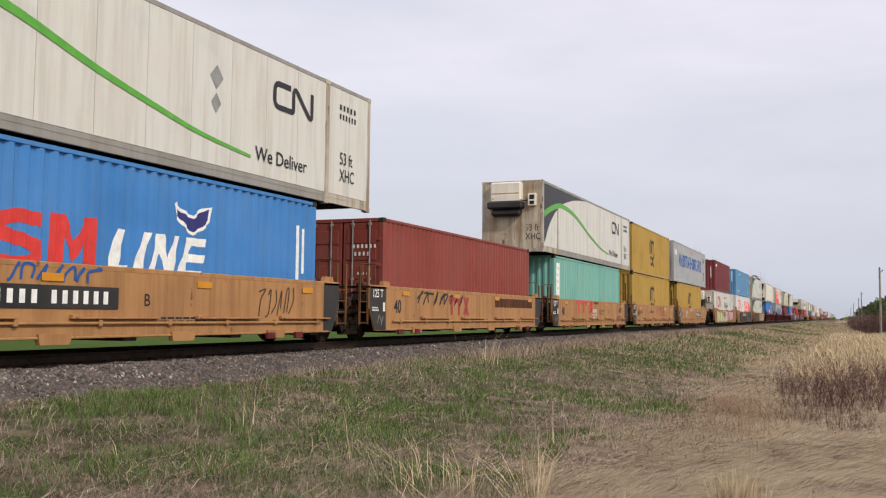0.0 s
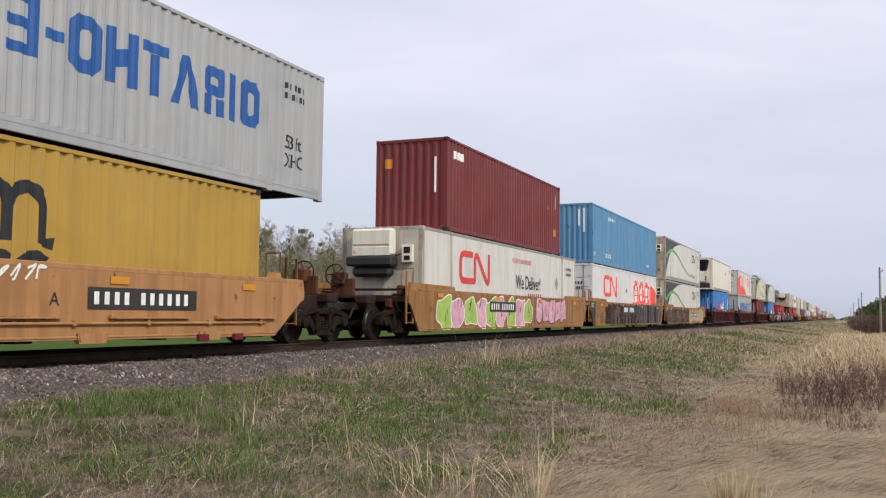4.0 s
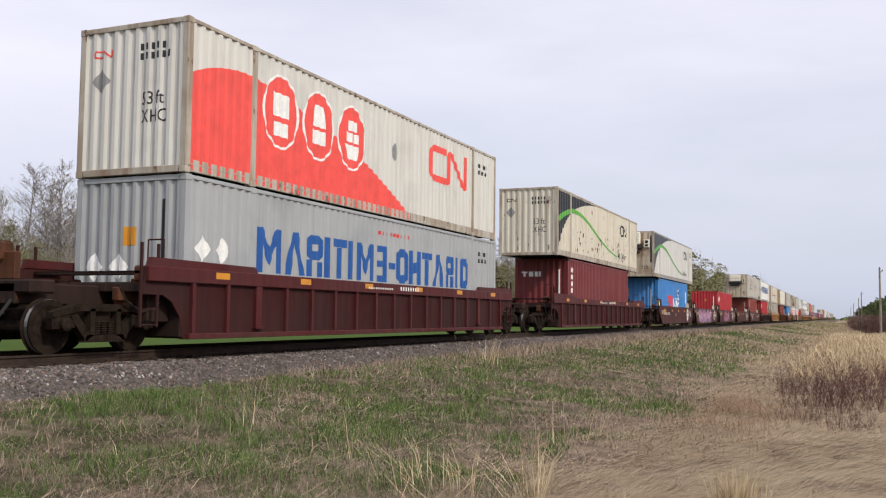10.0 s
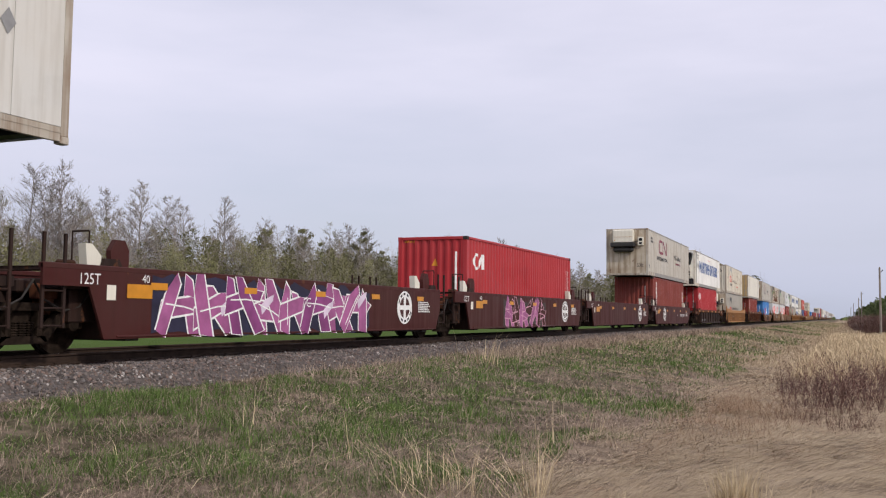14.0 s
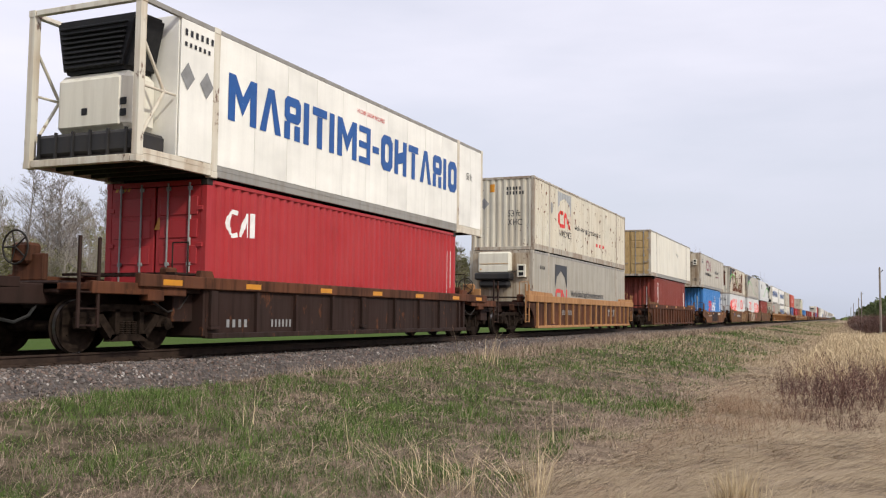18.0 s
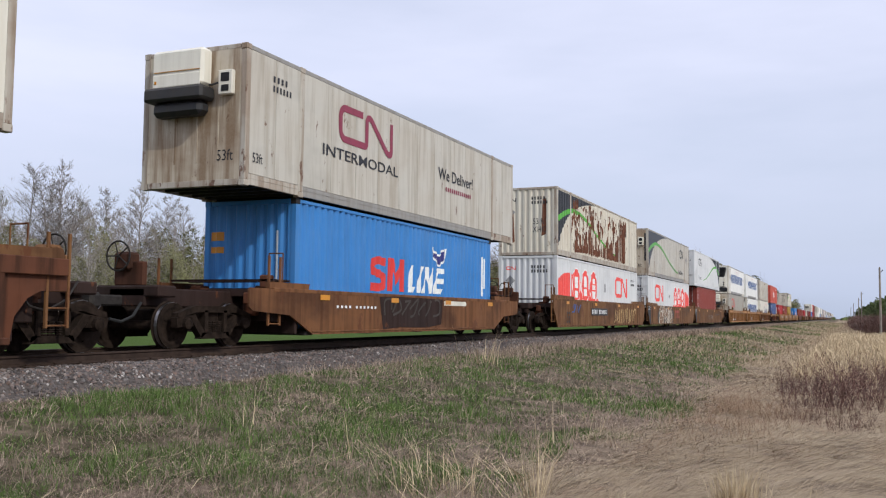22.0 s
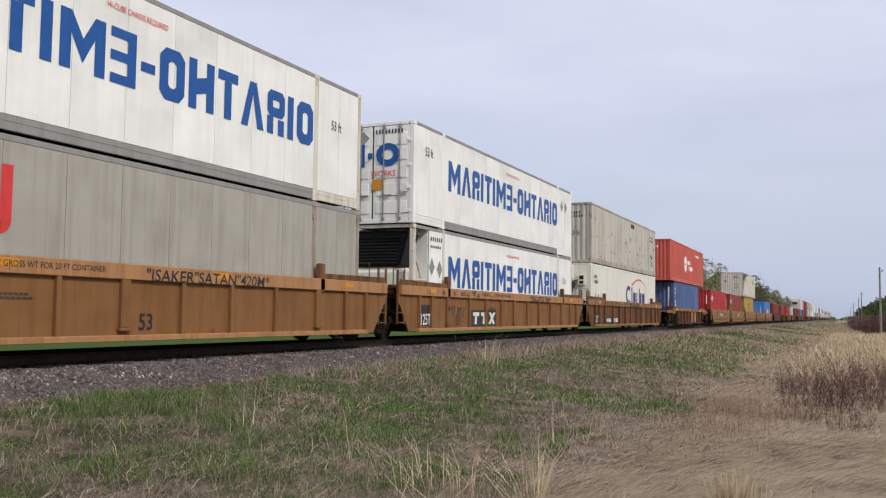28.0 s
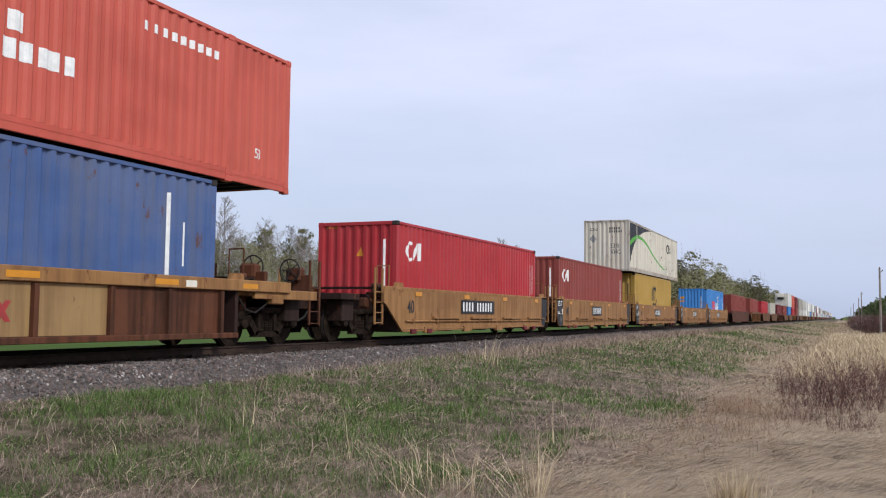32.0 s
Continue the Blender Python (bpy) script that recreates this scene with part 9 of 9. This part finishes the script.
M_POLE = simple("weathered_pole", (0.24, 0.21, 0.18), 0.9, 0, 0.3, 3, 0.4)
for px, py, hh in ((92.0, -3.12, 6.6), (167.0, -2.86, 6.4), (221.0, -3.2, 6.4), (289.0, -2.85, 6.4), (395.0, -2.9, 6.4)):
    pl = tagged(new("utility_pole"), "weathered grey wooden pole standing in dry grass", "utility pole", "poles beside the line")
    pl.location = (px, py, float(ground_z(px, py)) - 0.3)
    tubes("shaft", [(Vector((0, 0, 0)), Vector((0, 0, hh)), 0.11, 0.08), (Vector((0, 0, hh)), Vector((0, 0, hh + 0.08)), 0.08, 0.02)], M_POLE, pl, 10)
    tubes("insulator_pin", [(Vector((0.05, -0.1, hh - 0.4)), Vector((0.05, -0.28, hh - 0.2)), 0.03, 0.03)], M_STEEL, pl, 6)

# a far rim of woods that closes the plain
def far_woods():
    rng = np.random.default_rng(77)
    n = 5200
    a = rng.uniform(0, 2 * np.pi, n)
    r = rng.uniform(900, 1300, n)
    x, y = r * np.cos(a), r * np.sin(a)
    h = rng.uniform(2.2, 4.6, n)
    w = rng.uniform(3, 8, n)
    t = rng.uniform(0, np.pi, n)
    v = np.zeros((n, 6, 3))
    for k, (u, z) in enumerate(((-0.5, 0), (0.5, 0), (0.55, 0.55), (0.2, 0.95), (-0.22, 1.0), (-0.5, 0.6))):
        v[:, k, 0] = x + np.cos(t) * w * u
        v[:, k, 1] = y + np.sin(t) * w * u
        v[:, k, 2] = -1 + z * h * rng.uniform(0.8, 1.2, n)
    f = (np.arange(n)[:, None] * 6 + np.arange(6)).tolist()
    me = bpy.data.meshes.new("far_woods")
    me.from_pydata(v.reshape(-1, 3).tolist(), [], f)
    me.materials.append(G_DARKLEAF)
    tagged(new("far_woods", me), "dim line of woods along the horizon", "woods", "", "stuff")


far_woods()


# ---------------------------------------------------------------- what moves
def motions():
    """The whole train rolls past at one pace; its wheelsets turn."""
    for ob, place, z in UNITS:
        walk(ob, [(t, pose(place - SPEED * t, TRACK_Y, z)) for t in (0.0, SECONDS / 2, SECONDS)])
    turn = SPEED / 0.43
    first = {}
    for w in WHEELSETS:
        sx = w["axle"]
        if sx not in first:
            rows = [(i / FPS, Matrix.Translation((sx, 0, 0.43)) @ Matrix.Rotation(-turn * i / FPS, 4, "Y")) for i in range(int(SECONDS * FPS) + 1)]
            walk(w, rows)
            first[sx] = w
        else:
            keys = first[sx].animation_data
            w.rotation_mode = "QUATERNION"
            w.animation_data_create()
            w.animation_data.action = keys.action
            w.animation_data.action_slot = keys.action_slot


motions()
